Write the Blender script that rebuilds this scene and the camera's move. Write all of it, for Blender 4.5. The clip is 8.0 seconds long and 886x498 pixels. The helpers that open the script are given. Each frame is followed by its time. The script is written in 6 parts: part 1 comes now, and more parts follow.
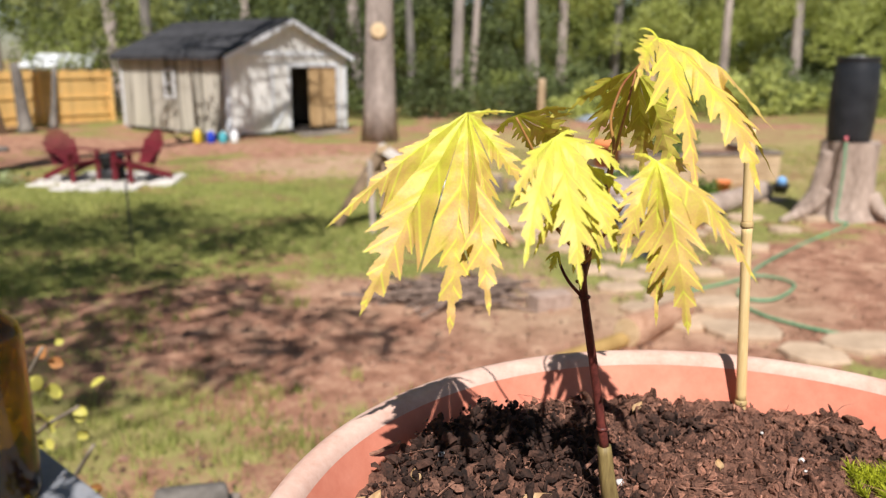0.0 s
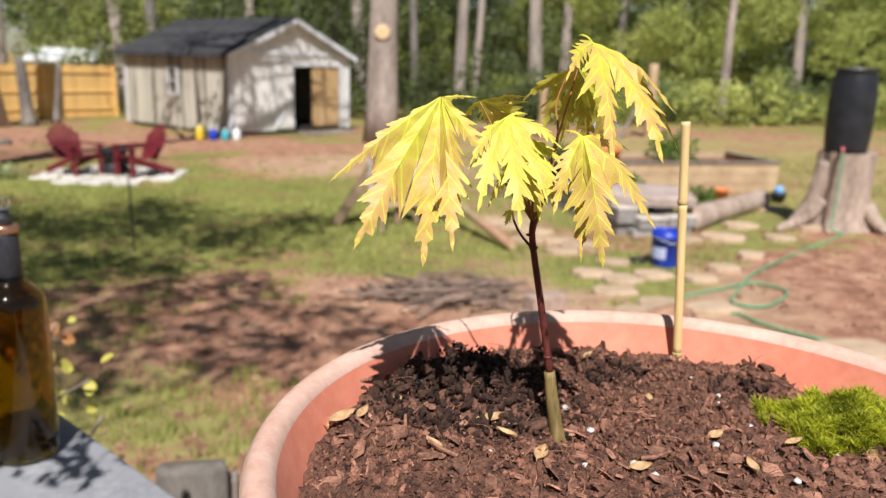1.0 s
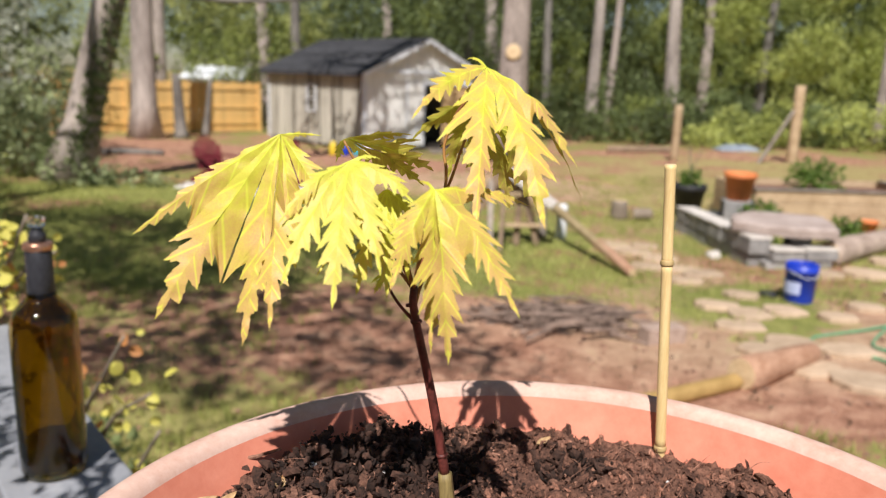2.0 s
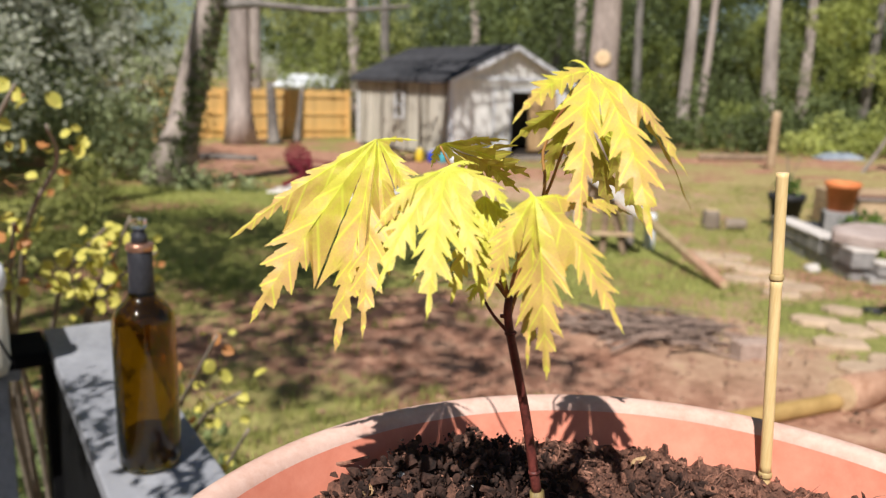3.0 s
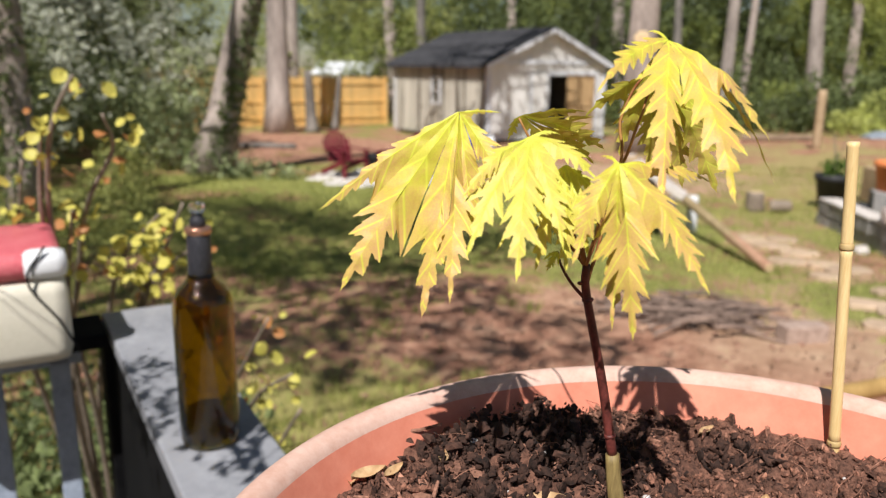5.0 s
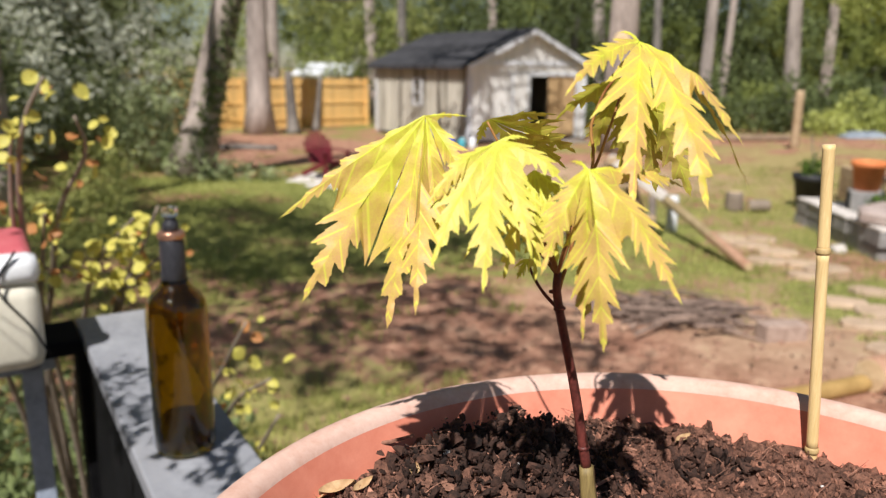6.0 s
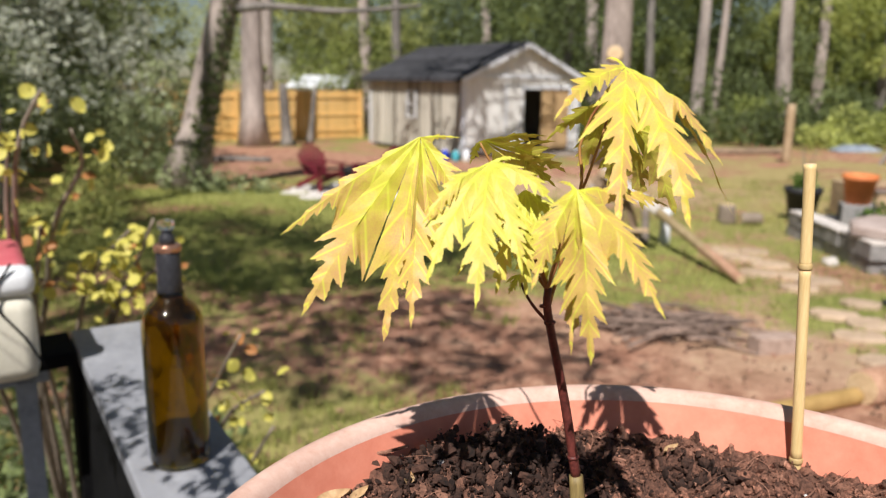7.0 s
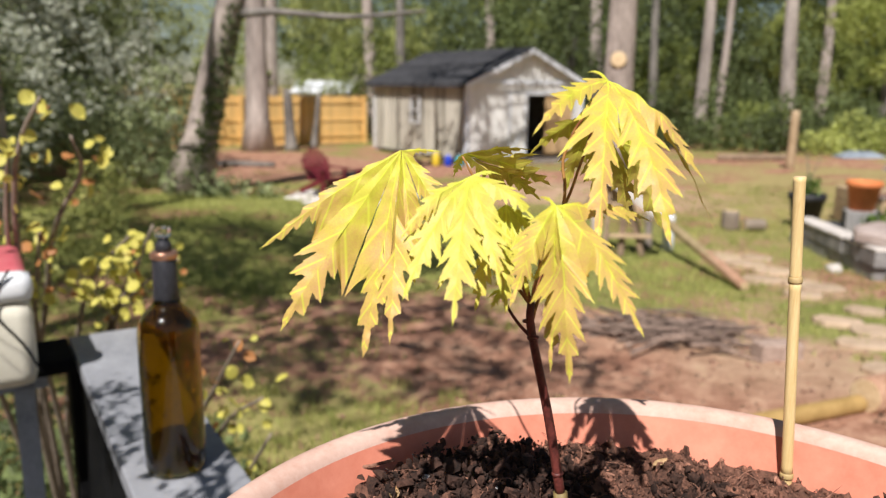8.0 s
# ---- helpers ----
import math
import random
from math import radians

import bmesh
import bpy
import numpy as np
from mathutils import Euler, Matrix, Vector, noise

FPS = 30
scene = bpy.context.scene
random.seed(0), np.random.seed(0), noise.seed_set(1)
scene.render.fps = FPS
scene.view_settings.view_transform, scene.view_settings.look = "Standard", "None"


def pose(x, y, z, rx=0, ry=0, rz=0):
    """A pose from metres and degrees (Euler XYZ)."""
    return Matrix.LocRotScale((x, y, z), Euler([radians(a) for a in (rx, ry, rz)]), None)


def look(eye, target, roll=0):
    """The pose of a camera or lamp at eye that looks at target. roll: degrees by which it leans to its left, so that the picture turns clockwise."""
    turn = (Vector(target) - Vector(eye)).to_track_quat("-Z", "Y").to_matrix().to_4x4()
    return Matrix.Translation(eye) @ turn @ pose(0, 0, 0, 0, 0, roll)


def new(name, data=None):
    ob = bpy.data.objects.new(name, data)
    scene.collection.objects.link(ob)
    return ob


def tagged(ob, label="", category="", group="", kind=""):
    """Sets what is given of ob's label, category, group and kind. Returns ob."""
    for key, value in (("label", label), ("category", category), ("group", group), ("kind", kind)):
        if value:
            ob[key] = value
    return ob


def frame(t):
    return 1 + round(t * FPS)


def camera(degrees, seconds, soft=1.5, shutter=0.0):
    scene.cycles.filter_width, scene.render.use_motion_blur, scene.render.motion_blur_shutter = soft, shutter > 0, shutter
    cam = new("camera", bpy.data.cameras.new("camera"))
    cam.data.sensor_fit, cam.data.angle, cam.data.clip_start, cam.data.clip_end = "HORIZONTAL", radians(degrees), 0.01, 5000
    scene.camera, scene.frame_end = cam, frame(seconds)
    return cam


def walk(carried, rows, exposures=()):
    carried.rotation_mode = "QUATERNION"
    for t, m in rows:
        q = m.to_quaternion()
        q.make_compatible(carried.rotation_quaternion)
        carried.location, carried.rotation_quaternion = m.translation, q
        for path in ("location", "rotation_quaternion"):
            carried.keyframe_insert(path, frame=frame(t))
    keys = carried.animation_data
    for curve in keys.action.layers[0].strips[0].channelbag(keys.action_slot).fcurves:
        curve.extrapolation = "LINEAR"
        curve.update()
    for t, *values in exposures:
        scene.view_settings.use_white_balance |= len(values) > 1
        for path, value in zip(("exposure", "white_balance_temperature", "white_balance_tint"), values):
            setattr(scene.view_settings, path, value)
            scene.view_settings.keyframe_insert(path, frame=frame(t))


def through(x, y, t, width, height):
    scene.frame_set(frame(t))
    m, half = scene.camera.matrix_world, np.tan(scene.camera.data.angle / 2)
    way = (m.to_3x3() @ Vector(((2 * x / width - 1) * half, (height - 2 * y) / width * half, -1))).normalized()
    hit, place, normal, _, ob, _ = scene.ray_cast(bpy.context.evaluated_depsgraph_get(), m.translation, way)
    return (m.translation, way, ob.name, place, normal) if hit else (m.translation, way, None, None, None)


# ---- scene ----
cam = camera(59.9, 8.0, 1.2)
PATH = [
    (0, (0.039, 0.13, 1.791), (0.016, 2.073, 1.316), 0.4),
    (0.3, (0.018, 0.083, 1.791), (0.018, 2.027, 1.331), 0.9),
    (0.5, (0.019, 0.061, 1.791), (0.032, 2.005, 1.324), 1.3),
    (1, (0.051, 0.048, 1.788), (0.03, 1.993, 1.32), 1.7),
    (1.2, (0.083, 0.071, 1.788), (0.014, 2.015, 1.324), 1.8),
    (2.3, (0.16, 0.138, 1.797), (-0.279, 2.043, 1.374), 2.1),
    (2.5, (0.153, 0.137, 1.796), (-0.331, 2.032, 1.376), 2.0),
    (3, (0.149, 0.143, 1.794), (-0.412, 2.016, 1.372), 1.8),
    (3.5, (0.149, 0.143, 1.789), (-0.454, 2.0, 1.355), 1.5),
    (4, (0.146, 0.136, 1.79), (-0.483, 1.981, 1.341), 1.1),
    (5.3, (0.136, 0.127, 1.789), (-0.515, 1.96, 1.326), 0.6),
    (5.5, (0.138, 0.135, 1.786), (-0.49, 1.975, 1.319), 0.6),
    (6, (0.139, 0.139, 1.79), (-0.469, 1.989, 1.333), 0.6),
    (6.5, (0.14, 0.134, 1.796), (-0.455, 1.992, 1.354), 0.7),
    (7, (0.142, 0.129, 1.794), (-0.453, 1.99, 1.368), 0.8),
    (7.5, (0.142, 0.13, 1.799), (-0.459, 1.991, 1.383), 0.9),
    (8, (0.149, 0.135, 1.797), (-0.456, 1.996, 1.384), 0.9),
]
walk(cam, [(t, look(eye, target, roll)) for t, eye, target, roll in PATH],
     exposures=[(0.0, 0.09), (1.2, 0.07), (2.3, 0.04), (8.0, 0.05)])

cam.data.dof.use_dof = True
cam.data.dof.focus_distance = 0.335
cam.data.dof.aperture_fstop = 12.0

# ---- light ----
SUN_EL, SUN_X, SUN_Y = radians(51), 0.05, -1.0          # the sun stands behind the deck
sun_dir = Vector((SUN_X, SUN_Y, 0)).normalized() * math.cos(SUN_EL) + Vector((0, 0, math.sin(SUN_EL)))
world = bpy.data.worlds.new("sky")
scene.world = world
world.use_nodes = True
wn = world.node_tree
bg = wn.nodes["Background"]
sky = wn.nodes.new("ShaderNodeTexSky")
sky.sky_type, sky.sun_disc = "NISHITA", False
sky.sun_elevation, sky.sun_rotation = SUN_EL, math.atan2(SUN_X, SUN_Y)
sky.dust_density, sky.air_density = 0.3, 1.0
wn.links.new(sky.outputs[0], bg.inputs[0])
bg.inputs[1].default_value = 0.050
lamp = bpy.data.lights.new("sun", "SUN")
lamp.energy, lamp.angle, lamp.color = 5.85, radians(0.53), (1.0, 0.955, 0.92)
sun = new("sun", lamp)
sun.matrix_world = look(sun_dir * 60, (0, 0, 0))


# ---- materials ----
def nodes_of(name):
    m = bpy.data.materials.new(name)
    m.use_nodes = True
    nt = m.node_tree
    return m, nt, nt.nodes["Principled BSDF"]


def add(nt, kind, **inputs):
    n = nt.nodes.new(kind)
    for k, v in inputs.items():
        n.inputs[k.replace("_", " ")].default_value = v
    return n


def rgba(c):
    return (c[0], c[1], c[2], 1.0)


def ramp(nt, src, stops):
    r = nt.nodes.new("ShaderNodeValToRGB")
    e = r.color_ramp.elements
    while len(e) < len(stops):
        e.new(0.5)
    for el, (p, c) in zip(e, stops):
        el.position, el.color = p, rgba(c)
    nt.links.new(src, r.inputs[0])
    return r


def mixc(nt, fac, a, b, mode="MIX"):
    m = nt.nodes.new("ShaderNodeMix")
    m.data_type, m.blend_type = "RGBA", mode
    for sock, v in ((m.inputs[0], fac), (m.inputs[6], a), (m.inputs[7], b)):
        if isinstance(v, (int, float)):
            sock.default_value = v
        elif isinstance(v, (tuple, list)):
            sock.default_value = rgba(v)
        else:
            nt.links.new(v, sock)
    return m.outputs[2]


def mathn(nt, op, a, b=None, c=None, clamp=False):
    m = nt.nodes.new("ShaderNodeMath")
    m.operation, m.use_clamp = op, clamp
    for i, v in enumerate((a, b, c)):
        if v is None:
            continue
        if isinstance(v, (int, float)):
            m.inputs[i].default_value = v
        else:
            nt.links.new(v, m.inputs[i])
    return m.outputs[0]


def surface(name, dark, light, coarse=6.0, fine=60.0, rough=0.75, bump=0.3, depth=0.004, metal=0.0, stretch=(1, 1, 1),
            vary=0.0, island=0.0, spec=0.4, stain_or_shade=None):
    """A weathered surface: two scales of colour noise, fine relief, and a change from piece to piece."""
    m, nt, p = nodes_of(name)
    co = nt.nodes.new("ShaderNodeTexCoord")
    mp = add(nt, "ShaderNodeMapping", Scale=stretch)
    nt.links.new(co.outputs["Object"], mp.inputs[0])
    n1 = add(nt, "ShaderNodeTexNoise", Scale=coarse, Detail=5.0, Roughness=0.6)
    n2 = add(nt, "ShaderNodeTexNoise", Scale=fine, Detail=6.0, Roughness=0.65)
    nt.links.new(mp.outputs[0], n1.inputs[0])
    nt.links.new(mp.outputs[0], n2.inputs[0])
    both = mathn(nt, "ADD", mathn(nt, "MULTIPLY", n1.outputs[0], 0.55), mathn(nt, "MULTIPLY", n2.outputs[0], 0.45))
    col = ramp(nt, both, [(0.36, dark), (0.64, light)]).outputs[0]
    if stain_or_shade:
        s = add(nt, "ShaderNodeTexNoise", Scale=coarse * 0.6, Detail=4.0)
        nt.links.new(mp.outputs[0], s.inputs[0])
        col = mixc(nt, ramp(nt, s.outputs[0], [(0.52, (0, 0, 0)), (0.66, (1, 1, 1))]).outputs[0], col, stain_or_shade)
    if vary:
        oi = nt.nodes.new("ShaderNodeObjectInfo")
        h = add(nt, "ShaderNodeHueSaturation")
        nt.links.new(mathn(nt, "MULTIPLY_ADD", oi.outputs["Random"], vary * 2, 1 - vary), h.inputs["Value"])
        nt.links.new(col, h.inputs["Color"])
        col = h.outputs[0]
    if island:
        g = nt.nodes.new("ShaderNodeNewGeometry")
        h = add(nt, "ShaderNodeHueSaturation")
        nt.links.new(mathn(nt, "MULTIPLY_ADD", g.outputs["Random Per Island"], island * 2, 1 - island), h.inputs["Value"])
        nt.links.new(col, h.inputs["Color"])
        col = h.outputs[0]
    nt.links.new(col, p.inputs["Base Color"])
    p.inputs["Metallic"].default_value = metal
    p.inputs["Specular IOR Level"].default_value = spec
    nt.links.new(mathn(nt, "MULTIPLY_ADD", n2.outputs[0], 0.25, rough - 0.12, clamp=True), p.inputs["Roughness"])
    if bump:
        b = add(nt, "ShaderNodeBump", Strength=bump, Distance=depth)
        nt.links.new(both, b.inputs["Height"])
        nt.links.new(b.outputs[0], p.inputs["Normal"])
    return m


def foliage(name, dark, light, through=0.45, rough=0.5, scale=3.0):
    """Thin leaves that let light through, each with its own tone."""
    m, nt, p = nodes_of(name)
    g = nt.nodes.new("ShaderNodeNewGeometry")
    co = nt.nodes.new("ShaderNodeTexCoord")
    n = add(nt, "ShaderNodeTexNoise", Scale=scale, Detail=3.0)
    nt.links.new(co.outputs["Object"], n.inputs[0])
    f = mathn(nt, "ADD", mathn(nt, "MULTIPLY", g.outputs["Random Per Island"], 0.6), mathn(nt, "MULTIPLY_ADD", n.outputs[0], 1.2, -0.4))
    col = ramp(nt, f, [(0.1, dark), (0.9, light)]).outputs[0]
    nt.links.new(col, p.inputs["Base Color"])
    p.inputs["Roughness"].default_value = rough
    p.inputs["Specular IOR Level"].default_value = 0.3
    t = nt.nodes.new("ShaderNodeBsdfTranslucent")
    nt.links.new(col, t.inputs[0])
    mx = nt.nodes.new("ShaderNodeMixShader")
    mx.inputs[0].default_value = through
    nt.links.new(p.outputs[0], mx.inputs[1])
    nt.links.new(t.outputs[0], mx.inputs[2])
    nt.links.new(mx.outputs[0], nt.nodes["Material Output"].inputs[0])
    return m


def maple_leaf_material(name, stops, vein_colour, through=0.22):
    m, nt, p = nodes_of(name)

    def plane(layer):
        uv = nt.nodes.new("ShaderNodeUVMap")
        uv.uv_map = layer
        sep = nt.nodes.new("ShaderNodeSeparateXYZ")
        nt.links.new(uv.outputs[0], sep.inputs[0])
        return sep.outputs[0], sep.outputs[1]

    across, along = plane("blade")                        # centimetres from the rib; place along the rib
    tooth, _ = plane("teeth")
    co = nt.nodes.new("ShaderNodeTexCoord")
    n1 = add(nt, "ShaderNodeTexNoise", Scale=55.0, Detail=4.0)
    n2 = add(nt, "ShaderNodeTexNoise", Scale=420.0, Detail=5.0)
    n3 = add(nt, "ShaderNodeTexVoronoi", Scale=900.0)
    n3.feature = "DISTANCE_TO_EDGE"
    for n in (n1, n2, n3):
        nt.links.new(co.outputs["Object"], n.inputs[0])
    rib_w = mathn(nt, "MULTIPLY_ADD", along, -0.050, 0.090)
    rib = mathn(nt, "SUBTRACT", 1.0, mathn(nt, "DIVIDE", across, rib_w), clamp=True)
    glow = mathn(nt, "SUBTRACT", 1.0, mathn(nt, "DIVIDE", across, mathn(nt, "MULTIPLY_ADD", along, -0.22, 0.42)), clamp=True)
    side = mathn(nt, "SUBTRACT", mathn(nt, "FRACT", tooth), 0.55)
    side = mathn(nt, "SUBTRACT", 1.0, mathn(nt, "MULTIPLY", mathn(nt, "ABSOLUTE", side), 12.0), clamp=True)
    vein = mathn(nt, "MAXIMUM", rib, mathn(nt, "MULTIPLY", side, 0.55))
    net = mathn(nt, "SUBTRACT", 1.0, mathn(nt, "MULTIPLY", n3.outputs[0], 9.0), clamp=True)
    vein = mathn(nt, "MAXIMUM", vein, mathn(nt, "MULTIPLY", net, 0.10))
    tone = mathn(nt, "ADD", mathn(nt, "MULTIPLY", n1.outputs[0], 0.8), mathn(nt, "MULTIPLY", n2.outputs[0], 0.2))
    tone = mathn(nt, "ADD", tone, mathn(nt, "MULTIPLY", mathn(nt, "SUBTRACT", along, 0.45), 0.24))
    tone = mathn(nt, "SUBTRACT", tone, mathn(nt, "MULTIPLY", glow, 0.14))
    blade = ramp(nt, tone, stops).outputs[0]
    col = mixc(nt, mathn(nt, "POWER", vein, 0.7), blade, vein_colour)
    nt.links.new(col, p.inputs["Base Color"])
    p.inputs["Roughness"].default_value = 0.48
    p.inputs["Specular IOR Level"].default_value = 0.35
    b = add(nt, "ShaderNodeBump", Strength=0.4, Distance=0.0005)
    nt.links.new(mathn(nt, "MULTIPLY_ADD", vein, 0.6, n2.outputs[0]), b.inputs["Height"])
    nt.links.new(b.outputs[0], p.inputs["Normal"])
    t = nt.nodes.new("ShaderNodeBsdfTranslucent")
    nt.links.new(mixc(nt, 0.5, col, (0.62, 0.62, 0.03)), t.inputs[0])
    mx = nt.nodes.new("ShaderNodeMixShader")
    mx.inputs[0].default_value = through
    nt.links.new(p.outputs[0], mx.inputs[1])
    nt.links.new(t.outputs[0], mx.inputs[2])
    nt.links.new(mx.outputs[0], nt.nodes["Material Output"].inputs[0])
    return m


def ground_material():
    m, nt, p = nodes_of("yard_ground")
    co = nt.nodes.new("ShaderNodeTexCoord")
    at = nt.nodes.new("ShaderNodeAttribute")
    at.attribute_name = "grassy"
    sep = nt.nodes.new("ShaderNodeSeparateColor")
    nt.links.new(at.outputs["Color"], sep.inputs[0])
    noises = []
    for sc, det in ((0.9, 5.0), (5.0, 6.0), (38.0, 6.0)):
        n = add(nt, "ShaderNodeTexNoise", Scale=sc, Detail=det, Roughness=0.65)
        nt.links.new(co.outputs["Object"], n.inputs[0])
        noises.append(n.outputs[0])
    big, mid, small = noises
    clay = ramp(nt, mathn(nt, "ADD", mathn(nt, "MULTIPLY", mid, 0.6), mathn(nt, "MULTIPLY", small, 0.4)),
                [(0.36, (0.16, 0.075, 0.048)), (0.50, (0.40, 0.205, 0.135)), (0.64, (0.62, 0.395, 0.27))]).outputs[0]
    pale = ramp(nt, mid, [(0.35, (0.42, 0.27, 0.17)), (0.65, (0.56, 0.40, 0.27))]).outputs[0]
    grass = ramp(nt, mathn(nt, "ADD", mathn(nt, "MULTIPLY", mid, 0.45), mathn(nt, "MULTIPLY", small, 0.55)),
                 [(0.36, (0.10, 0.12, 0.032)), (0.54, (0.26, 0.275, 0.075)), (0.68, (0.46, 0.42, 0.16))]).outputs[0]
    straw = ramp(nt, mathn(nt, "ADD", mathn(nt, "MULTIPLY", mid, 0.5), mathn(nt, "MULTIPLY", small, 0.5)),
                 [(0.36, (0.24, 0.20, 0.07)), (0.65, (0.50, 0.39, 0.19))]).outputs[0]
    base = mixc(nt, sep.outputs["Green"], clay, pale)
    edge = mathn(nt, "ADD", mathn(nt, "MULTIPLY", mathn(nt, "ADD", mid, small), 1.7), mathn(nt, "MULTIPLY_ADD", big, 0.6, -2.0))
    cover = mathn(nt, "MULTIPLY", mathn(nt, "ADD", sep.outputs["Red"], mathn(nt, "ADD", edge, -0.48)), 5.0, clamp=True)
    col = mixc(nt, cover, base, mixc(nt, sep.outputs["Blue"], grass, straw))
    nt.links.new(col, p.inputs["Base Color"])
    p.inputs["Roughness"].default_value = 0.95
    p.inputs["Specular IOR Level"].default_value = 0.1
    b = add(nt, "ShaderNodeBump", Strength=0.7, Distance=0.03)
    nt.links.new(mathn(nt, "ADD", mid, small), b.inputs["Height"])
    nt.links.new(b.outputs[0], p.inputs["Normal"])
    return m


def glass_material(name, color, rough=0.02):
    m, nt, p = nodes_of(name)
    p.inputs["Base Color"].default_value = rgba(color)
    p.inputs["Transmission Weight"].default_value = 1.0
    p.inputs["Roughness"].default_value = rough
    p.inputs["IOR"].default_value = 1.5
    return m


M_LEAF = maple_leaf_material("maple_leaf", [(0.28, (0.65, 0.59, 0.07)), (0.43, (0.67, 0.48, 0.115)), (0.64, (0.69, 0.40, 0.16))], (0.82, 0.90, 0.09))
M_LEAF_YOUNG = maple_leaf_material("young_maple_leaf", [(0.34, (0.60, 0.60, 0.075)), (0.54, (0.70, 0.59, 0.12)), (0.74, (0.74, 0.50, 0.17))], (0.84, 0.90, 0.12))
M_GROUND = ground_material()
M_POT = surface("terracotta", (0.60, 0.185, 0.115), (0.74, 0.285, 0.19), 9, 90, rough=0.8, bump=0.25, depth=0.002)
M_RIM = surface("bleached_terracotta", (0.56, 0.335, 0.26), (0.71, 0.51, 0.425), 26, 160, rough=0.85, bump=0.35, depth=0.002)
M_SOIL = surface("potting_soil", (0.016, 0.007, 0.005), (0.29, 0.138, 0.092), 90, 520, rough=0.95, bump=0.9, depth=0.006)
M_CRUMB = surface("soil_crumb", (0.016, 0.007, 0.005), (0.36, 0.166, 0.108), 120, 900, rough=0.95, bump=0.9, depth=0.002, island=0.55)
M_BARK = surface("bark_chip", (0.06, 0.025, 0.016), (0.46, 0.23, 0.155), 70, 500, rough=0.9, bump=0.6, depth=0.002, island=0.5, stretch=(1, 1, 3))
M_DEADLEAF = surface("dry_leaf", (0.34, 0.20, 0.09), (0.62, 0.43, 0.24), 60, 300, rough=0.7, bump=0.3, depth=0.001)
M_BARKSTUB = surface("dark_bark", (0.03, 0.014, 0.010), (0.20, 0.10, 0.065), 80, 400, rough=0.9, bump=0.7, depth=0.002)
M_PERLITE = surface("perlite", (0.50, 0.47, 0.45), (0.74, 0.71, 0.69), 200, 900, rough=0.9, bump=0.3, depth=0.001)
M_MOSS = foliage("moss_blade", (0.09, 0.125, 0.006), (0.72, 0.74, 0.06), 0.35, scale=60)
M_STEM = surface("red_stem", (0.05, 0.012, 0.010), (0.20, 0.045, 0.035), 120, 600, rough=0.55, bump=0.3, depth=0.001)
M_STEMBASE = surface("woody_stem", (0.10, 0.065, 0.025), (0.36, 0.27, 0.10), 160, 500, rough=0.6, bump=0.4, depth=0.001, stretch=(1, 1, 0.12), stain_or_shade=(0.15, 0.075, 0.03))
M_PETIOLE = surface("petiole", (0.22, 0.07, 0.03), (0.46, 0.25, 0.07), 60, 300, rough=0.5, bump=0.1, depth=0.001)
M_BAMBOO = surface("bamboo", (0.66, 0.45, 0.19), (0.88, 0.67, 0.34), 25, 260, rough=0.45, bump=0.25, depth=0.001, stretch=(6, 6, 0.5))
M_NODE = surface("bamboo_node", (0.34, 0.22, 0.08), (0.62, 0.46, 0.22), 60, 300, rough=0.6, bump=0.3, depth=0.001)
M_GLASS = glass_material("amber_glass", (0.44, 0.29, 0.005), 0.04)
M_CLEAR = glass_material("clear_glass", (0.85, 0.85, 0.83))
M_FOIL = surface("black_foil", (0.018, 0.018, 0.022), (0.05, 0.05, 0.058), 30, 300, rough=0.42, bump=0.1, depth=0.001)
M_COPPER = surface("copper_band", (0.45, 0.22, 0.14), (0.65, 0.36, 0.25), 60, 300, rough=0.3, bump=0.05, depth=0.001, metal=0.8)
M_RAIL = surface("grey_deck_paint", (0.20, 0.207, 0.228), (0.36, 0.37, 0.40), 7, 90, rough=0.7, bump=0.35, depth=0.002, stretch=(1, 1, 1), stain_or_shade=(0.27, 0.276, 0.30))
M_BALUSTER = surface("blue_grey_paint", (0.24, 0.29, 0.37), (0.42, 0.49, 0.60), 8, 90, rough=0.6, bump=0.2, depth=0.002)
# near-black: rail shade put into the colour; the tub's black cord uses it too
M_BLACK = surface("rail_shade_and_cord", (0.003, 0.003, 0.0035), (0.009, 0.009, 0.010), 10, 120, rough=0.85, bump=0.2, depth=0.002, spec=0.1)
M_DECK = surface("weathered_decking", (0.16, 0.12, 0.09), (0.32, 0.26, 0.20), 5, 60, rough=0.85, bump=0.5, depth=0.003, stretch=(1, 1, 1), vary=0.15)
M_CREAM = surface("cream_plastic", (0.66, 0.62, 0.50), (0.78, 0.74, 0.62), 6, 120, rough=0.45, bump=0.05, depth=0.001)
M_REDLABEL = surface("red_label", (0.58, 0.09, 0.12), (0.72, 0.20, 0.22), 12, 150, rough=0.45, bump=0.05, depth=0.001)
M_WHITE = surface("white_plastic", (0.70, 0.72, 0.75), (0.84, 0.85, 0.86), 12, 150, rough=0.4, bump=0.05, depth=0.001)
M_SHRUB = foliage("shrub_leaf", (0.52, 0.51, 0.07), (0.86, 0.76, 0.22), 0.35, scale=9)
M_SHRUBRED = foliage("shrub_young_leaf", (0.42, 0.15, 0.05), (0.70, 0.36, 0.14), 0.4, scale=9)
M_TWIG = surface("grey_twig", (0.14, 0.11, 0.08), (0.34, 0.28, 0.22), 30, 200, rough=0.8, bump=0.3, depth=0.001)
M_TRUNK = surface("tree_bark", (0.18, 0.145, 0.125), (0.54, 0.45, 0.40), 2.2, 14, rough=0.95, bump=0.9, depth=0.05, stretch=(1, 1, 0.25))
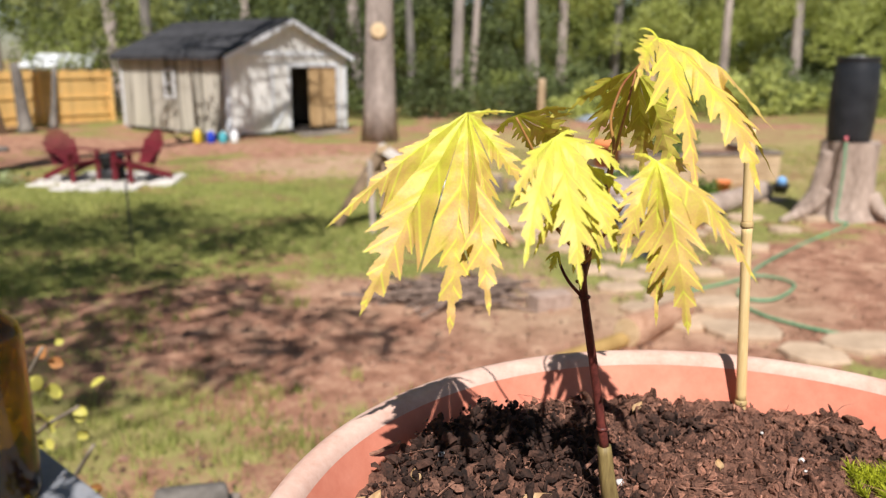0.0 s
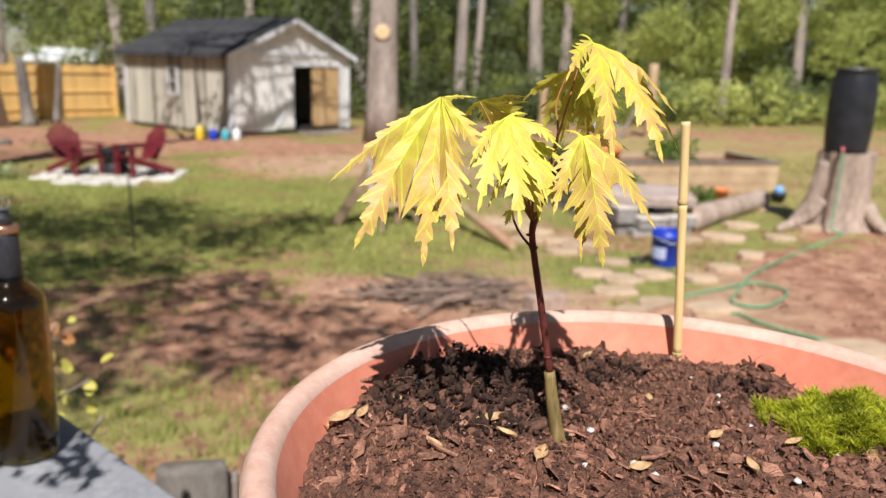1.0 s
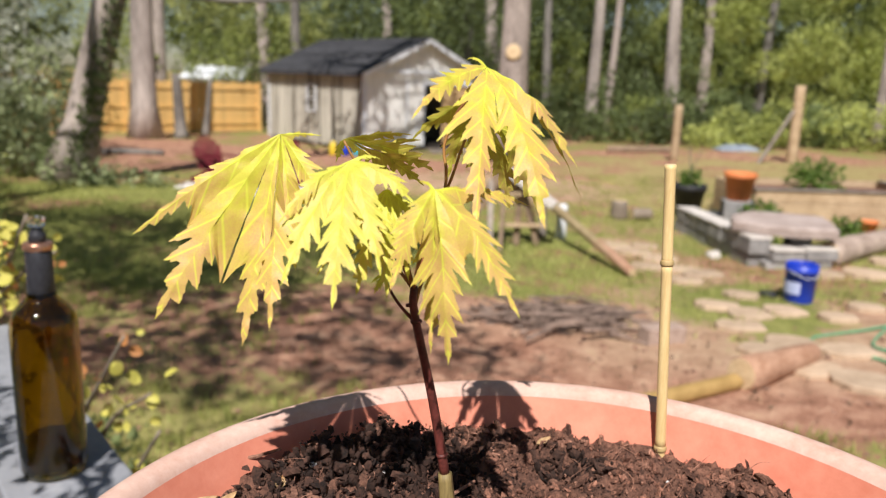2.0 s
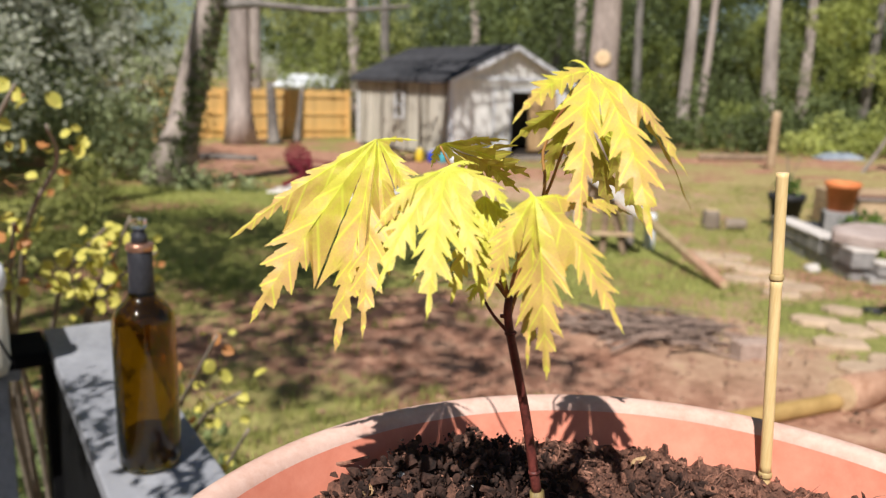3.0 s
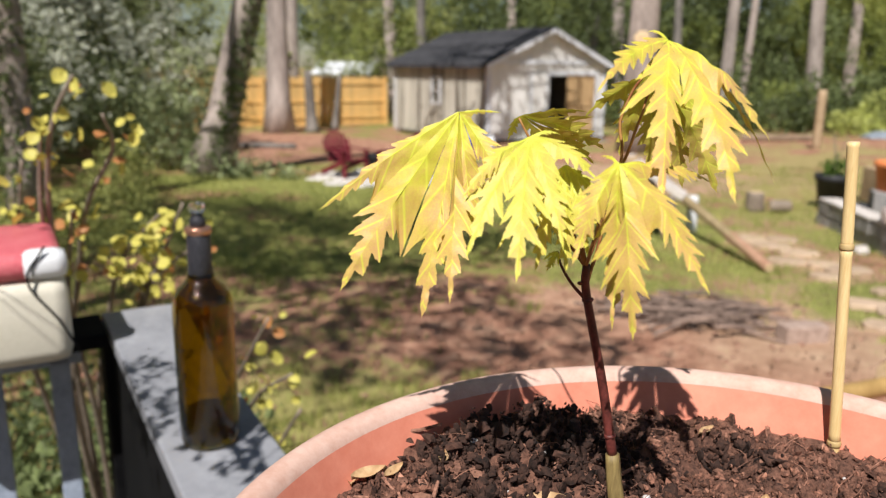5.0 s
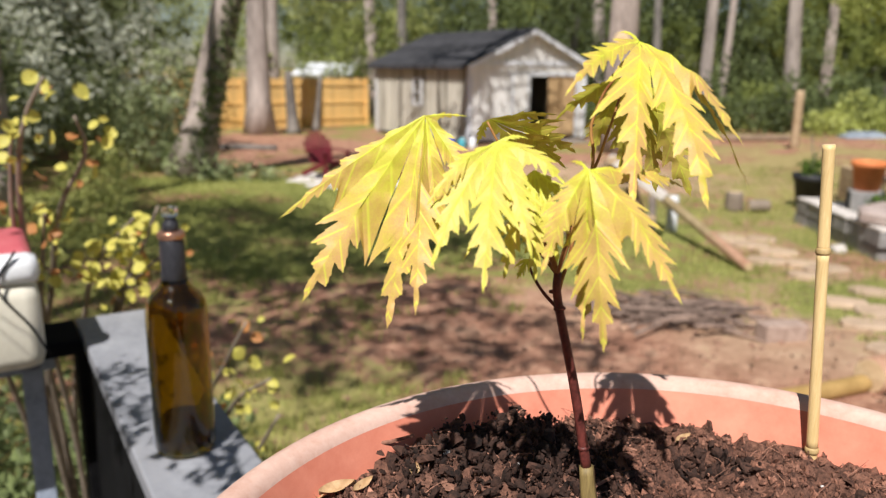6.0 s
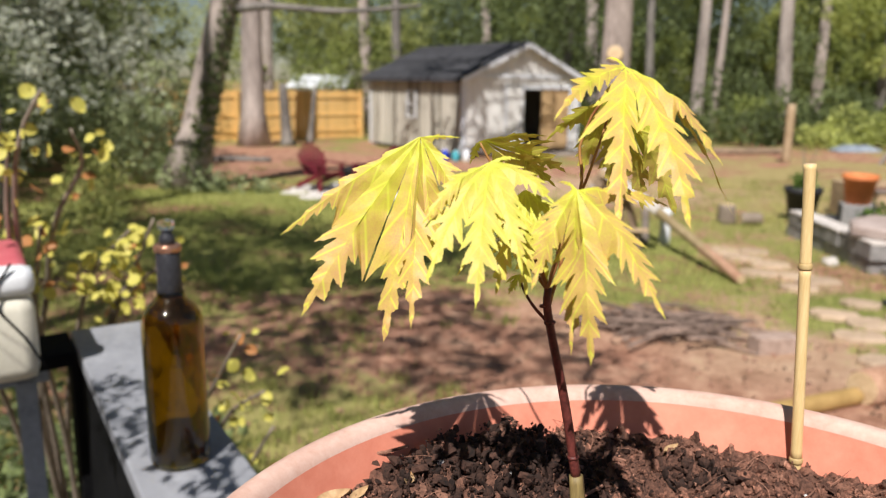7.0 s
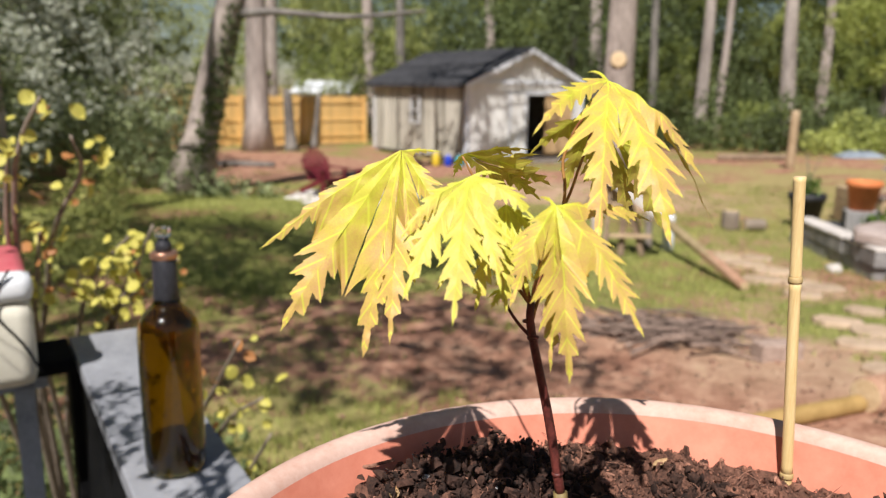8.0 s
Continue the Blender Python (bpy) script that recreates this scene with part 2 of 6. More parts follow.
M_TRUNKDK = surface("dark_tree_bark", (0.065, 0.057, 0.051), (0.30, 0.27, 0.24), 2.2, 14, rough=0.95, bump=0.9, depth=0.05, stretch=(1, 1, 0.25))
M_TRUNKPALE = surface("pale_tree_bark", (0.20, 0.165, 0.145), (0.54, 0.46, 0.41), 1.6, 12, rough=0.95, bump=0.8, depth=0.05, stretch=(1, 1, 0.2))
M_CUTWOOD = surface("cut_wood", (0.52, 0.36, 0.20), (0.76, 0.58, 0.36), 20, 90, rough=0.8, bump=0.3, depth=0.004)
# upright dark streaks: thin twig shadows put into the board colour
M_SIDING = surface("pale_siding", (0.42, 0.39, 0.32), (0.62, 0.58, 0.50), 2.5, 30, rough=0.75, bump=0.3, depth=0.006, vary=0.10, stretch=(2.4, 2.4, 0.14), stain_or_shade=(0.17, 0.15, 0.12))
M_SHEDFRONT = surface("shed_front_paint", (0.68, 0.67, 0.64), (0.87, 0.86, 0.83), 2.0, 25, rough=0.75, bump=0.3, depth=0.006, vary=0.05)
M_TRIM = surface("white_trim", (0.62, 0.64, 0.68), (0.80, 0.82, 0.85), 4, 40, rough=0.65, bump=0.1, depth=0.003)
M_SHINGLE = surface("dark_shingle", (0.018, 0.018, 0.021), (0.062, 0.062, 0.068), 3, 25, rough=0.9, bump=0.5, depth=0.01, vary=0.25)
# indoor shade put into the colour of inner faces and window panes
M_INSIDE_SHADE = surface("inside_shade", (0.03, 0.025, 0.02), (0.07, 0.055, 0.045), 3, 30, rough=0.9)
M_PLY = surface("plywood_door", (0.42, 0.26, 0.12), (0.66, 0.46, 0.25), 3, 40, rough=0.7, bump=0.2, depth=0.003, stretch=(1, 1, 0.3))
M_FENCE = surface("new_pine_fence", (0.62, 0.36, 0.11), (0.80, 0.54, 0.22), 2, 25, rough=0.7, bump=0.25, depth=0.004, stretch=(1, 1, 0.3), vary=0.1)
M_REDCHAIR = surface("red_plastic_lumber", (0.11, 0.010, 0.017), (0.22, 0.026, 0.040), 8, 80, rough=0.5, bump=0.1, depth=0.002)
M_BOWL = surface("black_steel_bowl", (0.012, 0.012, 0.013), (0.04, 0.04, 0.042), 10, 80, rough=0.6, bump=0.2, depth=0.003)
M_PAD = surface("pale_paving_stone", (0.52, 0.48, 0.44), (0.78, 0.74, 0.70), 6, 60, rough=0.9, bump=0.4, depth=0.006, vary=0.12)
M_SLAB = surface("tan_flagstone", (0.38, 0.27, 0.18), (0.59, 0.44, 0.31), 5, 60, rough=0.9, bump=0.4, depth=0.006, vary=0.12)
M_OLDWOOD = surface("weathered_wood", (0.15, 0.12, 0.10), (0.38, 0.32, 0.27), 4, 50, rough=0.9, bump=0.6, depth=0.008, stretch=(1, 1, 1), vary=0.15)
M_TANWOOD = surface("tan_timber", (0.34, 0.23, 0.13), (0.58, 0.43, 0.28), 3, 40, rough=0.8, bump=0.4, depth=0.005, vary=0.12)
M_REDWOOD = surface("reddish_log", (0.30, 0.15, 0.085), (0.55, 0.34, 0.23), 5, 40, rough=0.85, bump=0.6, depth=0.01)
M_STONE = surface("grey_block", (0.18, 0.17, 0.165), (0.42, 0.40, 0.38), 6, 60, rough=0.95, bump=0.6, depth=0.008, vary=0.15)
M_PALESTONE = surface("pale_block_top", (0.46, 0.42, 0.38), (0.72, 0.66, 0.60), 6, 60, rough=0.95, bump=0.5, depth=0.008, vary=0.1)
M_BLUE = surface("blue_bucket_plastic", (0.010, 0.03, 0.36), (0.02, 0.06, 0.52), 10, 120, rough=0.4, bump=0.05, depth=0.001)
M_PALEBLUE = surface("bucket_label", (0.40, 0.46, 0.75), (0.58, 0.62, 0.85), 20, 120, rough=0.5, bump=0.0)
M_BARREL = surface("black_barrel_plastic", (0.010, 0.011, 0.014), (0.03, 0.032, 0.038), 5, 80, rough=0.4, bump=0.1, depth=0.002)
M_STUMP = surface("grey_stump", (0.22, 0.16, 0.125), (0.60, 0.47, 0.39), 2.6, 24, rough=0.95, bump=1.0, depth=0.05, stretch=(1, 1, 0.3))
M_HOSE = surface("green_hose", (0.10, 0.28, 0.14), (0.18, 0.42, 0.24), 20, 150, rough=0.45, bump=0.0)
M_ORANGEPOT = surface("orange_pot", (0.58, 0.16, 0.05), (0.74, 0.26, 0.09), 8, 80, rough=0.7, bump=0.1, depth=0.002)
M_GARDEN = foliage("garden_leaf", (0.05, 0.10, 0.02), (0.20, 0.30, 0.05), 0.3, scale=6)
M_GRASS = foliage("grass_blade", (0.14, 0.18, 0.04), (0.58, 0.57, 0.19), 0.3, scale=0.8)
M_WOOD1 = foliage("woodland_leaf", (0.10, 0.13, 0.03), (0.50, 0.56, 0.17), 0.5, scale=0.35)
M_WOOD2 = foliage("bright_spring_leaf", (0.23, 0.27, 0.055), (0.74, 0.78, 0.28), 0.5, scale=0.5)
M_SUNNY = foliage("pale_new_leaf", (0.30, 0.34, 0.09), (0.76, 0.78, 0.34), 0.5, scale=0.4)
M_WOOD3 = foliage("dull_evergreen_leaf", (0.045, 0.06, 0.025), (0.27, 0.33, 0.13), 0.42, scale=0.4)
# darker woodland leaf with the shade of the wood put into its colour
M_DEEP = foliage("shade_toned_leaf", (0.05, 0.062, 0.024), (0.26, 0.30, 0.12), 0.4, scale=0.3)
M_VINE = foliage("grey_green_vine_leaf", (0.12, 0.14, 0.095), (0.80, 0.82, 0.68), 0.5, scale=0.7)
M_BUSH = foliage("green_bush_leaf", (0.09, 0.12, 0.05), (0.58, 0.64, 0.34), 0.45, scale=0.9)
M_BALL = surface("light_blue_plastic", (0.14, 0.34, 0.66), (0.24, 0.46, 0.78), 10, 100, rough=0.4, bump=0.0)
M_BROWNBOARD = surface("brown_board", (0.14, 0.095, 0.06), (0.34, 0.24, 0.16), 4, 40, rough=0.85, bump=0.4, depth=0.005, vary=0.15)
M_PEELED = surface("peeled_pole", (0.30, 0.185, 0.06), (0.52, 0.34, 0.13), 8, 80, rough=0.6, bump=0.3, depth=0.003)
M_CONCBLOCK = surface("pinkish_concrete", (0.27, 0.185, 0.145), (0.52, 0.39, 0.32), 14, 90, rough=0.95, bump=0.6, depth=0.006)
M_OLDBAMBOO = surface("old_bamboo", (0.26, 0.19, 0.10), (0.46, 0.36, 0.20), 8, 80, rough=0.6, bump=0.3, depth=0.003)
# near-black soil: the leaves' shadow put into the colour
M_SHADE_SOIL = surface("leaf_shade_soil", (0.005, 0.003, 0.002), (0.085, 0.040, 0.027), 120, 700, rough=0.9, bump=0.6, depth=0.002, island=0.5)


# ---- building helpers ----
def join(*shapes):
    verts, faces = [], []
    for v, f in shapes:
        k = len(verts)
        verts += [tuple(p) for p in v]
        faces += [tuple(i + k for i in q) for q in f]
    return verts, faces


def moved(shape, m):
    return [tuple(m @ Vector(p)) for p in shape[0]], shape[1]


def mesh(name, shape, mat, smooth=False):
    me = bpy.data.meshes.new(name)
    me.from_pydata([tuple(p) for p in shape[0]], [], shape[1])
    me.materials.append(mat)
    if smooth:
        me.shade_smooth()
    me.update()
    return me


def part(name, shape, mat, parent=None, label="", smooth=False):
    """One mesh object of a shape (vertices, faces), under a thing or a part."""
    ob = new(name, shape if isinstance(shape, bpy.types.Mesh) else mesh(name, shape, mat, smooth))
    ob.parent = parent
    return tagged(ob, label)


def thing(name, label, category, at=(0, 0, 0), rz=0, group="", kind=""):
    ob = new(name)
    ob.empty_display_size = 0.1
    ob.matrix_basis = pose(*at, 0, 0, rz)
    return tagged(ob, label, category, group, kind)


def box(cx, cy, cz, sx, sy, sz, bev=0.0):
    """A box about its centre, its edges bevelled."""
    bm = bmesh.new()
    bmesh.ops.create_cube(bm, size=1.0)
    bmesh.ops.scale(bm, vec=(sx, sy, sz), verts=bm.verts)
    if bev:
        bmesh.ops.bevel(bm, geom=bm.edges[:], offset=bev, segments=2, affect="EDGES", profile=0.6)
    bmesh.ops.translate(bm, vec=(cx, cy, cz), verts=bm.verts)
    bm.verts.index_update()
    out = [tuple(v.co) for v in bm.verts], [tuple(v.index for v in f.verts) for f in bm.faces]
    bm.free()
    return out


def lathe(profile, seg=48):
    """A turned shape from (radius, height) rows, closed where the radius is 0."""
    verts, faces, rings = [], [], []
    for r, z in profile:
        if r < 1e-6:
            rings.append([len(verts)] * seg)
            verts.append((0, 0, z))
        else:
            rings.append(list(range(len(verts), len(verts) + seg)))
            verts += [(r * math.cos(2 * math.pi * i / seg), r * math.sin(2 * math.pi * i / seg), z) for i in range(seg)]
    for a, b in zip(rings, rings[1:]):
        for i in range(seg):
            j = (i + 1) % seg
            q = []
            for k in (a[i], a[j], b[j], b[i]):
                if k not in q:
                    q.append(k)
            if len(q) > 2:
                faces.append(tuple(q))
    return verts, faces


def tube(points, radii, seg=8, wob=0.0):
    """A round rod through points with a radius at each, closed at its ends."""
    pts = [Vector(p) for p in points]
    if isinstance(radii, (int, float)):
        radii = [radii] * len(pts)
    verts, faces = [], []
    side = None
    for i, p in enumerate(pts):
        d = (pts[min(i + 1, len(pts) - 1)] - pts[max(i - 1, 0)]).normalized()
        if side is None:
            side = d.orthogonal().normalized()
        side = (side - d * side.dot(d)).normalized()
        up = d.cross(side)
        for k in range(seg):
            a = 2 * math.pi * k / seg
            r = radii[i] * (1 + wob * noise.noise(p * 3 + Vector((k * 1.7, 0, 0)))) if wob else radii[i]
            verts.append(tuple(p + r * (math.cos(a) * side + math.sin(a) * up)))
    for i in range(len(pts) - 1):
        for k in range(seg):
            j = (k + 1) % seg
            faces.append((i * seg + k, i * seg + j, (i + 1) * seg + j, (i + 1) * seg + k))
    faces.append(tuple(range(seg))[::-1])
    faces.append(tuple(range((len(pts) - 1) * seg, len(pts) * seg)))
    return verts, faces


def curve_points(a, b, c, n=10):
    a, b, c = Vector(a), Vector(b), Vector(c)
    return [a * (1 - t) ** 2 + b * 2 * t * (1 - t) + c * t * t for t in (i / n for i in range(n + 1))]


def smooth_path(points, n=6):
    """A rounded line through points."""
    p = [Vector(q) for q in points]
    p = [p[0] * 2 - p[1]] + p + [p[-1] * 2 - p[-2]]
    out = []
    for i in range(1, len(p) - 2):
        for k in range(n):
            t = k / n
            out.append(0.5 * (2 * p[i] + (p[i + 1] - p[i - 1]) * t + (2 * p[i - 1] - 5 * p[i] + 4 * p[i + 1] - p[i + 2]) * t * t
                              + (3 * p[i] - p[i - 1] - 3 * p[i + 1] + p[i + 2]) * t ** 3))
    return out + [p[-2]]


def lump(rng, size, flat=(1, 1, 1), seg=1, rough=0.25):
    """An uneven stone or clod."""
    bm = bmesh.new()
    bmesh.ops.create_icosphere(bm, subdivisions=seg, radius=1.0)
    off = Vector((rng.random() * 90, rng.random() * 90, 0))
    for v in bm.verts:
        v.co *= 1 + rough * 2 * noise.noise(v.co * 1.3 + off)
        v.co = Vector((v.co.x * flat[0], v.co.y * flat[1], v.co.z * flat[2])) * size
    bm.verts.index_update()
    out = [tuple(v.co) for v in bm.verts], [tuple(v.index for v in f.verts) for f in bm.faces]
    bm.free()
    return out


def leaf_cloud(name, centres, size, mat, seed, aspect=0.6, up=0.3):
    """Many small folded leaves, one at each centre, turned at random."""
    rng = np.random.default_rng(seed)
    c = np.asarray(centres, float)
    n = len(c)
    d = rng.normal(size=(n, 3))
    d /= np.linalg.norm(d, axis=1)[:, None]
    e = np.cross(d, rng.normal(size=(n, 3)) + np.array((0, 0, up)))
    e /= np.linalg.norm(e, axis=1)[:, None] + 1e-9
    nn = np.cross(d, e)
    s = size * rng.uniform(0.6, 1.4, n)[:, None]
    v = np.stack([c - d * s * 0.5, c + e * s * aspect * 0.5 + nn * s * 0.12, c + d * s * 0.5, c - e * s * aspect * 0.5 + nn * s * 0.12], 1)
    me = bpy.data.meshes.new(name)
    me.from_pydata(v.reshape(-1, 3).tolist(), [], np.arange(n * 4).reshape(-1, 4).tolist())
    me.materials.append(mat)
    return me


def shell_points(rng, centre, radii, n, inner=0.55):
    """Points in the outer part of an uneven ball, thinned out into clumps."""
    d = rng.normal(size=(n * 2, 3))
    d /= np.linalg.norm(d, axis=1)[:, None]
    keep = np.array([noise.noise(Vector(p) * 2.6 + Vector(centre)) > -0.12 for p in d])
    d = d[keep][:n]
    r = rng.uniform(inner, 1.0, len(d)) ** 0.7
    bulge = np.array([1 + 0.35 * noise.noise(Vector(p) * 1.7 + Vector(centre) * 0.7) for p in d])
    return np.asarray(centre) + d * (r * bulge)[:, None] * np.asarray(radii)


def ground_z(x, y):
    return -0.17 - 0.010 * min(max(y, 0), 40) + 0.03 * min(max(x, 0), 6) + 0.08 * math.exp(-((x - 4.9) / 1.1) ** 2 - ((y - 9.4) / 1.2) ** 2)


def on_ground(x, y, up=0.0):
    return (x, y, ground_z(x, y) + up)


# ---- ground ----
def lines(lo, hi, step, far):
    core = list(np.arange(lo, hi + 1e-6, step))
    out, d = [], step
    p = hi
    while p < far:
        d *= 1.35
        p += d
        out.append(p)
    low, d, p = [], step, lo
    while p > -far:
        d *= 1.35
        p -= d
        low.append(p)
    return low[::-1] + core + out


def patch(x, y, cx, cy, rx, ry, soft=0.5):
    d = math.hypot((x - cx) / rx, (y - cy) / ry)
    return min(1.0, max(0.0, (1 - d) / soft + 0.5))


def yard():
    xs, ys = lines(-14, 10, 0.22, 900), lines(1.5, 24, 0.22, 900)
    verts, cols = [], []
    for y in ys:
        for x in xs:
            z = ground_z(x, y) + 0.03 * noise.noise(Vector((x * 0.5, y * 0.5, 0))) + 0.012 * noise.noise(Vector((x * 2.1, y * 2.1, 4)))
            verts.append((x, y, z))
            w = 0.50 * noise.noise(Vector((x * 0.7, y * 0.7, 9))) + 0.48 * noise.noise(Vector((x * 1.5, y * 1.9, 3)))
            g = 0.62                                                             # lawn where nothing else is
            g = max(g, 0.86 * patch(x, y, -5.0, 10.0, 6.5, 4.2))                 # green lawn before the chairs
            g = max(g, 0.72 * patch(x, y, -1.6, 3.8, 2.4, 1.3))
            g = max(g, 0.84 * patch(x, y, 5.5, 17.0, 6.0, 9.0))
            g -= 0.60 * patch(x, y, 0.4, 5.8, 2.3, 1.3)                          # bare red soil before the brush pile
            g -= 0.34 * patch(x, y, -2.1, 5.4, 2.2, 1.2, 1.0)
            g -= 0.34 * patch(x, y, -1.2, 6.7, 1.1, 0.6, 1.0)
            g -= 0.60 * patch(x, y, -2.0, 16.5, 2.8, 2.4)                        # worn clay before the shed
            g -= 0.60 * patch(x, y, -7.5, 19.5, 5.5, 1.6)
            g -= 0.75 * patch(x, y, 4.3, 6.4, 1.9, 2.0)                          # dug soil beside the hose
            g -= 0.55 * patch(x, y, -11.5, 18.5, 4.5, 4.0)
            g -= 0.35 * patch(x, y, -1.4, 3.0, 1.3, 0.7)
            g -= 0.12 * patch(x, y, -1.9, 3.7, 0.9, 0.8, 1.0)
            g += 0.40 * patch(x, y, 1.75, 7.4, 0.7, 1.0)
            g -= 0.22 * patch(x, y, 5.5, 26.5, 9.0, 2.0)
            q = min(1.0, max(0.0, ((x - 0.60) * 0.46 - (y - 10.4) * 0.89) / 2.0))
            trod = max(0.0, 1 - math.hypot(x - 0.60 - 0.92 * q, y - 10.4 + 1.78 * q) / 0.40)
            g -= 1.1 * trod
            pale = max(1.4 * trod, patch(x, y, -1.2, 16.0, 3.2, 2.2), 0.9 * patch(x, y, 1.5, 7.0, 1.6, 1.6), 0.6 * patch(x, y, 0.8, 11.0, 1.2, 1.5),
                       0.4 * patch(x, y, -1.2, 6.7, 1.1, 0.6))
            straw = max(patch(x, y, 7.0, 19.0, 9.0, 8.0), 0.35 * patch(x, y, -2.0, 3.6, 3.0, 1.5))
            cols.append((min(1, max(0, g + w)), min(1, max(0, pale * 0.8 + w * 0.6)), min(1, max(0, straw + w * 0.5)), 1.0))
    nx = len(xs)
    faces = [(j * nx + i, j * nx + i + 1, (j + 1) * nx + i + 1, (j + 1) * nx + i) for j in range(len(ys) - 1) for i in range(nx - 1)]
    me = mesh("ground", (verts, faces), M_GROUND, True)
    at = me.color_attributes.new("grassy", "FLOAT_COLOR", "POINT")
    at.data.foreach_set("color", np.array(cols, np.float32).ravel())
    tagged(new("ground", me), "patchy spring lawn with bare red clay soil", "ground", kind="structure")
    # short blades where the lawn is thick
    rng = np.random.default_rng(5)
    spots = []
    for x, y in rng.uniform((-12, 2.6), (9, 19), (64000, 2)):
        near = patch(x, y, -5.0, 10.0, 6.5, 4.2) + 0.85 * patch(x, y, -2.0, 4.0, 3.0, 1.9) + 0.5 * patch(x, y, 1.6, 8.6, 1.6, 2.2) + 0.4 * patch(x, y, 4.0, 16.0, 6.0, 5.0)
        bare = 0.6 * patch(x, y, -2.1, 5.4, 2.2, 1.2) + patch(x, y, 0.4, 5.8, 2.3, 1.3) + patch(x, y, 4.3, 6.4, 1.9, 2.0) + 0.5 * patch(x, y, -1.2, 6.7, 1.1, 0.6)
        if near - bare + 0.7 * noise.noise(Vector((x * 1.3, y * 1.3, 2))) + 0.8 * noise.noise(Vector((x * 3.7, y * 3.7, 6))) > 0.34:
            spots.append((x, y))
    for x, y in rng.uniform((-4.5, 2.5), (1.8, 7.0), (26000, 2)):            # tufts on the near ground
        bare = 0.5 * patch(x, y, 0.4, 5.8, 2.0, 1.1) + 0.25 * patch(x, y, -2.1, 5.4, 1.8, 1.0)
        if noise.noise(Vector((x * 1.1, y * 1.1, 12))) * 0.7 + noise.noise(Vector((x * 4.3, y * 4.3, 16))) - bare > 0.17:
            spots.append((x, y))
    verts, faces = [], []
    for x, y in spots:
        z = ground_z(x, y) - 0.01
        for _ in range(2):
            a, h, w = rng.uniform(0, 6.283), rng.uniform(0.03, 0.075), 0.006
            dx, dy = math.cos(a), math.sin(a)
            k = len(verts)
            lx, ly = rng.normal(0, 0.02, 2)
            ox, oy = rng.normal(0, 0.03, 2)
            verts += [(x + ox - dx * w, y + oy - dy * w, z), (x + ox + dx * w, y + oy + dy * w, z), (x + ox + lx, y + oy + ly, z + h + 0.03)]
            faces.append((k, k + 1, k + 2))
    ob = new("grass", mesh("grass", (verts, faces), M_GRASS))
    tagged(ob, "short green grass blades growing over the yard", "grass", kind="stuff")


yard()

# ---- deck, railing ----
U, N = Vector((-0.76, 0.65, 0)), Vector((0.65, 0.76, 0))      # along the railing and out towards the yard
RAIL_Z = 1.295
RAIL_TURN = math.degrees(math.atan2(U.y, U.x))


def rail_point(u, n, z):
    p = U * u + N * n
    return (p.x, p.y, z)


def railing():
    """Flat grey cap boards on posts and square balusters, turning a corner."""
    a = thing("deck_railing", "grey painted wooden deck railing with a flat cap board", "railing", rail_point(0, 0, 0), RAIL_TURN)
    # local x runs along the railing, local y points in towards the deck (minus N)
    for u0, u1 in ((-2.2, 0.02), (0.025, 1.62)):
        part("cap_board", box((u0 + u1) / 2, -0.398, RAIL_Z - 0.014, u1 - u0, 0.14, 0.028, 0.004), M_RAIL, a)
    # side cap, sub-rail, skirt and corner post carry the rail's shade as black colour
    part("cap_board", box(1.55, 0.62, RAIL_Z - 0.0145, 0.14, 1.89, 0.028, 0.004), M_BLACK, a, "cap of the side run, shade put into its black colour")
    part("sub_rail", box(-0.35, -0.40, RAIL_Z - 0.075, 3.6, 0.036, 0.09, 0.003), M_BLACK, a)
    part("sub_rail", box(1.55, 0.62, RAIL_Z - 0.048, 0.036, 1.8, 0.038, 0.003), M_BALUSTER, a)
    part("skirt_board", box(-0.36, -0.343, RAIL_Z - 0.36, 3.72, 0.022, 0.66, 0.003), M_BLACK, a, "board under the cap, shade put into its black colour")
    part("bottom_rail", box(1.55, 0.62, 0.52, 0.036, 1.8, 0.09, 0.003), M_BALUSTER, a)
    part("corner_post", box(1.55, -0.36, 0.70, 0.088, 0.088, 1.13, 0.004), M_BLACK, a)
    bal = mesh("baluster", box(0, 0, 0.87, 0.036, 0.036, 0.79, 0.003), M_BALUSTER)
    for i in range(15):
        o = part("baluster", bal, None, a)
        o.location = (1.55, -0.24 + i * 0.115, 0)
    post = mesh("rail_post", box(0, 0, 0.56, 0.088, 0.088, 1.40, 0.004), M_BALUSTER)
    for x, y in ((0.0, -0.42), (-2.0, -0.42), (1.55, 1.5)):
        o = part("rail_post", post, None, a)
        o.location = (x, y, 0)


railing()


def deck():
    d = thing("deck", "weathered brown wooden deck boards", "deck", rail_point(0, 0, 0), RAIL_TURN, kind="structure")
    board = mesh("deck_board", box(0, 0, 0.135, 3.85, 0.135, 0.03, 0.003), M_DECK)
    for i in range(24):
        o = part("deck_board", board, None, d)
        o.location = (-0.33, -0.33 + i * 0.141, 0)
    part("rim_joist", box(-0.33, -0.42, 0.02, 3.85, 0.04, 0.20, 0.003), M_DECK, d)
    part("rim_joist", box(1.60, 1.2, 0.02, 0.04, 3.2, 0.20, 0.003), M_DECK, d)
    legs = mesh("deck_post", box(0, 0, -0.2, 0.12, 0.12, 0.55, 0.004), M_DECK)
    for x, y in ((1.5, -0.33), (-2.1, -0.33), (1.5, 2.7), (-2.1, 2.7)):
        o = part("deck_post", legs, None, d)
        o.location = (x, y, 0)


deck()

# ---- pot with the seedling ----
POT = Vector((0.1615, 0.380, RAIL_Z + 0.002))
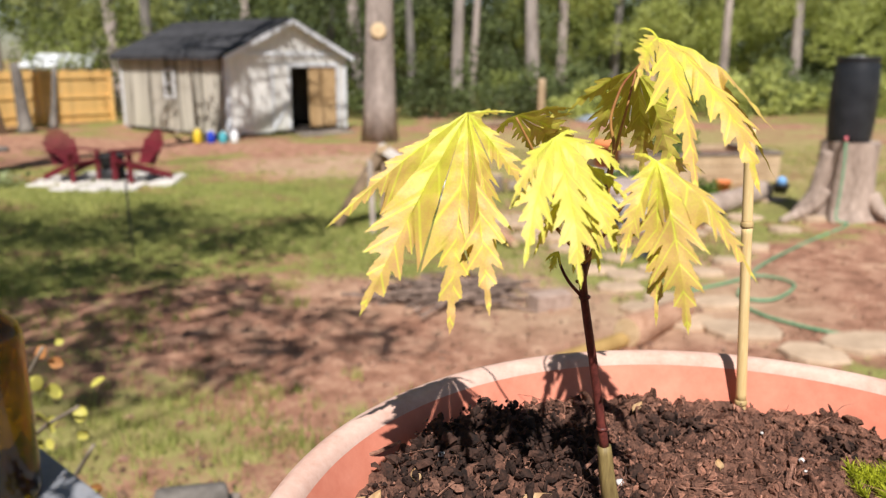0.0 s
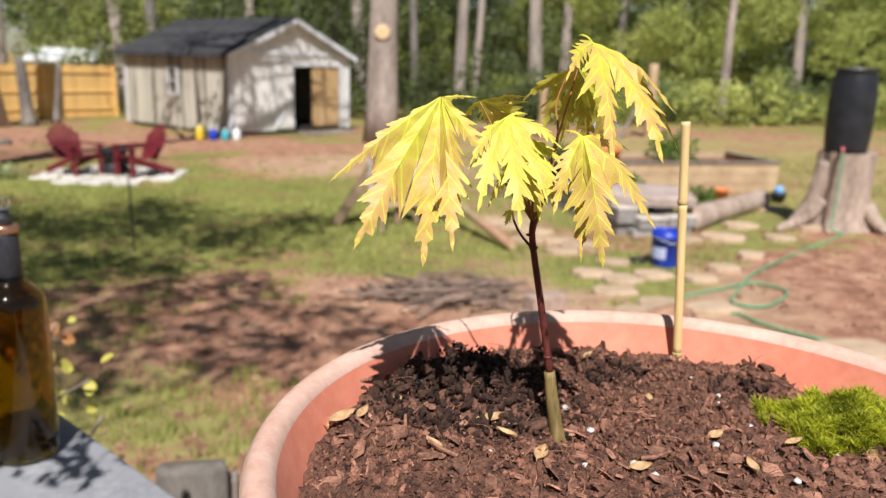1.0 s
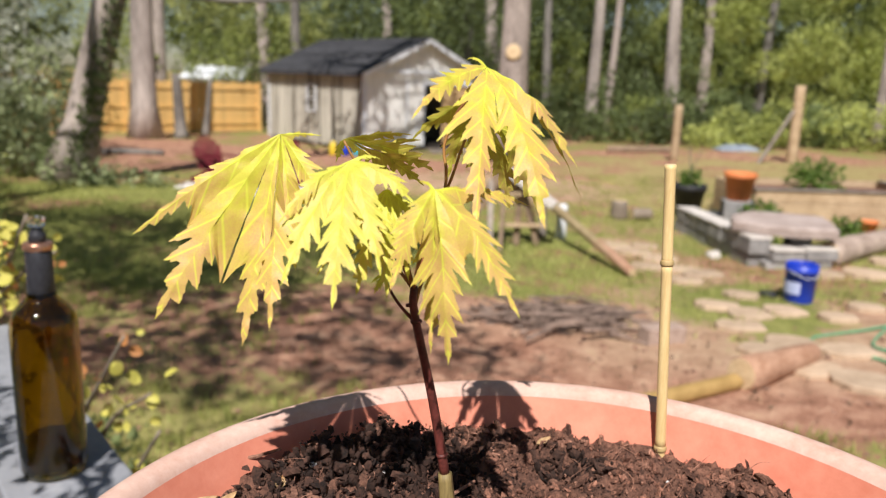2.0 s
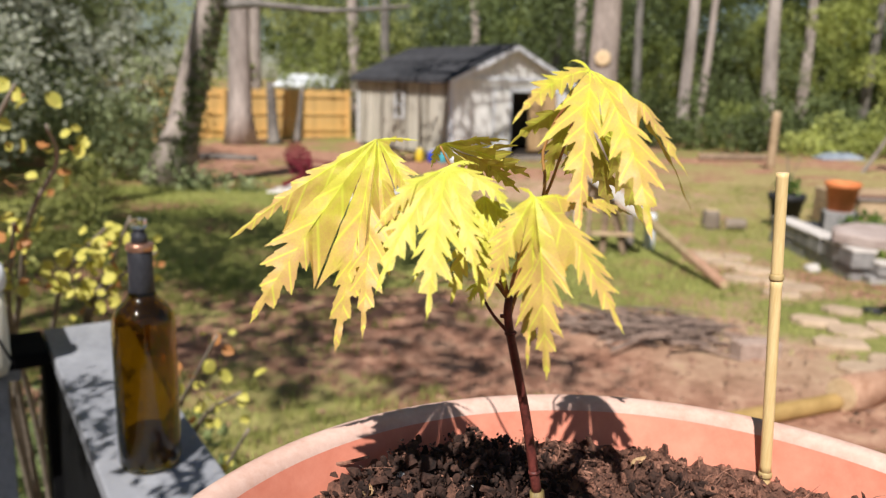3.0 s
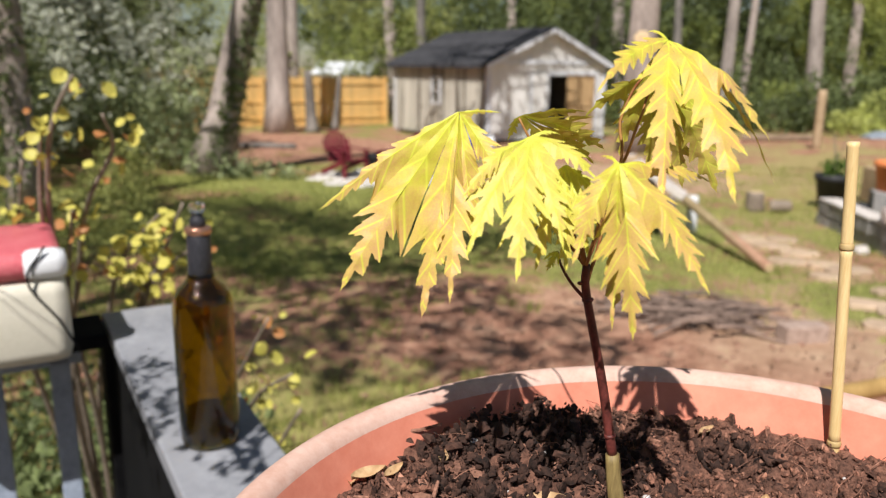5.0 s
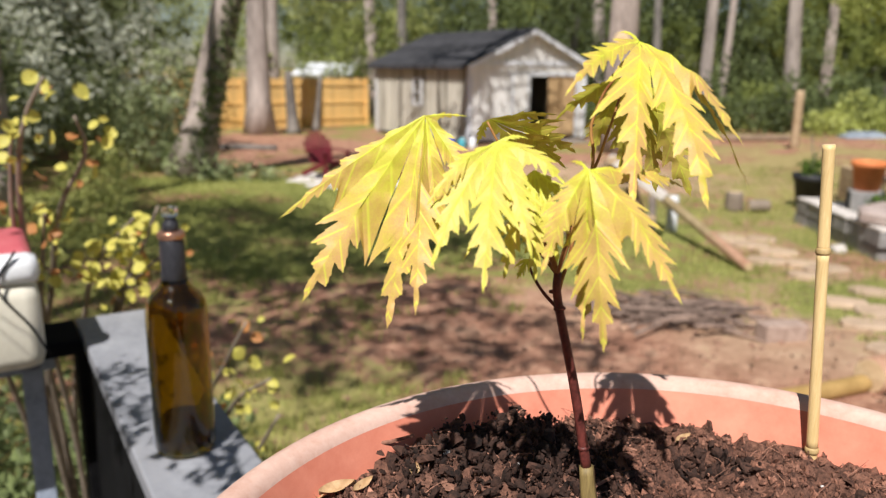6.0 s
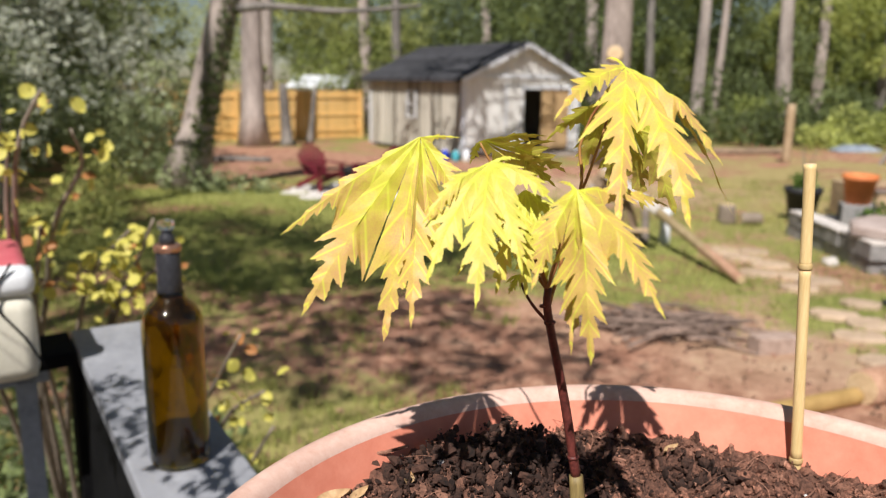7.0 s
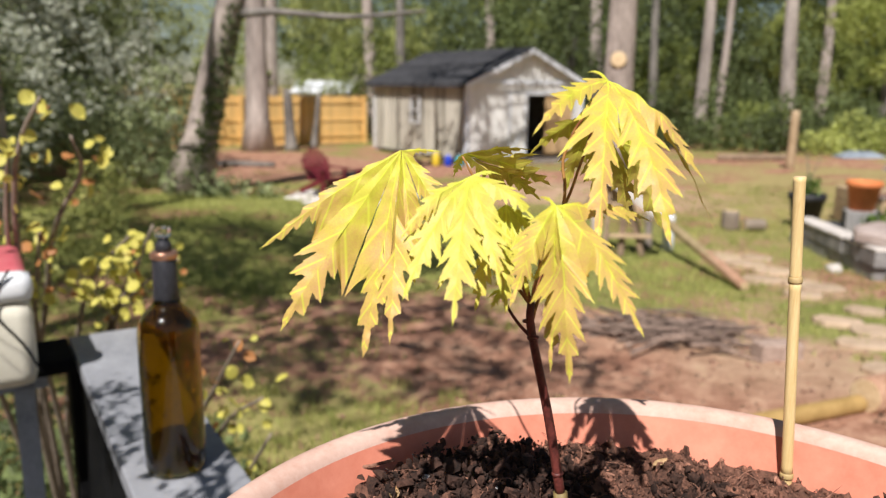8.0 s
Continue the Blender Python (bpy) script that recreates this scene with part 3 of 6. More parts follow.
RIM = 1.620 - POT.z


def leaf_shade(x, y):
    """How far a spot lies in the painted leaf shadow: one wide heap and two small hollows."""
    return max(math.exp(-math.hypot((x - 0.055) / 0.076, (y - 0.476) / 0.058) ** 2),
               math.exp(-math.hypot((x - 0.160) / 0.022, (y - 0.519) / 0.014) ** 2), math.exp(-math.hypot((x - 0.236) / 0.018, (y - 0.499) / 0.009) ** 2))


def soil_z(x, y):
    """Height of the soil in the pot; it is heaped behind the stem."""
    z = 1.592 + 0.03 * (y - 0.43)
    z += 0.009 * math.exp(-((x - 0.045) / 0.06) ** 2 - ((y - 0.495) / 0.05) ** 2) + 0.008 * math.exp(-(x / 0.06) ** 2 - ((y - 0.39) / 0.07) ** 2)
    z -= 0.008 * math.exp(-((x - 0.160) / 0.020) ** 2 - ((y - 0.516) / 0.013) ** 2) + 0.005 * math.exp(-((x - 0.236) / 0.016) ** 2 - ((y - 0.499) / 0.009) ** 2)
    heap = 0.55 + 0.75 * min(1.0, max(0.0, (y - 0.41) / 0.05))
    z += heap * (0.006 * noise.noise(Vector((x * 38, y * 38, 1))) + 0.0065 * (0.35 - abs(noise.noise(Vector((x * 85, y * 85, 5))))) + 0.0035 * noise.noise(Vector((x * 170, y * 170, 8))))
    z += 0.0016 * noise.noise(Vector((x * 330, y * 330, 5)))
    return z - max(0, 0.30 * (math.hypot(x - POT.x, y - POT.y) - 0.170))


def terracotta_pot():
    p = thing("flower_pot", "round terracotta flower pot standing on the railing", "flower pot", POT)
    k = 1.008
    prof = [(0.0, 0.0), (0.118, 0.0), (0.124, 0.006), (0.174, RIM - 0.075), (0.180, RIM - 0.068), (0.192, RIM - 0.066), (0.195, RIM - 0.055),
            (0.1990, RIM - 0.014)]
    inner = [(0.1842, RIM - 0.006), (0.1770, RIM - 0.022), (0.166, RIM - 0.045), (0.155, RIM - 0.09), (0.11, 0.02), (0.0, 0.016)]
    part("pot_wall", lathe([(r * k, z) for r, z in prof], 128), M_POT, p, smooth=True)
    part("pot_lining", lathe([(r * k, z) for r, z in inner], 128), M_POT, p, smooth=True)
    rim = [(0.1990, RIM - 0.014), (0.1991, RIM - 0.006), (0.1955, RIM - 0.001), (0.1925, RIM), (0.1890, RIM - 0.0006), (0.1858, RIM - 0.0025),
                       (0.1842, RIM - 0.006)]
    part("rim", lathe([(r * k, z) for r, z in rim], 128), M_RIM, p, "pale bleached rim", smooth=True)


def pot_soil():
    n = 220
    verts, index, faces = [], {}, []
    for j in range(n + 1):
        for i in range(n + 1):
            x, y = -0.184 + 0.368 * i / n, -0.184 + 0.368 * j / n
            if math.hypot(x, y) < 0.178:
                index[i, j] = len(verts)
                verts.append((POT.x + x, POT.y + y, soil_z(POT.x + x, POT.y + y)))
    for j in range(n):
        for i in range(n):
            q = [(i, j), (i + 1, j), (i + 1, j + 1), (i, j + 1)]
            q = [index[k] for k in q if k in index]
            if len(q) > 2:
                faces.append(tuple(q))
    s = new("potting_soil", mesh("potting_soil", (verts, faces), M_SOIL, True))
    tagged(s, "dark crumbly potting soil with bark in the pot", "soil", kind="stuff")
    rng = random.Random(3)
    kinds = [lump(rng, 1.0, (1, 0.8, 0.7), 1, 0.45) for _ in range(10)]
    crags = [lump(rng, 1.0, (1, 0.85, 0.7), 2, 0.42) for _ in range(8)]

    def spot(reach):
        a, r = rng.uniform(0, 2 * math.pi), reach * math.sqrt(rng.random())
        return POT.x + r * math.cos(a), POT.y + r * math.sin(a)

    def turned(x, y, z, s):
        return (Matrix.Translation((x, y, z)) @ Euler((rng.random() * 6, rng.random() * 6, rng.random() * 6)).to_matrix().to_4x4()
                @ Matrix.Diagonal((s, s * rng.uniform(0.5, 1.9), s * rng.uniform(0.4, 1.0), 1)))

    # crumbs and clods in the leaf shadow get the blackened soil colour
    shapes, shade_bits = [], []
    for _ in range(24000):                                  # crumbs
        x, y = spot(0.174)
        clod = leaf_shade(x, y)
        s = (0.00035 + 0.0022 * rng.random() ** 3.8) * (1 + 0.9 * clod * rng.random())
        (shade_bits if clod > 0.25 + 0.3 * rng.random() else shapes).append(moved(kinds[rng.randrange(10)], turned(x, y, soil_z(x, y) + s * 0.4 + 0.008 * clod * rng.random(), s)))
    for _ in range(800):                                    # clods, thickest towards the far side
        x, y = spot(0.170)
        back = min(1.0, max(0.0, (y - 0.40) / 0.06))
        if rng.random() > 0.06 + 0.94 * back:
            continue
        s = 0.0012 + 0.0042 * rng.random() ** 3.0
        dark = leaf_shade(x, y) > 0.36
        (shade_bits if dark else shapes).append(moved(crags[rng.randrange(8)], turned(x, y, soil_z(x, y) + s * 0.25, s)))
    tagged(new("leaf_shade_clods", mesh("leaf_shade_clods", join(*shade_bits), M_SHADE_SOIL)), "soil clods behind the stem, leaf shadow put into their black colour", "soil", kind="stuff")
    tagged(new("soil_crumbs", mesh("soil_crumbs", join(*shapes), M_CRUMB)), "loose dark crumbs and clods of potting soil", "soil", kind="stuff")
    shapes = []
    for _ in range(1350):
        x, y = spot(0.168)
        near = max(0.0, min(1.0, (0.47 - y) / 0.06))
        l = 0.0012 + (0.005 + 0.009 * near) * rng.random() ** 2.9
        w, t = l * rng.uniform(0.3, 0.75), rng.uniform(0.0002, 0.0007)
        m = Matrix.Translation((x, y, soil_z(x, y) + 0.002)) @ Euler((rng.gauss(0, 0.45), rng.gauss(0, 0.45), rng.random() * 6)).to_matrix().to_4x4()
        k = [(-l / 2, -w / 2 * rng.random(), 0), (-l * 0.1, -w / 2, 0), (l / 2, -w * 0.2, 0), (l * 0.3, w / 2, 0), (-l * 0.4, w * 0.4, 0)]
        v = [(p[0], p[1], -t) for p in k] + [(p[0] * 0.9, p[1] * 0.9, t) for p in k]
        f = [(4, 3, 2, 1, 0), (5, 6, 7, 8, 9)] + [(i, (i + 1) % 5, 5 + (i + 1) % 5, 5 + i) for i in range(5)]
        shapes.append(moved((v, f), m))
    tagged(new("bark_chips", mesh("bark_chips", join(*shapes), M_BARK)), "small brown bark chips scattered on the soil", "bark", kind="stuff")
    # fine root fibres
    shapes = []
    for _ in range(260):
        a, r = rng.uniform(0, 2 * math.pi), 0.165 * math.sqrt(rng.random())
        x, y = POT.x + r * math.cos(a), POT.y + r * math.sin(a)
        z, l, b = soil_z(x, y), rng.uniform(0.006, 0.02), rng.random() * 6.28
        e = (x + l * math.cos(b), y + l * math.sin(b), z + rng.uniform(0.001, 0.008))
        shapes.append(tube(curve_points((x, y, z), (x + l * 0.4, y, z + 0.008), e, 4), [0.0003, 0.00025, 0.0002, 0.00016, 0.0001], 4))
    tagged(new("root_fibres", mesh("root_fibres", join(*shapes), M_BARK)), "fine dry root fibres on the soil", "roots", kind="stuff")


def dry_leaf(at, length, width, turn, curl=0.3):
    n, verts, faces = 10, [], []
    for i in range(n + 1):
        t = i / n
        w = width * math.sin(math.pi * min(1, t * 0.98 + 0.02)) ** 0.8 * (1 - 0.3 * t)
        for s in (-1, -0.5, 0, 0.5, 1):
            verts.append(((t - 0.5) * length, s * w / 2, curl * width * abs(s) ** 1.5 + 0.12 * length * (t - 0.4) ** 2))
    for i in range(n):
        for k in range(4):
            faces.append((i * 5 + k, (i + 1) * 5 + k, (i + 1) * 5 + k + 1, i * 5 + k + 1))
    ob = new("dry_leaf", mesh("dry_leaf", (verts, faces), M_DEADLEAF, True))
    ob.matrix_basis = pose(*at, 8, -6, turn)
    return tagged(ob, "small curled tan dead leaf lying on the soil", "leaf", "dead leaves in the pot")


def pot_litter():
    rng = random.Random(8)
    for x, y, l, w, r in ((-0.016, 0.488, 0.034, 0.011, 22), (-0.015, 0.440, 0.014, 0.008, 60), (-0.004, 0.424, 0.017, 0.009, 40), (-0.013, 0.424, 0.012, 0.008, 110),
                          (0.006, 0.430, 0.013, 0.006, 70), (0.077, 0.442, 0.018, 0.009, 10), (0.083, 0.420, 0.012, 0.007, 150), (0.144, 0.530, 0.011, 0.005, 50),
                          (0.198, 0.433, 0.012, 0.007, 30), (0.171, 0.473, 0.008, 0.005, 80), (0.023, 0.452, 0.010, 0.006, 100), (0.237, 0.426, 0.012, 0.005, 20),
                          (0.10, 0.405, 0.014, 0.008, 65), (0.045, 0.405, 0.013, 0.008, 130), (0.15, 0.40, 0.012, 0.008, 10), (0.205, 0.40, 0.012, 0.007, 95)):
        dry_leaf((x, y, soil_z(x, y) + 0.003), l, w, r)
    stub = new("bark_stub", mesh("bark_stub", tube([(-0.014, 0, 0), (-0.012, 0, 0.0004), (0, 0.001, 0.0008), (0.011, 0, 0.0003), (0.013, 0, 0)], [0.0020, 0.0030, 0.0034, 0.0032, 0.0022], 10, 0.3), M_BARKSTUB, True))
    stub.matrix_basis = pose(0.098, 0.4330, soil_z(0.098, 0.433) + 0.0030, 0, -16, 24)
    tagged(stub, "short dark bark stub lying beside the stem", "bark")
    for _ in range(34):
        x, y = POT.x + rng.uniform(-0.15, 0.13), POT.y + rng.uniform(0.0, 0.14)
        if math.hypot(x - POT.x, y - POT.y) < 0.16:
            bit = new("perlite", mesh("perlite", lump(rng, rng.uniform(0.0008, 0.0024), (1, 0.9, 0.8), 2, 0.3), M_PERLITE, True))
            bit.location = (x, y, soil_z(x, y) + 0.002)
            tagged(bit, "small white perlite grain in the potting soil", "perlite", "perlite grains in the pot")
    for x, y, l, r in ((0.004, 0.468, 0.024, 25), (0.103, 0.464, 0.032, 48), (0.05, 0.40, 0.018, 150), (0.16, 0.41, 0.016, 5), (0.115, 0.435, 0.016, 170), (0.20, 0.46, 0.015, 60), (0.03, 0.42, 0.014, 95)):
        z = soil_z(x, y) + 0.003
        c, s = math.cos(radians(r)) * l / 2, math.sin(radians(r)) * l / 2
        ob = new("twig", mesh("twig", tube([(x - c, y - s, z), (x, y, z + 0.001), (x + c, y + s, z + 0.004)], [0.0012, 0.001, 0.0008], 6), M_BARK))
        tagged(ob, "short dry twig lying on the potting soil", "twig", "twigs in the pot")


def moss_clump():
    rng = np.random.default_rng(4)
    verts, faces = [], []
    for _ in range(26000):
        a, r = rng.uniform(0, 6.283), math.sqrt(rng.random())
        edge = 1 + 0.28 * noise.noise(Vector((math.cos(a) * 1.6, math.sin(a) * 1.6, 7)))
        x, y = 0.289 + 0.055 * edge * r * math.cos(a), 0.450 + 0.037 * edge * r * math.sin(a)
        tuft = noise.noise(Vector((x * 110, y * 110, 3)))
        if math.hypot(x - POT.x, y - POT.y) > 0.172 or tuft < -0.35 or (r > 0.75 and tuft < 0.05):
            continue
        z = soil_z(x, y) + 0.012 * max(0, 1 - r * r) ** 0.8 + 0.009 * tuft - 0.002
        h, w, b = rng.uniform(0.0015, 0.0052) * (1 + 0.7 * tuft), 0.00028, rng.uniform(0, 6.283)
        lx, ly = rng.normal(0, 0.0030, 2) + 0.002 * r * np.array((math.cos(a), math.sin(a)))
        k = len(verts)
        dx, dy = w * math.cos(b), w * math.sin(b)
        verts += [(x - dx, y - dy, z), (x + dx, y + dy, z), (x + lx * 0.5 + dx, y + ly * 0.5 + dy, z + h * 0.6), (x + lx * 0.5 - dx, y + ly * 0.5 - dy, z + h * 0.6), (x + lx, y + ly, z + h)]
        faces += [(k, k + 1, k + 2, k + 3), (k + 3, k + 2, k + 4)]
    tagged(new("moss", mesh("moss", (verts, faces), M_MOSS)), "bright yellow-green moss cushion growing on the soil", "moss", kind="stuff")


# the seedling
LX, LN = Vector((0.952, 0.306, 0)), Vector((0.306, -0.952, 0))      # across the plant and out of its leaves


def maple_blade(attach, lobes, mat, seed=0, arch=1.0):
    """A drooping palmate leaf as one sheet. lobes, in order round the leaf: the tip from the attachment in millimetres,
    how far the web to the next lobe reaches (0 to 1), the breadth. Each lobe carries forward-pointing side lobes with teeth."""
    rng = random.Random(seed)
    attach = Vector(attach)
    ribs, longs, n = [], [], len(lobes)
    for tip, _, _ in lobes:
        tip = Vector(tip) * 0.001
        flat = Vector((tip.x, tip.y, 0))
        ribs.append((attach + flat * (0.50 + 0.08 * arch) + Vector((0, 0, tip.z * (0.50 - 0.14 * arch) + 0.0035 * arch)), attach + tip))
        longs.append(tip.length)
    twist = [rng.uniform(-0.10, 0.10) for _ in lobes]

    def at(k, s):
        mid, tip = ribs[k]
        return attach * (1 - s) ** 2 + mid * 2 * s * (1 - s) + tip * s * s

    def basis(k, s):
        s = min(max(s, 0.08), 0.97)
        along = (at(k, s + 0.03) - at(k, s - 0.03)).normalized()
        gap = at(min(k + 1, n - 1), s) - at(max(k - 1, 0), s)
        side = (gap - along * gap.dot(along)).normalized()
        out = side.cross(along)
        if out.dot(LN + Vector((0, 0, 1.2))) < 0:
            out = -out
        return side, out

    def ripple(p):
        return 0.0012 * noise.noise(p * 75 + Vector((seed, 0, 0))) + 0.0007 * noise.noise(p * 190)

    def place(k, s, d):
        side, out = basis(k, s)
        free = min(1.0, max(0.0, (s - 0.25) / 0.4))
        p = at(k, min(s, 1.0)) + side * d
        return p + out * (0.0007 * (k % 2) * free - abs(d) * 0.16 + d * twist[k] * free + ripple(p))

    verts, faces, uvs, teeth = [], [], [], []
    rows, cols = 150, 5
    for k in range(n):
        L, wide = longs[k], lobes[k][2]
        for sd in (-1, 1):
            m = k + sd
            near = 0 <= m < n
            if near:
                reach = lobes[min(k, m)][1] * min(L, longs[m])
                s0 = 0.66 * reach / L
                start = (at(k, reach / L) + at(m, reach / longs[m])) / 2
            else:
                s0, start = 0.10, None
            count = max(3, round((5.4 if L > 0.035 else 4.2) * (1 - s0) / 0.75))
            shift = [rng.uniform(-0.13, 0.13) for _ in range(count + 2)]
            size = [rng.uniform(0.68, 1.14) for _ in range(count + 2)]
            angle = radians(rng.uniform(28, 35))
            base = len(verts)
            for i in range(rows + 1):
                s = i / rows
                q = max(0.0, (s - s0) / (1 - s0)) ** 0.92 * count
                j = int(q)
                fr = min(0.999, max(0.0, q - j + shift[j] * math.sin(math.pi * (q - j))))
                peak = (fr / 0.56 if fr < 0.56 else (1 - fr) / 0.44)
                notch = 0.40 + 0.04 * s
                bump = notch + (1 - notch) * peak ** 1.2
                for c0, h0 in ((0.20, 0.20), (0.37, 0.13), (0.79, 0.18)):                     # fine teeth on the flanks of a side lobe
                    bump += h0 * max(0.0, 1 - abs(fr - c0) / 0.075) * (1 - 0.5 * s)
                env = 0.37 * wide * min(1.0, (1 - s) / 0.66) ** 1.12 * (0.70 + 0.30 * min(1.0, max(0.0, s - s0) / 0.22))
                if not near:
                    env *= 0.62 * min(1.0, 0.25 + s / 0.5)
                w = max(0.012 * (1 - s) ** 0.5, env * bump * size[j])
                off, ahead = w * L * math.sin(angle), w * math.cos(angle)
                blend = min(1.0, max(0.0, (s - s0) / 0.035)) if near else 1.0
                for c in range(cols + 1):
                    e = c / cols
                    p = place(k, s + ahead * e * (1 - 0.25 * s), sd * off * e)
                    if near and blend < 1.0:
                        x = min(1.0, s / s0)
                        mid = (at(k, x * reach / L) + at(m, x * reach / longs[m])) / 2 if s < s0 else start
                        side, out = basis(k, s)
                        r = at(k, s)
                        web = r.lerp(mid, e)
                        web += out * (ripple(web) - 0.16 * e * (mid - r).length)
                        p = web.lerp(p, blend)
                    verts.append(tuple(p))
                    d = (p - at(k, s)).length
                    uvs.append((d * 100, s))
                    teeth.append((q if s > s0 else s * count / 0.75 + 0.12, s))
            for i in range(rows):
                for c in range(cols):
                    v = base + i * (cols + 1) + c
                    quad = (v, v + 1, v + cols + 2, v + cols + 1)
                    faces.append(quad if sd > 0 else quad[::-1])
    me = mesh("leaf", (verts, faces), mat, True)
    for name, data in (("blade", uvs), ("teeth", teeth)):
        layer = me.uv_layers.new(name=name)
        for loop in me.loops:
            layer.data[loop.index].uv = data[loop.vertex_index]
    return me


def seedling():
    foot = Vector((0.1140, 0.4315, soil_z(0.1140, 0.4315) - 0.010))
    t = thing("maple_seedling", "young maple seedling with drooping yellow-green leaves, planted in the pot", "seedling", foot)

    def add_part(name, shape, mat, parent=t, label="", smooth=True):
        return part(name, moved(shape, Matrix.Translation(-foot)), mat, parent, label, smooth)

    b, c, fork = Vector((0.1058, 0.4335, 1.630)), Vector((0.0995, 0.4320, 1.664)), Vector((0.0920, 0.4265, 1.702))
    low = smooth_path([foot, foot.lerp(b, 0.3), foot.lerp(b, 0.7) + Vector((-0.0005, 0, 0)), b], 4)
    add_part("stem_base", tube(low, [0.0075, 0.0064, 0.0052, 0.0044, 0.0040, 0.0038, 0.0036, 0.0035, 0.0034, 0.0033, 0.0032, 0.0031, 0.0029], 14, 0.2), M_STEMBASE, label="greenish tan woody foot of the stem")
    n = smooth_path([b - Vector((-0.0003, 0, 0.002)), c, fork, fork + Vector((-0.0004, -0.001, 0.012))], 6)
    add_part("stem", tube(n, [0.0021 - 0.0006 * i / (len(n) - 1) for i in range(len(n))], 12, 0.10), M_STEM, label="dark red upright stem")
    for p, s in ((b.lerp(c, 0.25), 0.0026), (c.lerp(fork, 0.92), 0.0025), (fork + Vector((-0.002, -0.001, 0.004)), 0.0017)):
        add_part("bud_scar", moved(lump(random.Random(2), s, (1, 1, 0.5), 2, 0.1), Matrix.Translation(p)), M_STEM)
    # attachment; lobes: tip in mm (x, y, z), reach of the web, breadth; leaf material; lift of the ribs
    leaves = [
        ((0.0440, 0.4059, 1.7732), [((17, -3, 0.5), 0.35, 0.55), ((21, -6, -27), 0.62, 1.05), ((11, -14, -48), 0.72, 1.1), ((8, -31, -66), 0.76, 1.1), ((-5.6, -24, -75), 0.78, 1.15),
                                    ((-36, -31, -66), 0.76, 1.15), ((-47.5, -25, -37), 0.3, 0.75)], M_LEAF, 0.25),
        ((0.0739, 0.3951, 1.7658), [((10, 6, 0.5), 0.3, 0.9), ((25, -4, -14), 0.55, 1.0), ((18, -22, -35), 0.44, 1.05), ((5.5, -35, -44), 0.52, 1.15),
                                    ((-12.5, -33, -38), 0.55, 1.1), ((-17, -25, -20), 0.4, 1.0)], M_LEAF_YOUNG, 0.9),
        ((0.1066, 0.3853, 1.7593), [((-8, 6, 1.5), 0.3, 0.6), ((-12, -10, -34), 0.62, 1.05), ((2, -7, -56), 0.52, 0.95), ((10, -17, -55), 0.58, 1.25),
                                    ((32, -14, -38), 0.30, 1.15), ((29, 38, -10), 0.3, 0.75)], M_LEAF, 0.8),
        ((0.1161, 0.4318, 1.8003), [((-8, -1, 2), 0.3, 1.0), ((-18.5, -46, -19), 0.22, 0.62), ((5, -47, -53), 0.46, 1.0), ((28, -43, -53), 0.66, 1.1),
                                    ((37, -28, -34), 0.6, 0.8), ((42, -20, -53), 0.3, 0.4)], M_LEAF, 1.2),
        ((0.0628, 0.4232, 1.7713), [((-9, 17, -12), 0.4, 0.9), ((10, 34, -20), 0.42, 1.0), ((25, 36, -22), 0.5, 1.0), ((28, 40, -15), 0.45, 1.0), ((24, 14, 2.5), 0.35, 0.9)], M_LEAF_YOUNG, 0.7),
        ((0.1111, 0.4433, 1.7877), [((-27, 2, -18), 0.60, 1.1), ((-14, 18, -34), 0.66, 1.2), ((-2, 27, -41), 0.68, 1.3), ((13, 30, -48), 0.66, 1.3), ((27, 26, -49), 0.6, 1.2), ((25, 22, -26), 0.3, 1.0)], M_LEAF_YOUNG, 0.8),
        ((0.0860, 0.4010, 1.7560), [((-20, -19, -30), 0.45, 0.9), ((-6, -17, -36), 0.5, 1.1), ((4, -13, -37), 0.55, 1.2), ((11, -9, -31), 0.5, 1.2), ((17, -6, -15), 0.3, 1.0)], M_LEAF_YOUNG, 0.6),
        ((0.0805, 0.4225, 1.7190), [((-5.5, -2, -4), 0.5, 1.3), ((-3.5, -3, -8), 0.5, 1.4), ((1, -2, -6), 0.3, 1.3)], M_LEAF_YOUNG, 0.3),
    ]
    top = fork + Vector((-0.0004, -0.001, 0.011))
    ways = {3: [fork, (0.0985, 0.4290, 1.735), (0.1020, 0.4310, 1.7522), (0.1003, 0.4335, 1.7698), (0.1046, 0.4352, 1.7813), (0.1112, 0.4344, 1.7915), (0.1161, 0.4318, 1.7997)],
            7: [c.lerp(fork, 0.9), (0.0865, 0.4255, 1.7060), (0.0820, 0.4235, 1.7130), (0.0805, 0.4225, 1.7188)]}
    for i, (at, lobes, mat, arch) in enumerate(leaves):
        part("leaf", maple_blade(Vector(at) - foot, lobes, mat, i + 1, arch), None, t)
        end = Vector(at) - Vector((0, 0, 0.0006))
        out = Vector((end.x - top.x, end.y - top.y, 0))
        pts = smooth_path(ways[i], 4) if i in ways else curve_points(top, top.lerp(end, 0.55) + out * 0.15 + Vector((0, 0, 0.010)), end, 16)
        pts = [p + Vector((0.0009 * noise.noise(p * 90), 0, 0.0006 * noise.noise(p * 80))) for p in map(Vector, pts)]
        k = len(pts) - 1
        add_part("petiole", tube(pts, [0.00078 - 0.00034 * j / k for j in range(k + 1)], 8), M_STEM if i == 7 else M_PETIOLE, label="thin reddish petiole")


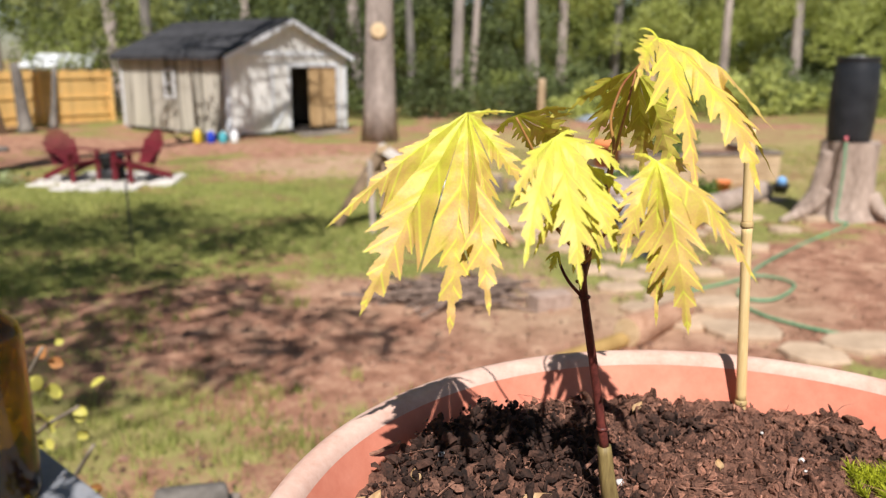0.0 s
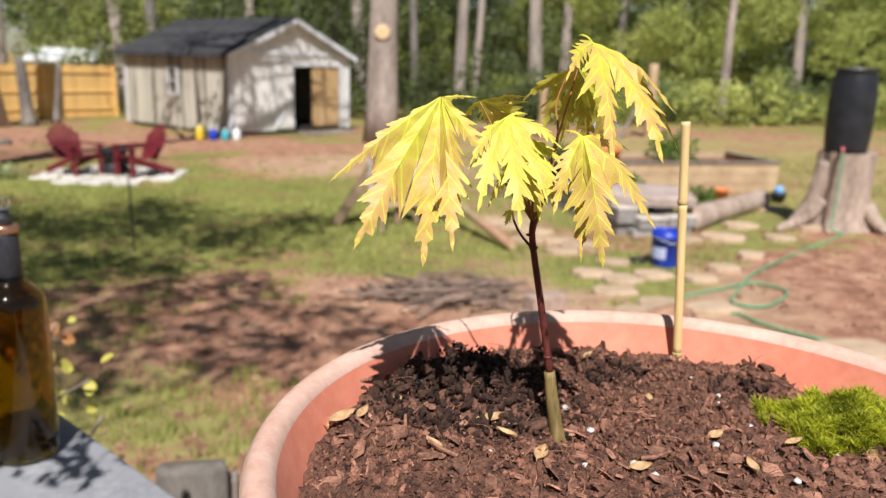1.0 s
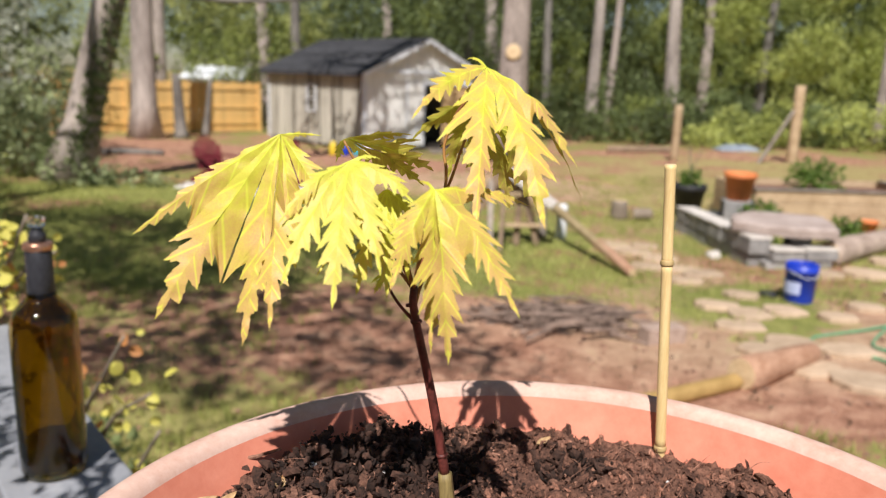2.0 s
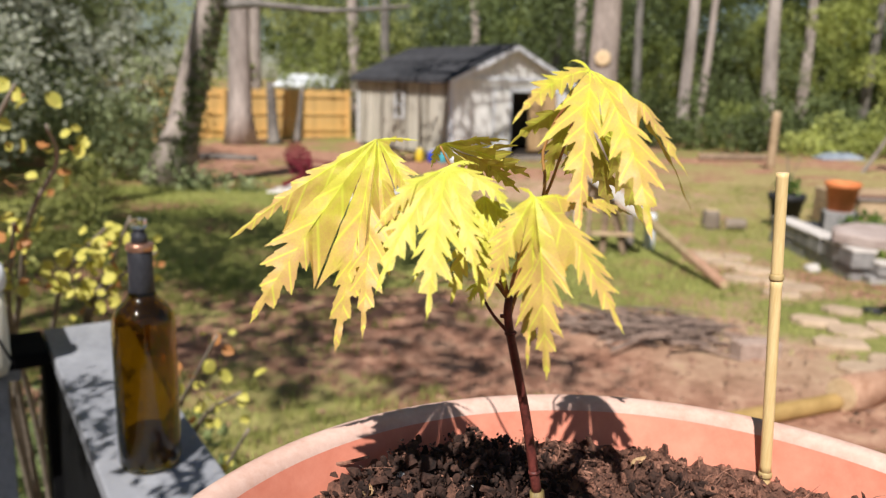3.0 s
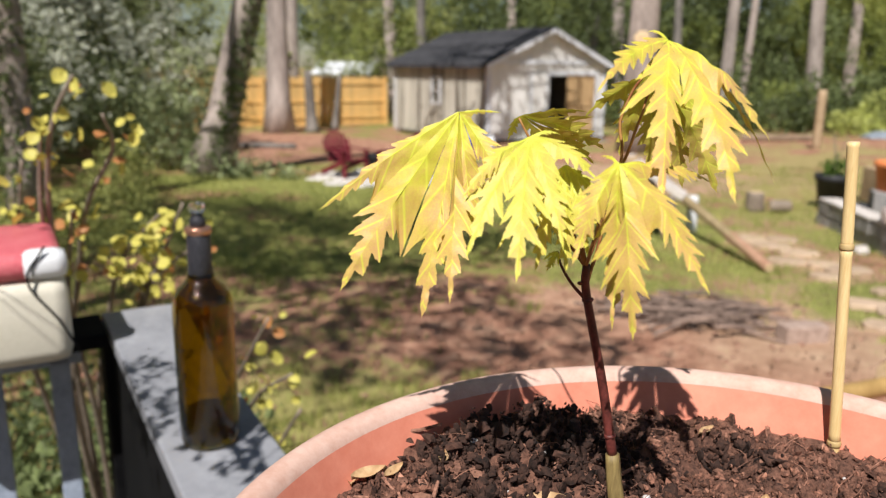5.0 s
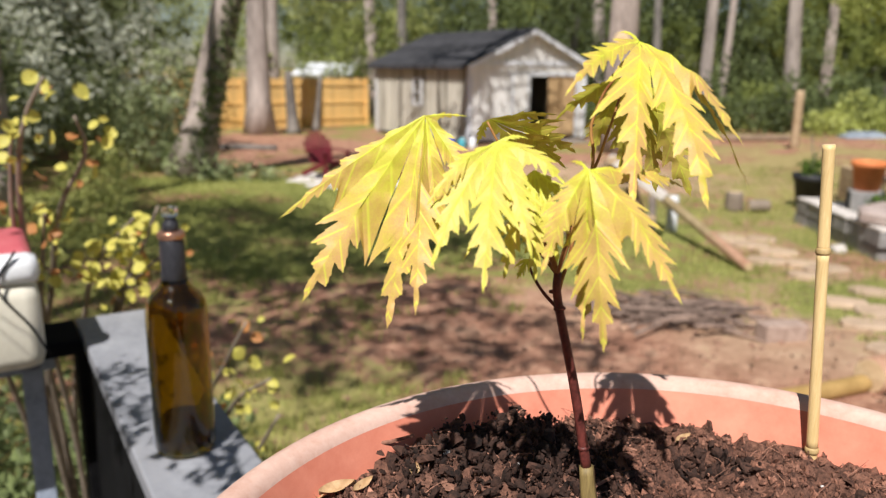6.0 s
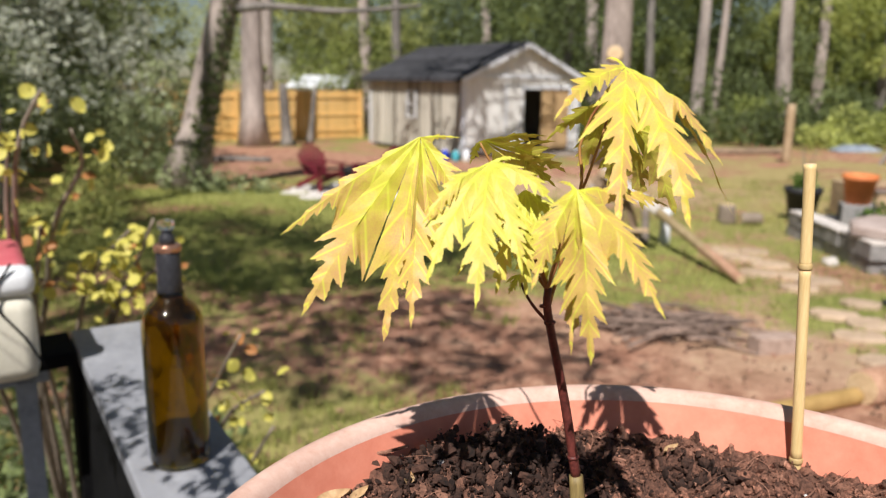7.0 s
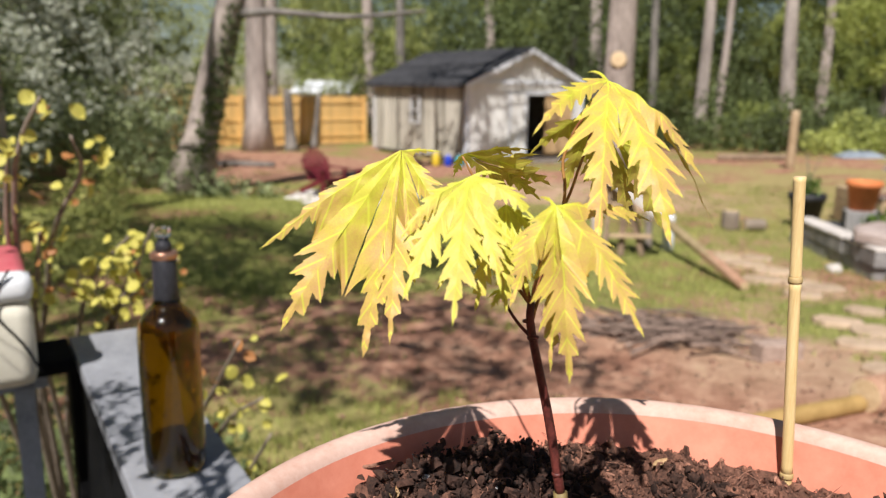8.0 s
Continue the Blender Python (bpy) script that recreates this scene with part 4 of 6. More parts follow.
def bamboo_stake():
    foot = Vector((0.2095, 0.5445, 1.57))
    top = Vector((0.1985, 0.548, 1.7565))
    s = thing("bamboo_stake", "thin tan bamboo stake pushed into the potting soil", "stake", foot)
    v = top - foot
    joints = [0.0, 0.16, 0.722, 1.0]
    for q0, q1 in zip(joints, joints[1:]):
        pts = [v * (q0 + (q1 - q0) * k) for k in (0.004, 0.05, 0.5, 0.95, 0.996)]
        part("culm", tube(pts, [0.0031, 0.0029, 0.0028, 0.0029, 0.0031], 16), M_BAMBOO, s, smooth=True)
    for q in joints[1:-1]:
        part("node", tube([v * (q - 0.009), v * (q - 0.004), v * (q + 0.004), v * (q + 0.009)], [0.0032, 0.0036, 0.0035, 0.0031], 16), M_NODE, s, smooth=True)
    part("cut_end", tube([v * 0.997, v * 1.0005], [0.0030, 0.0027], 16), M_CUTWOOD, s, smooth=False)


def wine_bottle():
    b = thing("wine_bottle", "empty amber glass wine bottle standing on the railing cap", "bottle", (-0.475, 0.922, RAIL_Z + 0.001))
    outer = [(0.0, 0.003), (0.030, 0.0), (0.0365, 0.003), (0.0385, 0.010), (0.0385, 0.185), (0.0377, 0.196), (0.0350, 0.2065), (0.0295, 0.2150), (0.0220, 0.2215), (0.0170, 0.2290),
             (0.0145, 0.245), (0.0140, 0.286), (0.0150, 0.287), (0.0150, 0.294)]
    inner = [(0.0095, 0.294), (0.0095, 0.245), (0.0125, 0.230), (0.0190, 0.2190), (0.0265, 0.2120), (0.0320, 0.2045), (0.0347, 0.195), (0.0355, 0.185), (0.0355, 0.014), (0.032, 0.008),
             (0.018, 0.018), (0.0, 0.024)]
    part("bottle_glass", lathe(outer + inner, 64), M_GLASS, b, smooth=True)
    part("capsule", lathe([(0.0152, 0.228), (0.0168, 0.229), (0.0152, 0.244), (0.0150, 0.283), (0.0146, 0.284), (0.0146, 0.2285)], 48), M_FOIL, b, "black foil neck capsule", smooth=True)
    part("lip_ring", lathe([(0.0152, 0.2845), (0.0166, 0.286), (0.0166, 0.2925), (0.0152, 0.294), (0.0096, 0.2945)], 48), M_COPPER, b, "pinkish shiny lip ring", smooth=True)
    st = part("stopper", lathe([(0.0, 0.262), (0.0090, 0.263), (0.0092, 0.2955), (0.0105, 0.297), (0.0095, 0.304), (0.0070, 0.308), (0.0070, 0.312)], 32), M_FOIL, b, "black bottle stopper", smooth=True)
    part("stopper_cap", lathe([(0.0070, 0.312), (0.0095, 0.313), (0.0105, 0.318), (0.0095, 0.324), (0.0, 0.3255)], 32), M_CLEAR, st, smooth=True)
    part("dregs", lathe([(0.0, 0.0245), (0.018, 0.0186), (0.032, 0.0086), (0.0350, 0.0145), (0.0350, 0.040), (0.0, 0.038)], 48), M_DREGS, b, "dark dregs in the bottle", smooth=True)


def plastic_tub():
    c = U * 1.50 + N * 0.10
    t = thing("plastic_tub", "cream plastic tub with a red lid standing on the railing", "tub", (c.x, c.y, RAIL_Z + 0.001), RAIL_TURN)
    part("tub_body", box(0, 0, 0.074, 0.30, 0.32, 0.148, 0.026), M_CREAM, t, smooth=True)
    lid = part("lid", box(0, 0, 0.170, 0.296, 0.316, 0.044, 0.018), M_REDLABEL, t, "red upper part of the tub", smooth=True)
    part("lid_corner", box(-0.125, -0.128, 0.171, 0.054, 0.070, 0.048, 0.018), M_WHITE, lid, smooth=True)
    part("letter_bar", box(-0.151, 0.02, 0.170, 0.004, 0.05, 0.022, 0.0015), M_WHITE, lid)
    part("cord", tube(smooth_path([(-0.152, -0.13, 0.205), (-0.156, -0.10, 0.15), (-0.156, -0.14, 0.08), (-0.15, -0.166, 0.02)], 5), 0.0022, 6), M_BLACK, t, "thin black cord", smooth=True)


terracotta_pot()
pot_soil()
pot_litter()
moss_clump()
seedling()
bamboo_stake()
M_DREGS = glass_material("wine_dregs", (0.22, 0.07, 0.01), 0.1)
wine_bottle()
plastic_tub()


# ---- trees and woods ----
def tree(label, at, height, r0, bark, crown, lean=(0, 0), limbs=6, leaf=0.16, leaves=1500, spread=3.0, low=0.5, seed=1, flare=1.5, category="tree", name="tree"):
    """A tapered trunk, limbs and a loose crown of many leaves. crown: its leaf material or None."""
    rng = random.Random(seed)
    nrng = np.random.default_rng(seed)
    x, y = at
    t = thing(name, label, category, on_ground(x, y, -0.05))
    n = 14
    pts, rad = [], []
    for i in range(n + 1):
        q = i / n
        bend = 0.25 * noise.noise(Vector((seed * 3.1, q * 2.5, 0))) * height * 0.12
        pts.append(Vector((lean[0] * q * height + bend * q, lean[1] * q * height, q * height)))
        rad.append(r0 * ((1 - 0.75 * q) + (flare - 1) * math.exp(-q * height / 0.35)))
    part("trunk", tube(pts, rad, 16, 0.12), bark, t, smooth=True)
    tips = []
    for k in range(limbs):
        q = low + (0.97 - low) * (k + 0.5) / limbs
        i = min(n - 1, int(q * n))
        p = pts[i].lerp(pts[i + 1], q * n - i)
        a = k * 2.4 + rng.random() * 1.2
        l = spread * (1.15 - 0.6 * q) * rng.uniform(0.7, 1.2)
        e = p + Vector((math.cos(a) * l, math.sin(a) * l, l * rng.uniform(0.25, 0.7)))
        mid = p.lerp(e, 0.5) + Vector((0, 0, -0.12 * l))
        part("limb", tube(curve_points(p, mid, e, 7), [max(0.015, r0 * 0.36 * (1 - 0.8 * j / 7)) for j in range(8)], 8, 0.1), bark, t, smooth=True)
        tips += [p.lerp(e, 0.6), e, e + Vector((rng.uniform(-1, 1), rng.uniform(-1, 1), rng.uniform(0, 1))) * l * 0.35]
    if crown:
        pts3 = [shell_points(nrng, tuple(p), (spread * 0.42,) * 2 + (spread * 0.32,), max(20, leaves // len(tips)), 0.15) for p in tips]
        part("crown", leaf_cloud("crown", np.concatenate(pts3), leaf, crown, seed), None, t)
    return t


def scar(t, z, r, depth, face):
    """A pale round cut where a branch was sawn off."""
    d = Vector(face).normalized()
    base = Vector((0, 0, z)) + d * depth
    part("sawn_scar", tube([base, base + d * 0.05, base + d * 0.055], [r * 1.05, r, r * 0.8], 20), M_CUTWOOD, t, "pale sawn-off branch scar", True)


big = tree("tall straight tree with a pale sawn branch scar near the shed", (-2.0, 21.7), 17, 0.44, M_TRUNK, M_WOOD2, limbs=8, leaves=2000, spread=3.6, low=0.66, seed=11, flare=1.25)
scar(big, 2.98, 0.20, 0.37, (0.08, -1, 0.05))
lean_tree = tree("grey leaning tree overgrown with ivy at its foot", (-9.38, 13.0), 16, 0.32, M_TRUNK, M_WOOD2, lean=(0.285, 0.05), limbs=6, leaves=700, spread=3.0, low=0.76, seed=12, flare=1.7)
part("limb", tube(smooth_path([(1.05, 0.15, 3.40), (1.9, 0.3, 3.46), (3.2, 0.6, 3.38), (4.6, 1.0, 3.5)], 5), [0.09 - 0.004 * i for i in range(16)], 8, 0.1), M_TRUNKDK, lean_tree, smooth=True)
tree("pale tall tree standing before the fence", (-13.7, 22.7), 16, 0.40, M_TRUNKPALE, M_WOOD2, lean=(0.01, 0), limbs=6, leaves=1500, spread=3.8, low=0.55, seed=13, flare=1.5)
tree("ivy-clad grey tree at the edge of the yard", (-8.6, 7.9), 13, 0.20, M_TRUNK, M_VINE, lean=(0.01, 0.0), limbs=7, leaves=500, spread=2.0, low=0.40, seed=14)
for k, (x, y, h, r, bark) in enumerate(((-14.6, 34.5, 18, 0.30, M_TRUNK), (-13.4, 35, 17, 0.26, M_TRUNKDK), (-5.7, 36, 19, 0.30, M_TRUNKDK), (-4.4, 37, 18, 0.34, M_TRUNKPALE),
                                        (0.2, 38, 19, 0.30, M_TRUNKPALE), (0.9, 38.6, 18, 0.20, M_TRUNK), (3.9, 38, 18, 0.36, M_TRUNKPALE), (11.2, 33, 16, 0.20, M_TRUNK),
                                        (8.2, 41, 18, 0.24, M_TRUNKDK), (15.5, 36, 17, 0.26, M_TRUNKPALE), (-18.6, 32, 17, 0.32, M_TRUNK), (-9.6, 38, 18, 0.26, M_TRUNK),
                                        (-24, 26, 15, 0.28, M_TRUNKDK), (20, 34, 17, 0.25, M_TRUNK), (-2.0, 41, 18, 0.24, M_TRUNKDK), (6.0, 44, 19, 0.3, M_TRUNK))):
    tree("tall slender woodland tree with light spring leaves", (x, y), h, r, bark, M_WOOD2 if k % 3 else M_WOOD1, lean=(((k * 37) % 11 - 5) * 0.011, 0.0), limbs=5, leaves=1100, spread=3.4, low=0.5,
         leaf=0.24, seed=20 + k)["group"] = "woodland trees"


def thicket(name, label, clumps, leaf, mat, seed, density=900):
    rng = np.random.default_rng(seed)
    pts = []
    for x, y, z, rx, ry, rz in clumps:
        pts.append(shell_points(rng, (x, y, z), (rx, ry, rz), int(density * (rx * rz + ry * rz + rx * ry) / 3), 0.5))
    return tagged(new(name, leaf_cloud(name, np.concatenate(pts), leaf, mat, seed)), label, "woods", kind="stuff")


def woods():
    rng = random.Random(6)
    dark, mid, bright, dull, deep, pale = [], [], [], [], [], []
    for i in range(34):                                     # understorey along the far side of the yard
        x = -22 + 50 * i / 33 + rng.uniform(-0.6, 0.6)
        y = 33 + rng.uniform(-0.5, 4) + 0.12 * max(0, -x)
        h = rng.uniform(0.5, 1.15)
        (bright if x > 6 and i % 3 == 0 else mid if i % 5 == 1 else dark).append((x, y, h - 0.6, 1.6, 1.2, h))
    for i in range(26):                                     # upper leaves behind it
        x = -24 + 56 * i / 25 + rng.uniform(-1, 1)
        y = 42 + rng.uniform(-2, 5)
        z = rng.uniform(2.6, 5.2)
        (bright if i % 3 == 1 and x > 4 else mid if i % 3 == 1 or x > 4 else dull).append((x, y, z, 2.6, 2.0, rng.uniform(1.6, 2.6)))
    for i in range(24):
        x = -26 + 64 * i / 23
        (mid if i % 2 else dull).append((x, 50 + rng.uniform(-2, 3), rng.uniform(5.5, 9.5), 3.4, 2.0, 2.6))
        dull.append((x + 1, 52, 2.0, 3.4, 2.0, 3.4))
    for i in range(9):                                      # bright shrubs to the right of the lawn
        bright.append((8 + 2.3 * i, 32 + rng.uniform(-1.5, 2), 0.5, 1.3 + 0.5 * (i % 2), 1.2, 0.6 + 0.5 * (i % 3)))
    dark += [(2.3, 30.8, 0.3, 1.1, 0.8, 0.7), (3.2, 31.2, 0.7, 0.9, 0.8, 1.2)]
    bright += [(4.4, 29.9, 0.1, 0.9, 0.7, 0.45), (5.3, 30.3, 0.4, 1.0, 0.8, 0.8), (6.4, 30.0, 0.2, 0.8, 0.7, 0.55), (7.2, 30.8, 0.7, 0.9, 0.8, 1.0)]
    dull += [(-4.5, 33, 4.2, 2.2, 1.6, 3.4), (-9.5, 34, 3.6, 2.4, 1.6, 3.2), (-6.6, 35, 5.5, 2.0, 1.6, 3.0)]
    mid += [(-13.5, 31.5, 2.6, 1.6, 1.2, 1.8), (-16.5, 33, 2.0, 1.8, 1.2, 1.6), (-19.5, 30, 2.2, 1.8, 1.2, 2.0)]
    for i in range(15):                                     # evergreen shrubs below the trees, their shade put into a darker leaf
        x = -3.4 + 1.35 * i + rng.uniform(-0.4, 0.4)
        dark.append((x, 32.0 + 0.10 * max(0, x) + rng.uniform(-0.8, 2.2), rng.uniform(0.1, 0.8), rng.uniform(0.6, 1.4), 0.9, rng.uniform(0.5, 2.1)))
    for i in range(26):                                     # deep wood behind, closing the view
        x = -16 + 2.3 * i
        deep.append((x, 57 + rng.uniform(-2, 2), 3.0 + rng.uniform(-1, 1), 3.2, 1.5, 3.8))
        deep.append((x + 1.1, 60, 9.5 + rng.uniform(-1, 2), 3.6, 1.5, 4.2))
    for i in range(20):                                     # pale spring crowns high up behind
        pale.append((3.0 + 1.5 * i, 47 + rng.uniform(-2, 2), rng.uniform(6.0, 11.5), 1.7, 1.2, rng.uniform(0.9, 1.5)))
    thicket("pale_crowns", "pale spring crowns of tall trees behind the yard", pale, 0.20, M_SUNNY, 51, 420)
    thicket("deep_woods", "deep woods far behind the yard, shade put into their leaf colour", deep, 0.42, M_DEEP, 40, 190)
    for i in range(30):                                     # sunlit young trees beyond the right of the lawn
        bright.append((6 + 0.7 * i + rng.uniform(-0.6, 0.6), 37 + rng.uniform(-2.0, 3.0), rng.uniform(1.8, 6.5), 1.2, 1.0, rng.uniform(0.7, 1.2)))
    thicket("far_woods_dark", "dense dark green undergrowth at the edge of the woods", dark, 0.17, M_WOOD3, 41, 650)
    thicket("far_woods", "green leafy woods behind the yard", mid, 0.18, M_WOOD1, 42, 520)
    thicket("far_woods_bright", "bright spring-green bushes at the edge of the woods", bright, 0.16, M_WOOD2, 43, 800)
    thicket("far_evergreens", "dull green evergreen trees behind the shed", dull, 0.21, M_WOOD3, 44, 380)
    left, vine, mid2, bush = [], [], [], []
    for i in range(20):                                     # overgrown edge beside the deck
        q = i / 19
        x, y = -11.0 - 8.0 * q + rng.uniform(-0.7, 0.7), 8.0 + 12.0 * q + rng.uniform(-0.8, 0.8)
        left.append((x, y, rng.uniform(0.8, 1.8), 1.5, 1.4, 1.6))
        vine.append((x - 0.8, y + 0.6, rng.uniform(2.6, 5.6), 1.5, 1.4, 1.5))
    for i in range(10):
        vine.append((-14 - 0.9 * i, 9 + 1.5 * i, rng.uniform(4.5, 7.5), 1.8, 1.8, 1.6))
    for i in range(16):
        q = i / 15
        if i > 6:
            vine.append((-12.5 - 9.0 * q, 16.5 + 8.0 * q + rng.uniform(-1, 1), rng.uniform(2.4, 7.0), 1.3, 1.2, 1.3))
        mid2.append((-13.5 - 13.0 * q, 37.0 - 3.0 * q, rng.uniform(2.5, 6.5), 1.5, 1.2, 1.4))
    for i in range(14):                                     # low bushes round the leaning tree, before the fence
        q = i / 13
        bush.append((-10.2 - 5.5 * q + rng.uniform(-0.4, 0.4), 12.6 + 4.2 * q + rng.uniform(-0.6, 0.6), rng.uniform(0.3, 0.9) + 0.6 * q, 0.75, 0.7, 0.8 + 0.4 * q))
    bush += [(-9.9, 12.9, 0.5, 0.5, 0.5, 0.9), (-10.1, 13.4, 1.5, 0.5, 0.5, 0.8), (-8.8, 12.4, -0.1, 0.8, 0.5, 0.3), (-7.9, 12.6, -0.15, 0.9, 0.5, 0.22)]
    back = []
    for i in range(22):                                     # small trees behind the bushes, before the fence, darkened in colour as shade
        q = i / 21
        back.append((-11.9 - 5.9 * q + rng.uniform(-0.4, 0.4), 16.2 + 1.6 * q + rng.uniform(-0.5, 0.5), 0.6 + (1.6 + 2.2 * min(1.0, 2.5 * q)) * ((i * 7) % 22) / 21, 0.95, 0.8, 0.9))
    for i in range(9):                                      # pale climbers lit by the sun
        vine.append((-10.7 - 0.22 * i, 14.3 + rng.uniform(-0.3, 0.3), 0.9 + 1.9 * ((i * 4) % 9) / 8, 0.40, 0.4, 0.42))
    thicket("shaded_thicket", "thicket of small trees before the fence, shade put into its dark leaf colour", back, 0.13, M_DEEP, 52, 620)
    vine += [(-10.2, 9.6, 1.6, 0.9, 0.9, 1.5), (-10.6, 11.4, 2.2, 0.9, 0.9, 1.3)]
    thicket("side_thicket", "dark green thicket along the side of the yard", left, 0.15, M_BUSH, 45, 480)
    thicket("vine_thicket", "grey-green vines climbing through small trees", vine, 0.15, M_VINE, 46, 340)
    thicket("fence_woods", "light green trees beyond the fence", mid2, 0.14, M_SUNNY, 48, 400)
    thicket("low_bushes", "low green bushes round the leaning tree", bush, 0.12, M_BUSH, 49, 700)
    herbs = [(-5.6 - 0.55 * i, 5.6 + 0.75 * i + rng.uniform(-0.4, 0.4), 0.15, 0.55, 0.5, 0.45) for i in range(8)]
    thicket("yard_weeds", "bright green weeds along the side of the yard", herbs, 0.08, M_GRASS, 53, 900)
    weeds = [(-1.9, 2.2, 0.1, 0.5, 0.5, 0.45), (-2.4, 1.7, 0.2, 0.5, 0.5, 0.5), (-1.7, 1.75, 0.15, 0.35, 0.35, 0.4), (-2.8, 2.4, 0.1, 0.6, 0.5, 0.5), (-2.2, 2.9, 0.0, 0.5, 0.5, 0.35), (-3.3, 2.0, 0.2, 0.6, 0.6, 0.6)]
    thicket("deck_weeds", "dark green weeds growing beside the deck", weeds, 0.055, M_WOOD3, 50, 5200)
    ivy = [(-9.10 + 0.064 * i, 12.90 + 0.01 * i, 0.0 + 0.22 * i, 0.30 - 0.010 * i, 0.36 - 0.012 * i, 0.26) for i in range(15)] + [(-9.5, 12.75, 0.1, 0.34, 0.3, 0.5)] + [(-8.6, 7.85, 0.3 * i, 0.28, 0.28, 0.3) for i in range(14)]
    thicket("ivy", "ivy leaves climbing on the tree trunks", ivy, 0.09, M_WOOD3, 47, 2200)


woods()

# trees beside and behind the deck, whose leaves dapple the lawn
def canopy(label, at, height, r0, bark, crown, clumps, leaf=0.14, seed=1, each=1800):
    """A trunk with a limb and a loose tuft of leaves for every clump (x, y, z, radius)."""
    nrng = np.random.default_rng(seed)
    t = thing("tree", label, "tree", on_ground(*at, -0.05))
    o = Vector(t.location)
    n = 10
    pts = [Vector((0.02 * height * noise.noise(Vector((seed, q * 3, 0))), 0, q * height)) for q in (i / n for i in range(n + 1))]
    part("trunk", tube(pts, [r0 * (1 - 0.7 * i / n) for i in range(n + 1)], 14, 0.12), bark, t, smooth=True)
    cloud = []
    for i, (x, y, z, r) in enumerate(clumps):
        e = Vector((x, y, z)) - o
        p = pts[min(n, max(3, int(n * (e.z - 2.0) / height)))]
        part("limb", tube(curve_points(p, p.lerp(e, 0.5) + Vector((1.6 * noise.noise(e * 3), 1.6 * noise.noise(e * 5), 0.9)), e, 6), [r0 * 0.09 * (1 - 0.13 * j) for j in range(7)], 7, 0.1), bark, t, smooth=True)
        cloud.append(shell_points(nrng, tuple(e), (r, r, r * 0.55), int(each * r * r), 0.05))
    part("crown", leaf_cloud("crown", np.concatenate(cloud), leaf, crown, seed), None, t)


def above(x, y, z):
    """The place at height z whose shadow falls on (x, y)."""
    k = (z - ground_z(x, y)) / math.tan(SUN_EL)
    h = Vector((SUN_X, SUN_Y, 0)).normalized() * k
    return (x + h.x, y + h.y, z)


def over_rail(x, y, z):
    """The place at height z whose shadow falls on the railing cap at (x, y)."""
    h = Vector((SUN_X, SUN_Y, 0)).normalized() * (z - RAIL_Z) / math.tan(SUN_EL)
    return (x + h.x, y + h.y, z)


canopy("tall leafy tree beside the deck that shades the lawn", (-7.6, 0.9), 11, 0.32, M_TRUNK, M_WOOD2,
       [(*above(x, y, 7.4 + 0.35 * (k % 3)), r * 1.35) for k, (x, y, r) in enumerate(((-7.6, 9.0, 1.2), (-6.2, 9.6, 1.1), (-4.9, 8.9, 1.2), (-3.7, 9.5, 1.0), (-2.6, 8.7, 0.9), (-5.6, 7.6, 0.9), (-1.9, 9.9, 0.6), (-7.0, 6.8, 0.9), (-4.2, 10.6, 0.6), (-4.6, 7.2, 0.7), (-6.0, 6.0, 0.7), (-3.6, 7.5, 0.55), (-5.1, 6.2, 0.5), (-2.8, 7.3, 0.4), (-3.9, 6.6, 0.35)))], leaf=0.12, seed=61, each=680)
canopy("tall leafy tree behind the deck that shades the lawn", (-4.4, -2.6), 11, 0.30, M_TRUNK, M_WOOD2,
       [(*above(x, y, 7.0 + 0.3 * (k % 3)), r * 1.35) for k, (x, y, r) in enumerate(((-3.4, 6.1, 0.55), (-2.6, 5.8, 0.5), (-1.7, 6.2, 0.45), (-1.2, 5.3, 0.5), (-2.3, 4.9, 0.4), (-4.5, 5.3, 0.7), (-0.5, 5.6, 0.35), (-3.6, 4.3, 0.5), (-1.9, 5.5, 0.3), (-3.0, 5.1, 0.35), (-0.9, 6.1, 0.3), (-2.8, 4.6, 0.4), (-2.1, 4.4, 0.35), (-3.4, 5.0, 0.45), (-1.5, 4.8, 0.3), (-2.6, 5.4, 0.3), (-2.6, 6.6, 0.55), (-3.4, 7.0, 0.6), (-1.9, 6.8, 0.4), (-4.2, 6.6, 0.6)))], leaf=0.11, seed=62, each=620)
canopy("young sapling beside the deck with thin leafy twigs", (-2.15, 0.25), 3.0, 0.03, M_TWIG, M_WOOD2,
       [(*over_rail(x, y, 2.06), r) for x, y, r in ((-0.735, 1.085, 0.09), (-0.43, 0.985, 0.075), (-0.40, 0.905, 0.075), (-0.577, 0.953, 0.085), (-0.66, 1.00, 0.06))], leaf=0.026, seed=63, each=9000)
crown_bits = []
for k, (x, y, r) in enumerate(((-7.4, 23.0, 0.8), (-6.0, 23.2, 0.5), (-4.6, 24.6, 0.6), (-9.0, 24.4, 0.9), (-8.0, 26.0, 0.8), (-5.4, 25.6, 0.5), (-7.0, 22.2, 0.5))):
    e = Vector(above(x, y, 9.0 + 0.5 * (k % 2))) - lean_tree.location
    part("limb", tube(curve_points((2.6, 0.5, 8.6), Vector((2.6, 0.5, 8.6)).lerp(e, 0.5) + Vector((0, 0, 0.5)), e, 6), [0.10 * (1 - 0.13 * j) for j in range(7)], 7, 0.1), M_TRUNKDK, lean_tree, smooth=True)
    crown_bits.append(shell_points(np.random.default_rng(k), tuple(e), (r, r, r * 0.6), int(90 * r * r), 0.05))
part("crown", leaf_cloud("crown", np.concatenate(crown_bits), 0.2, M_WOOD2, 64), None, lean_tree)
brng = random.Random(77)
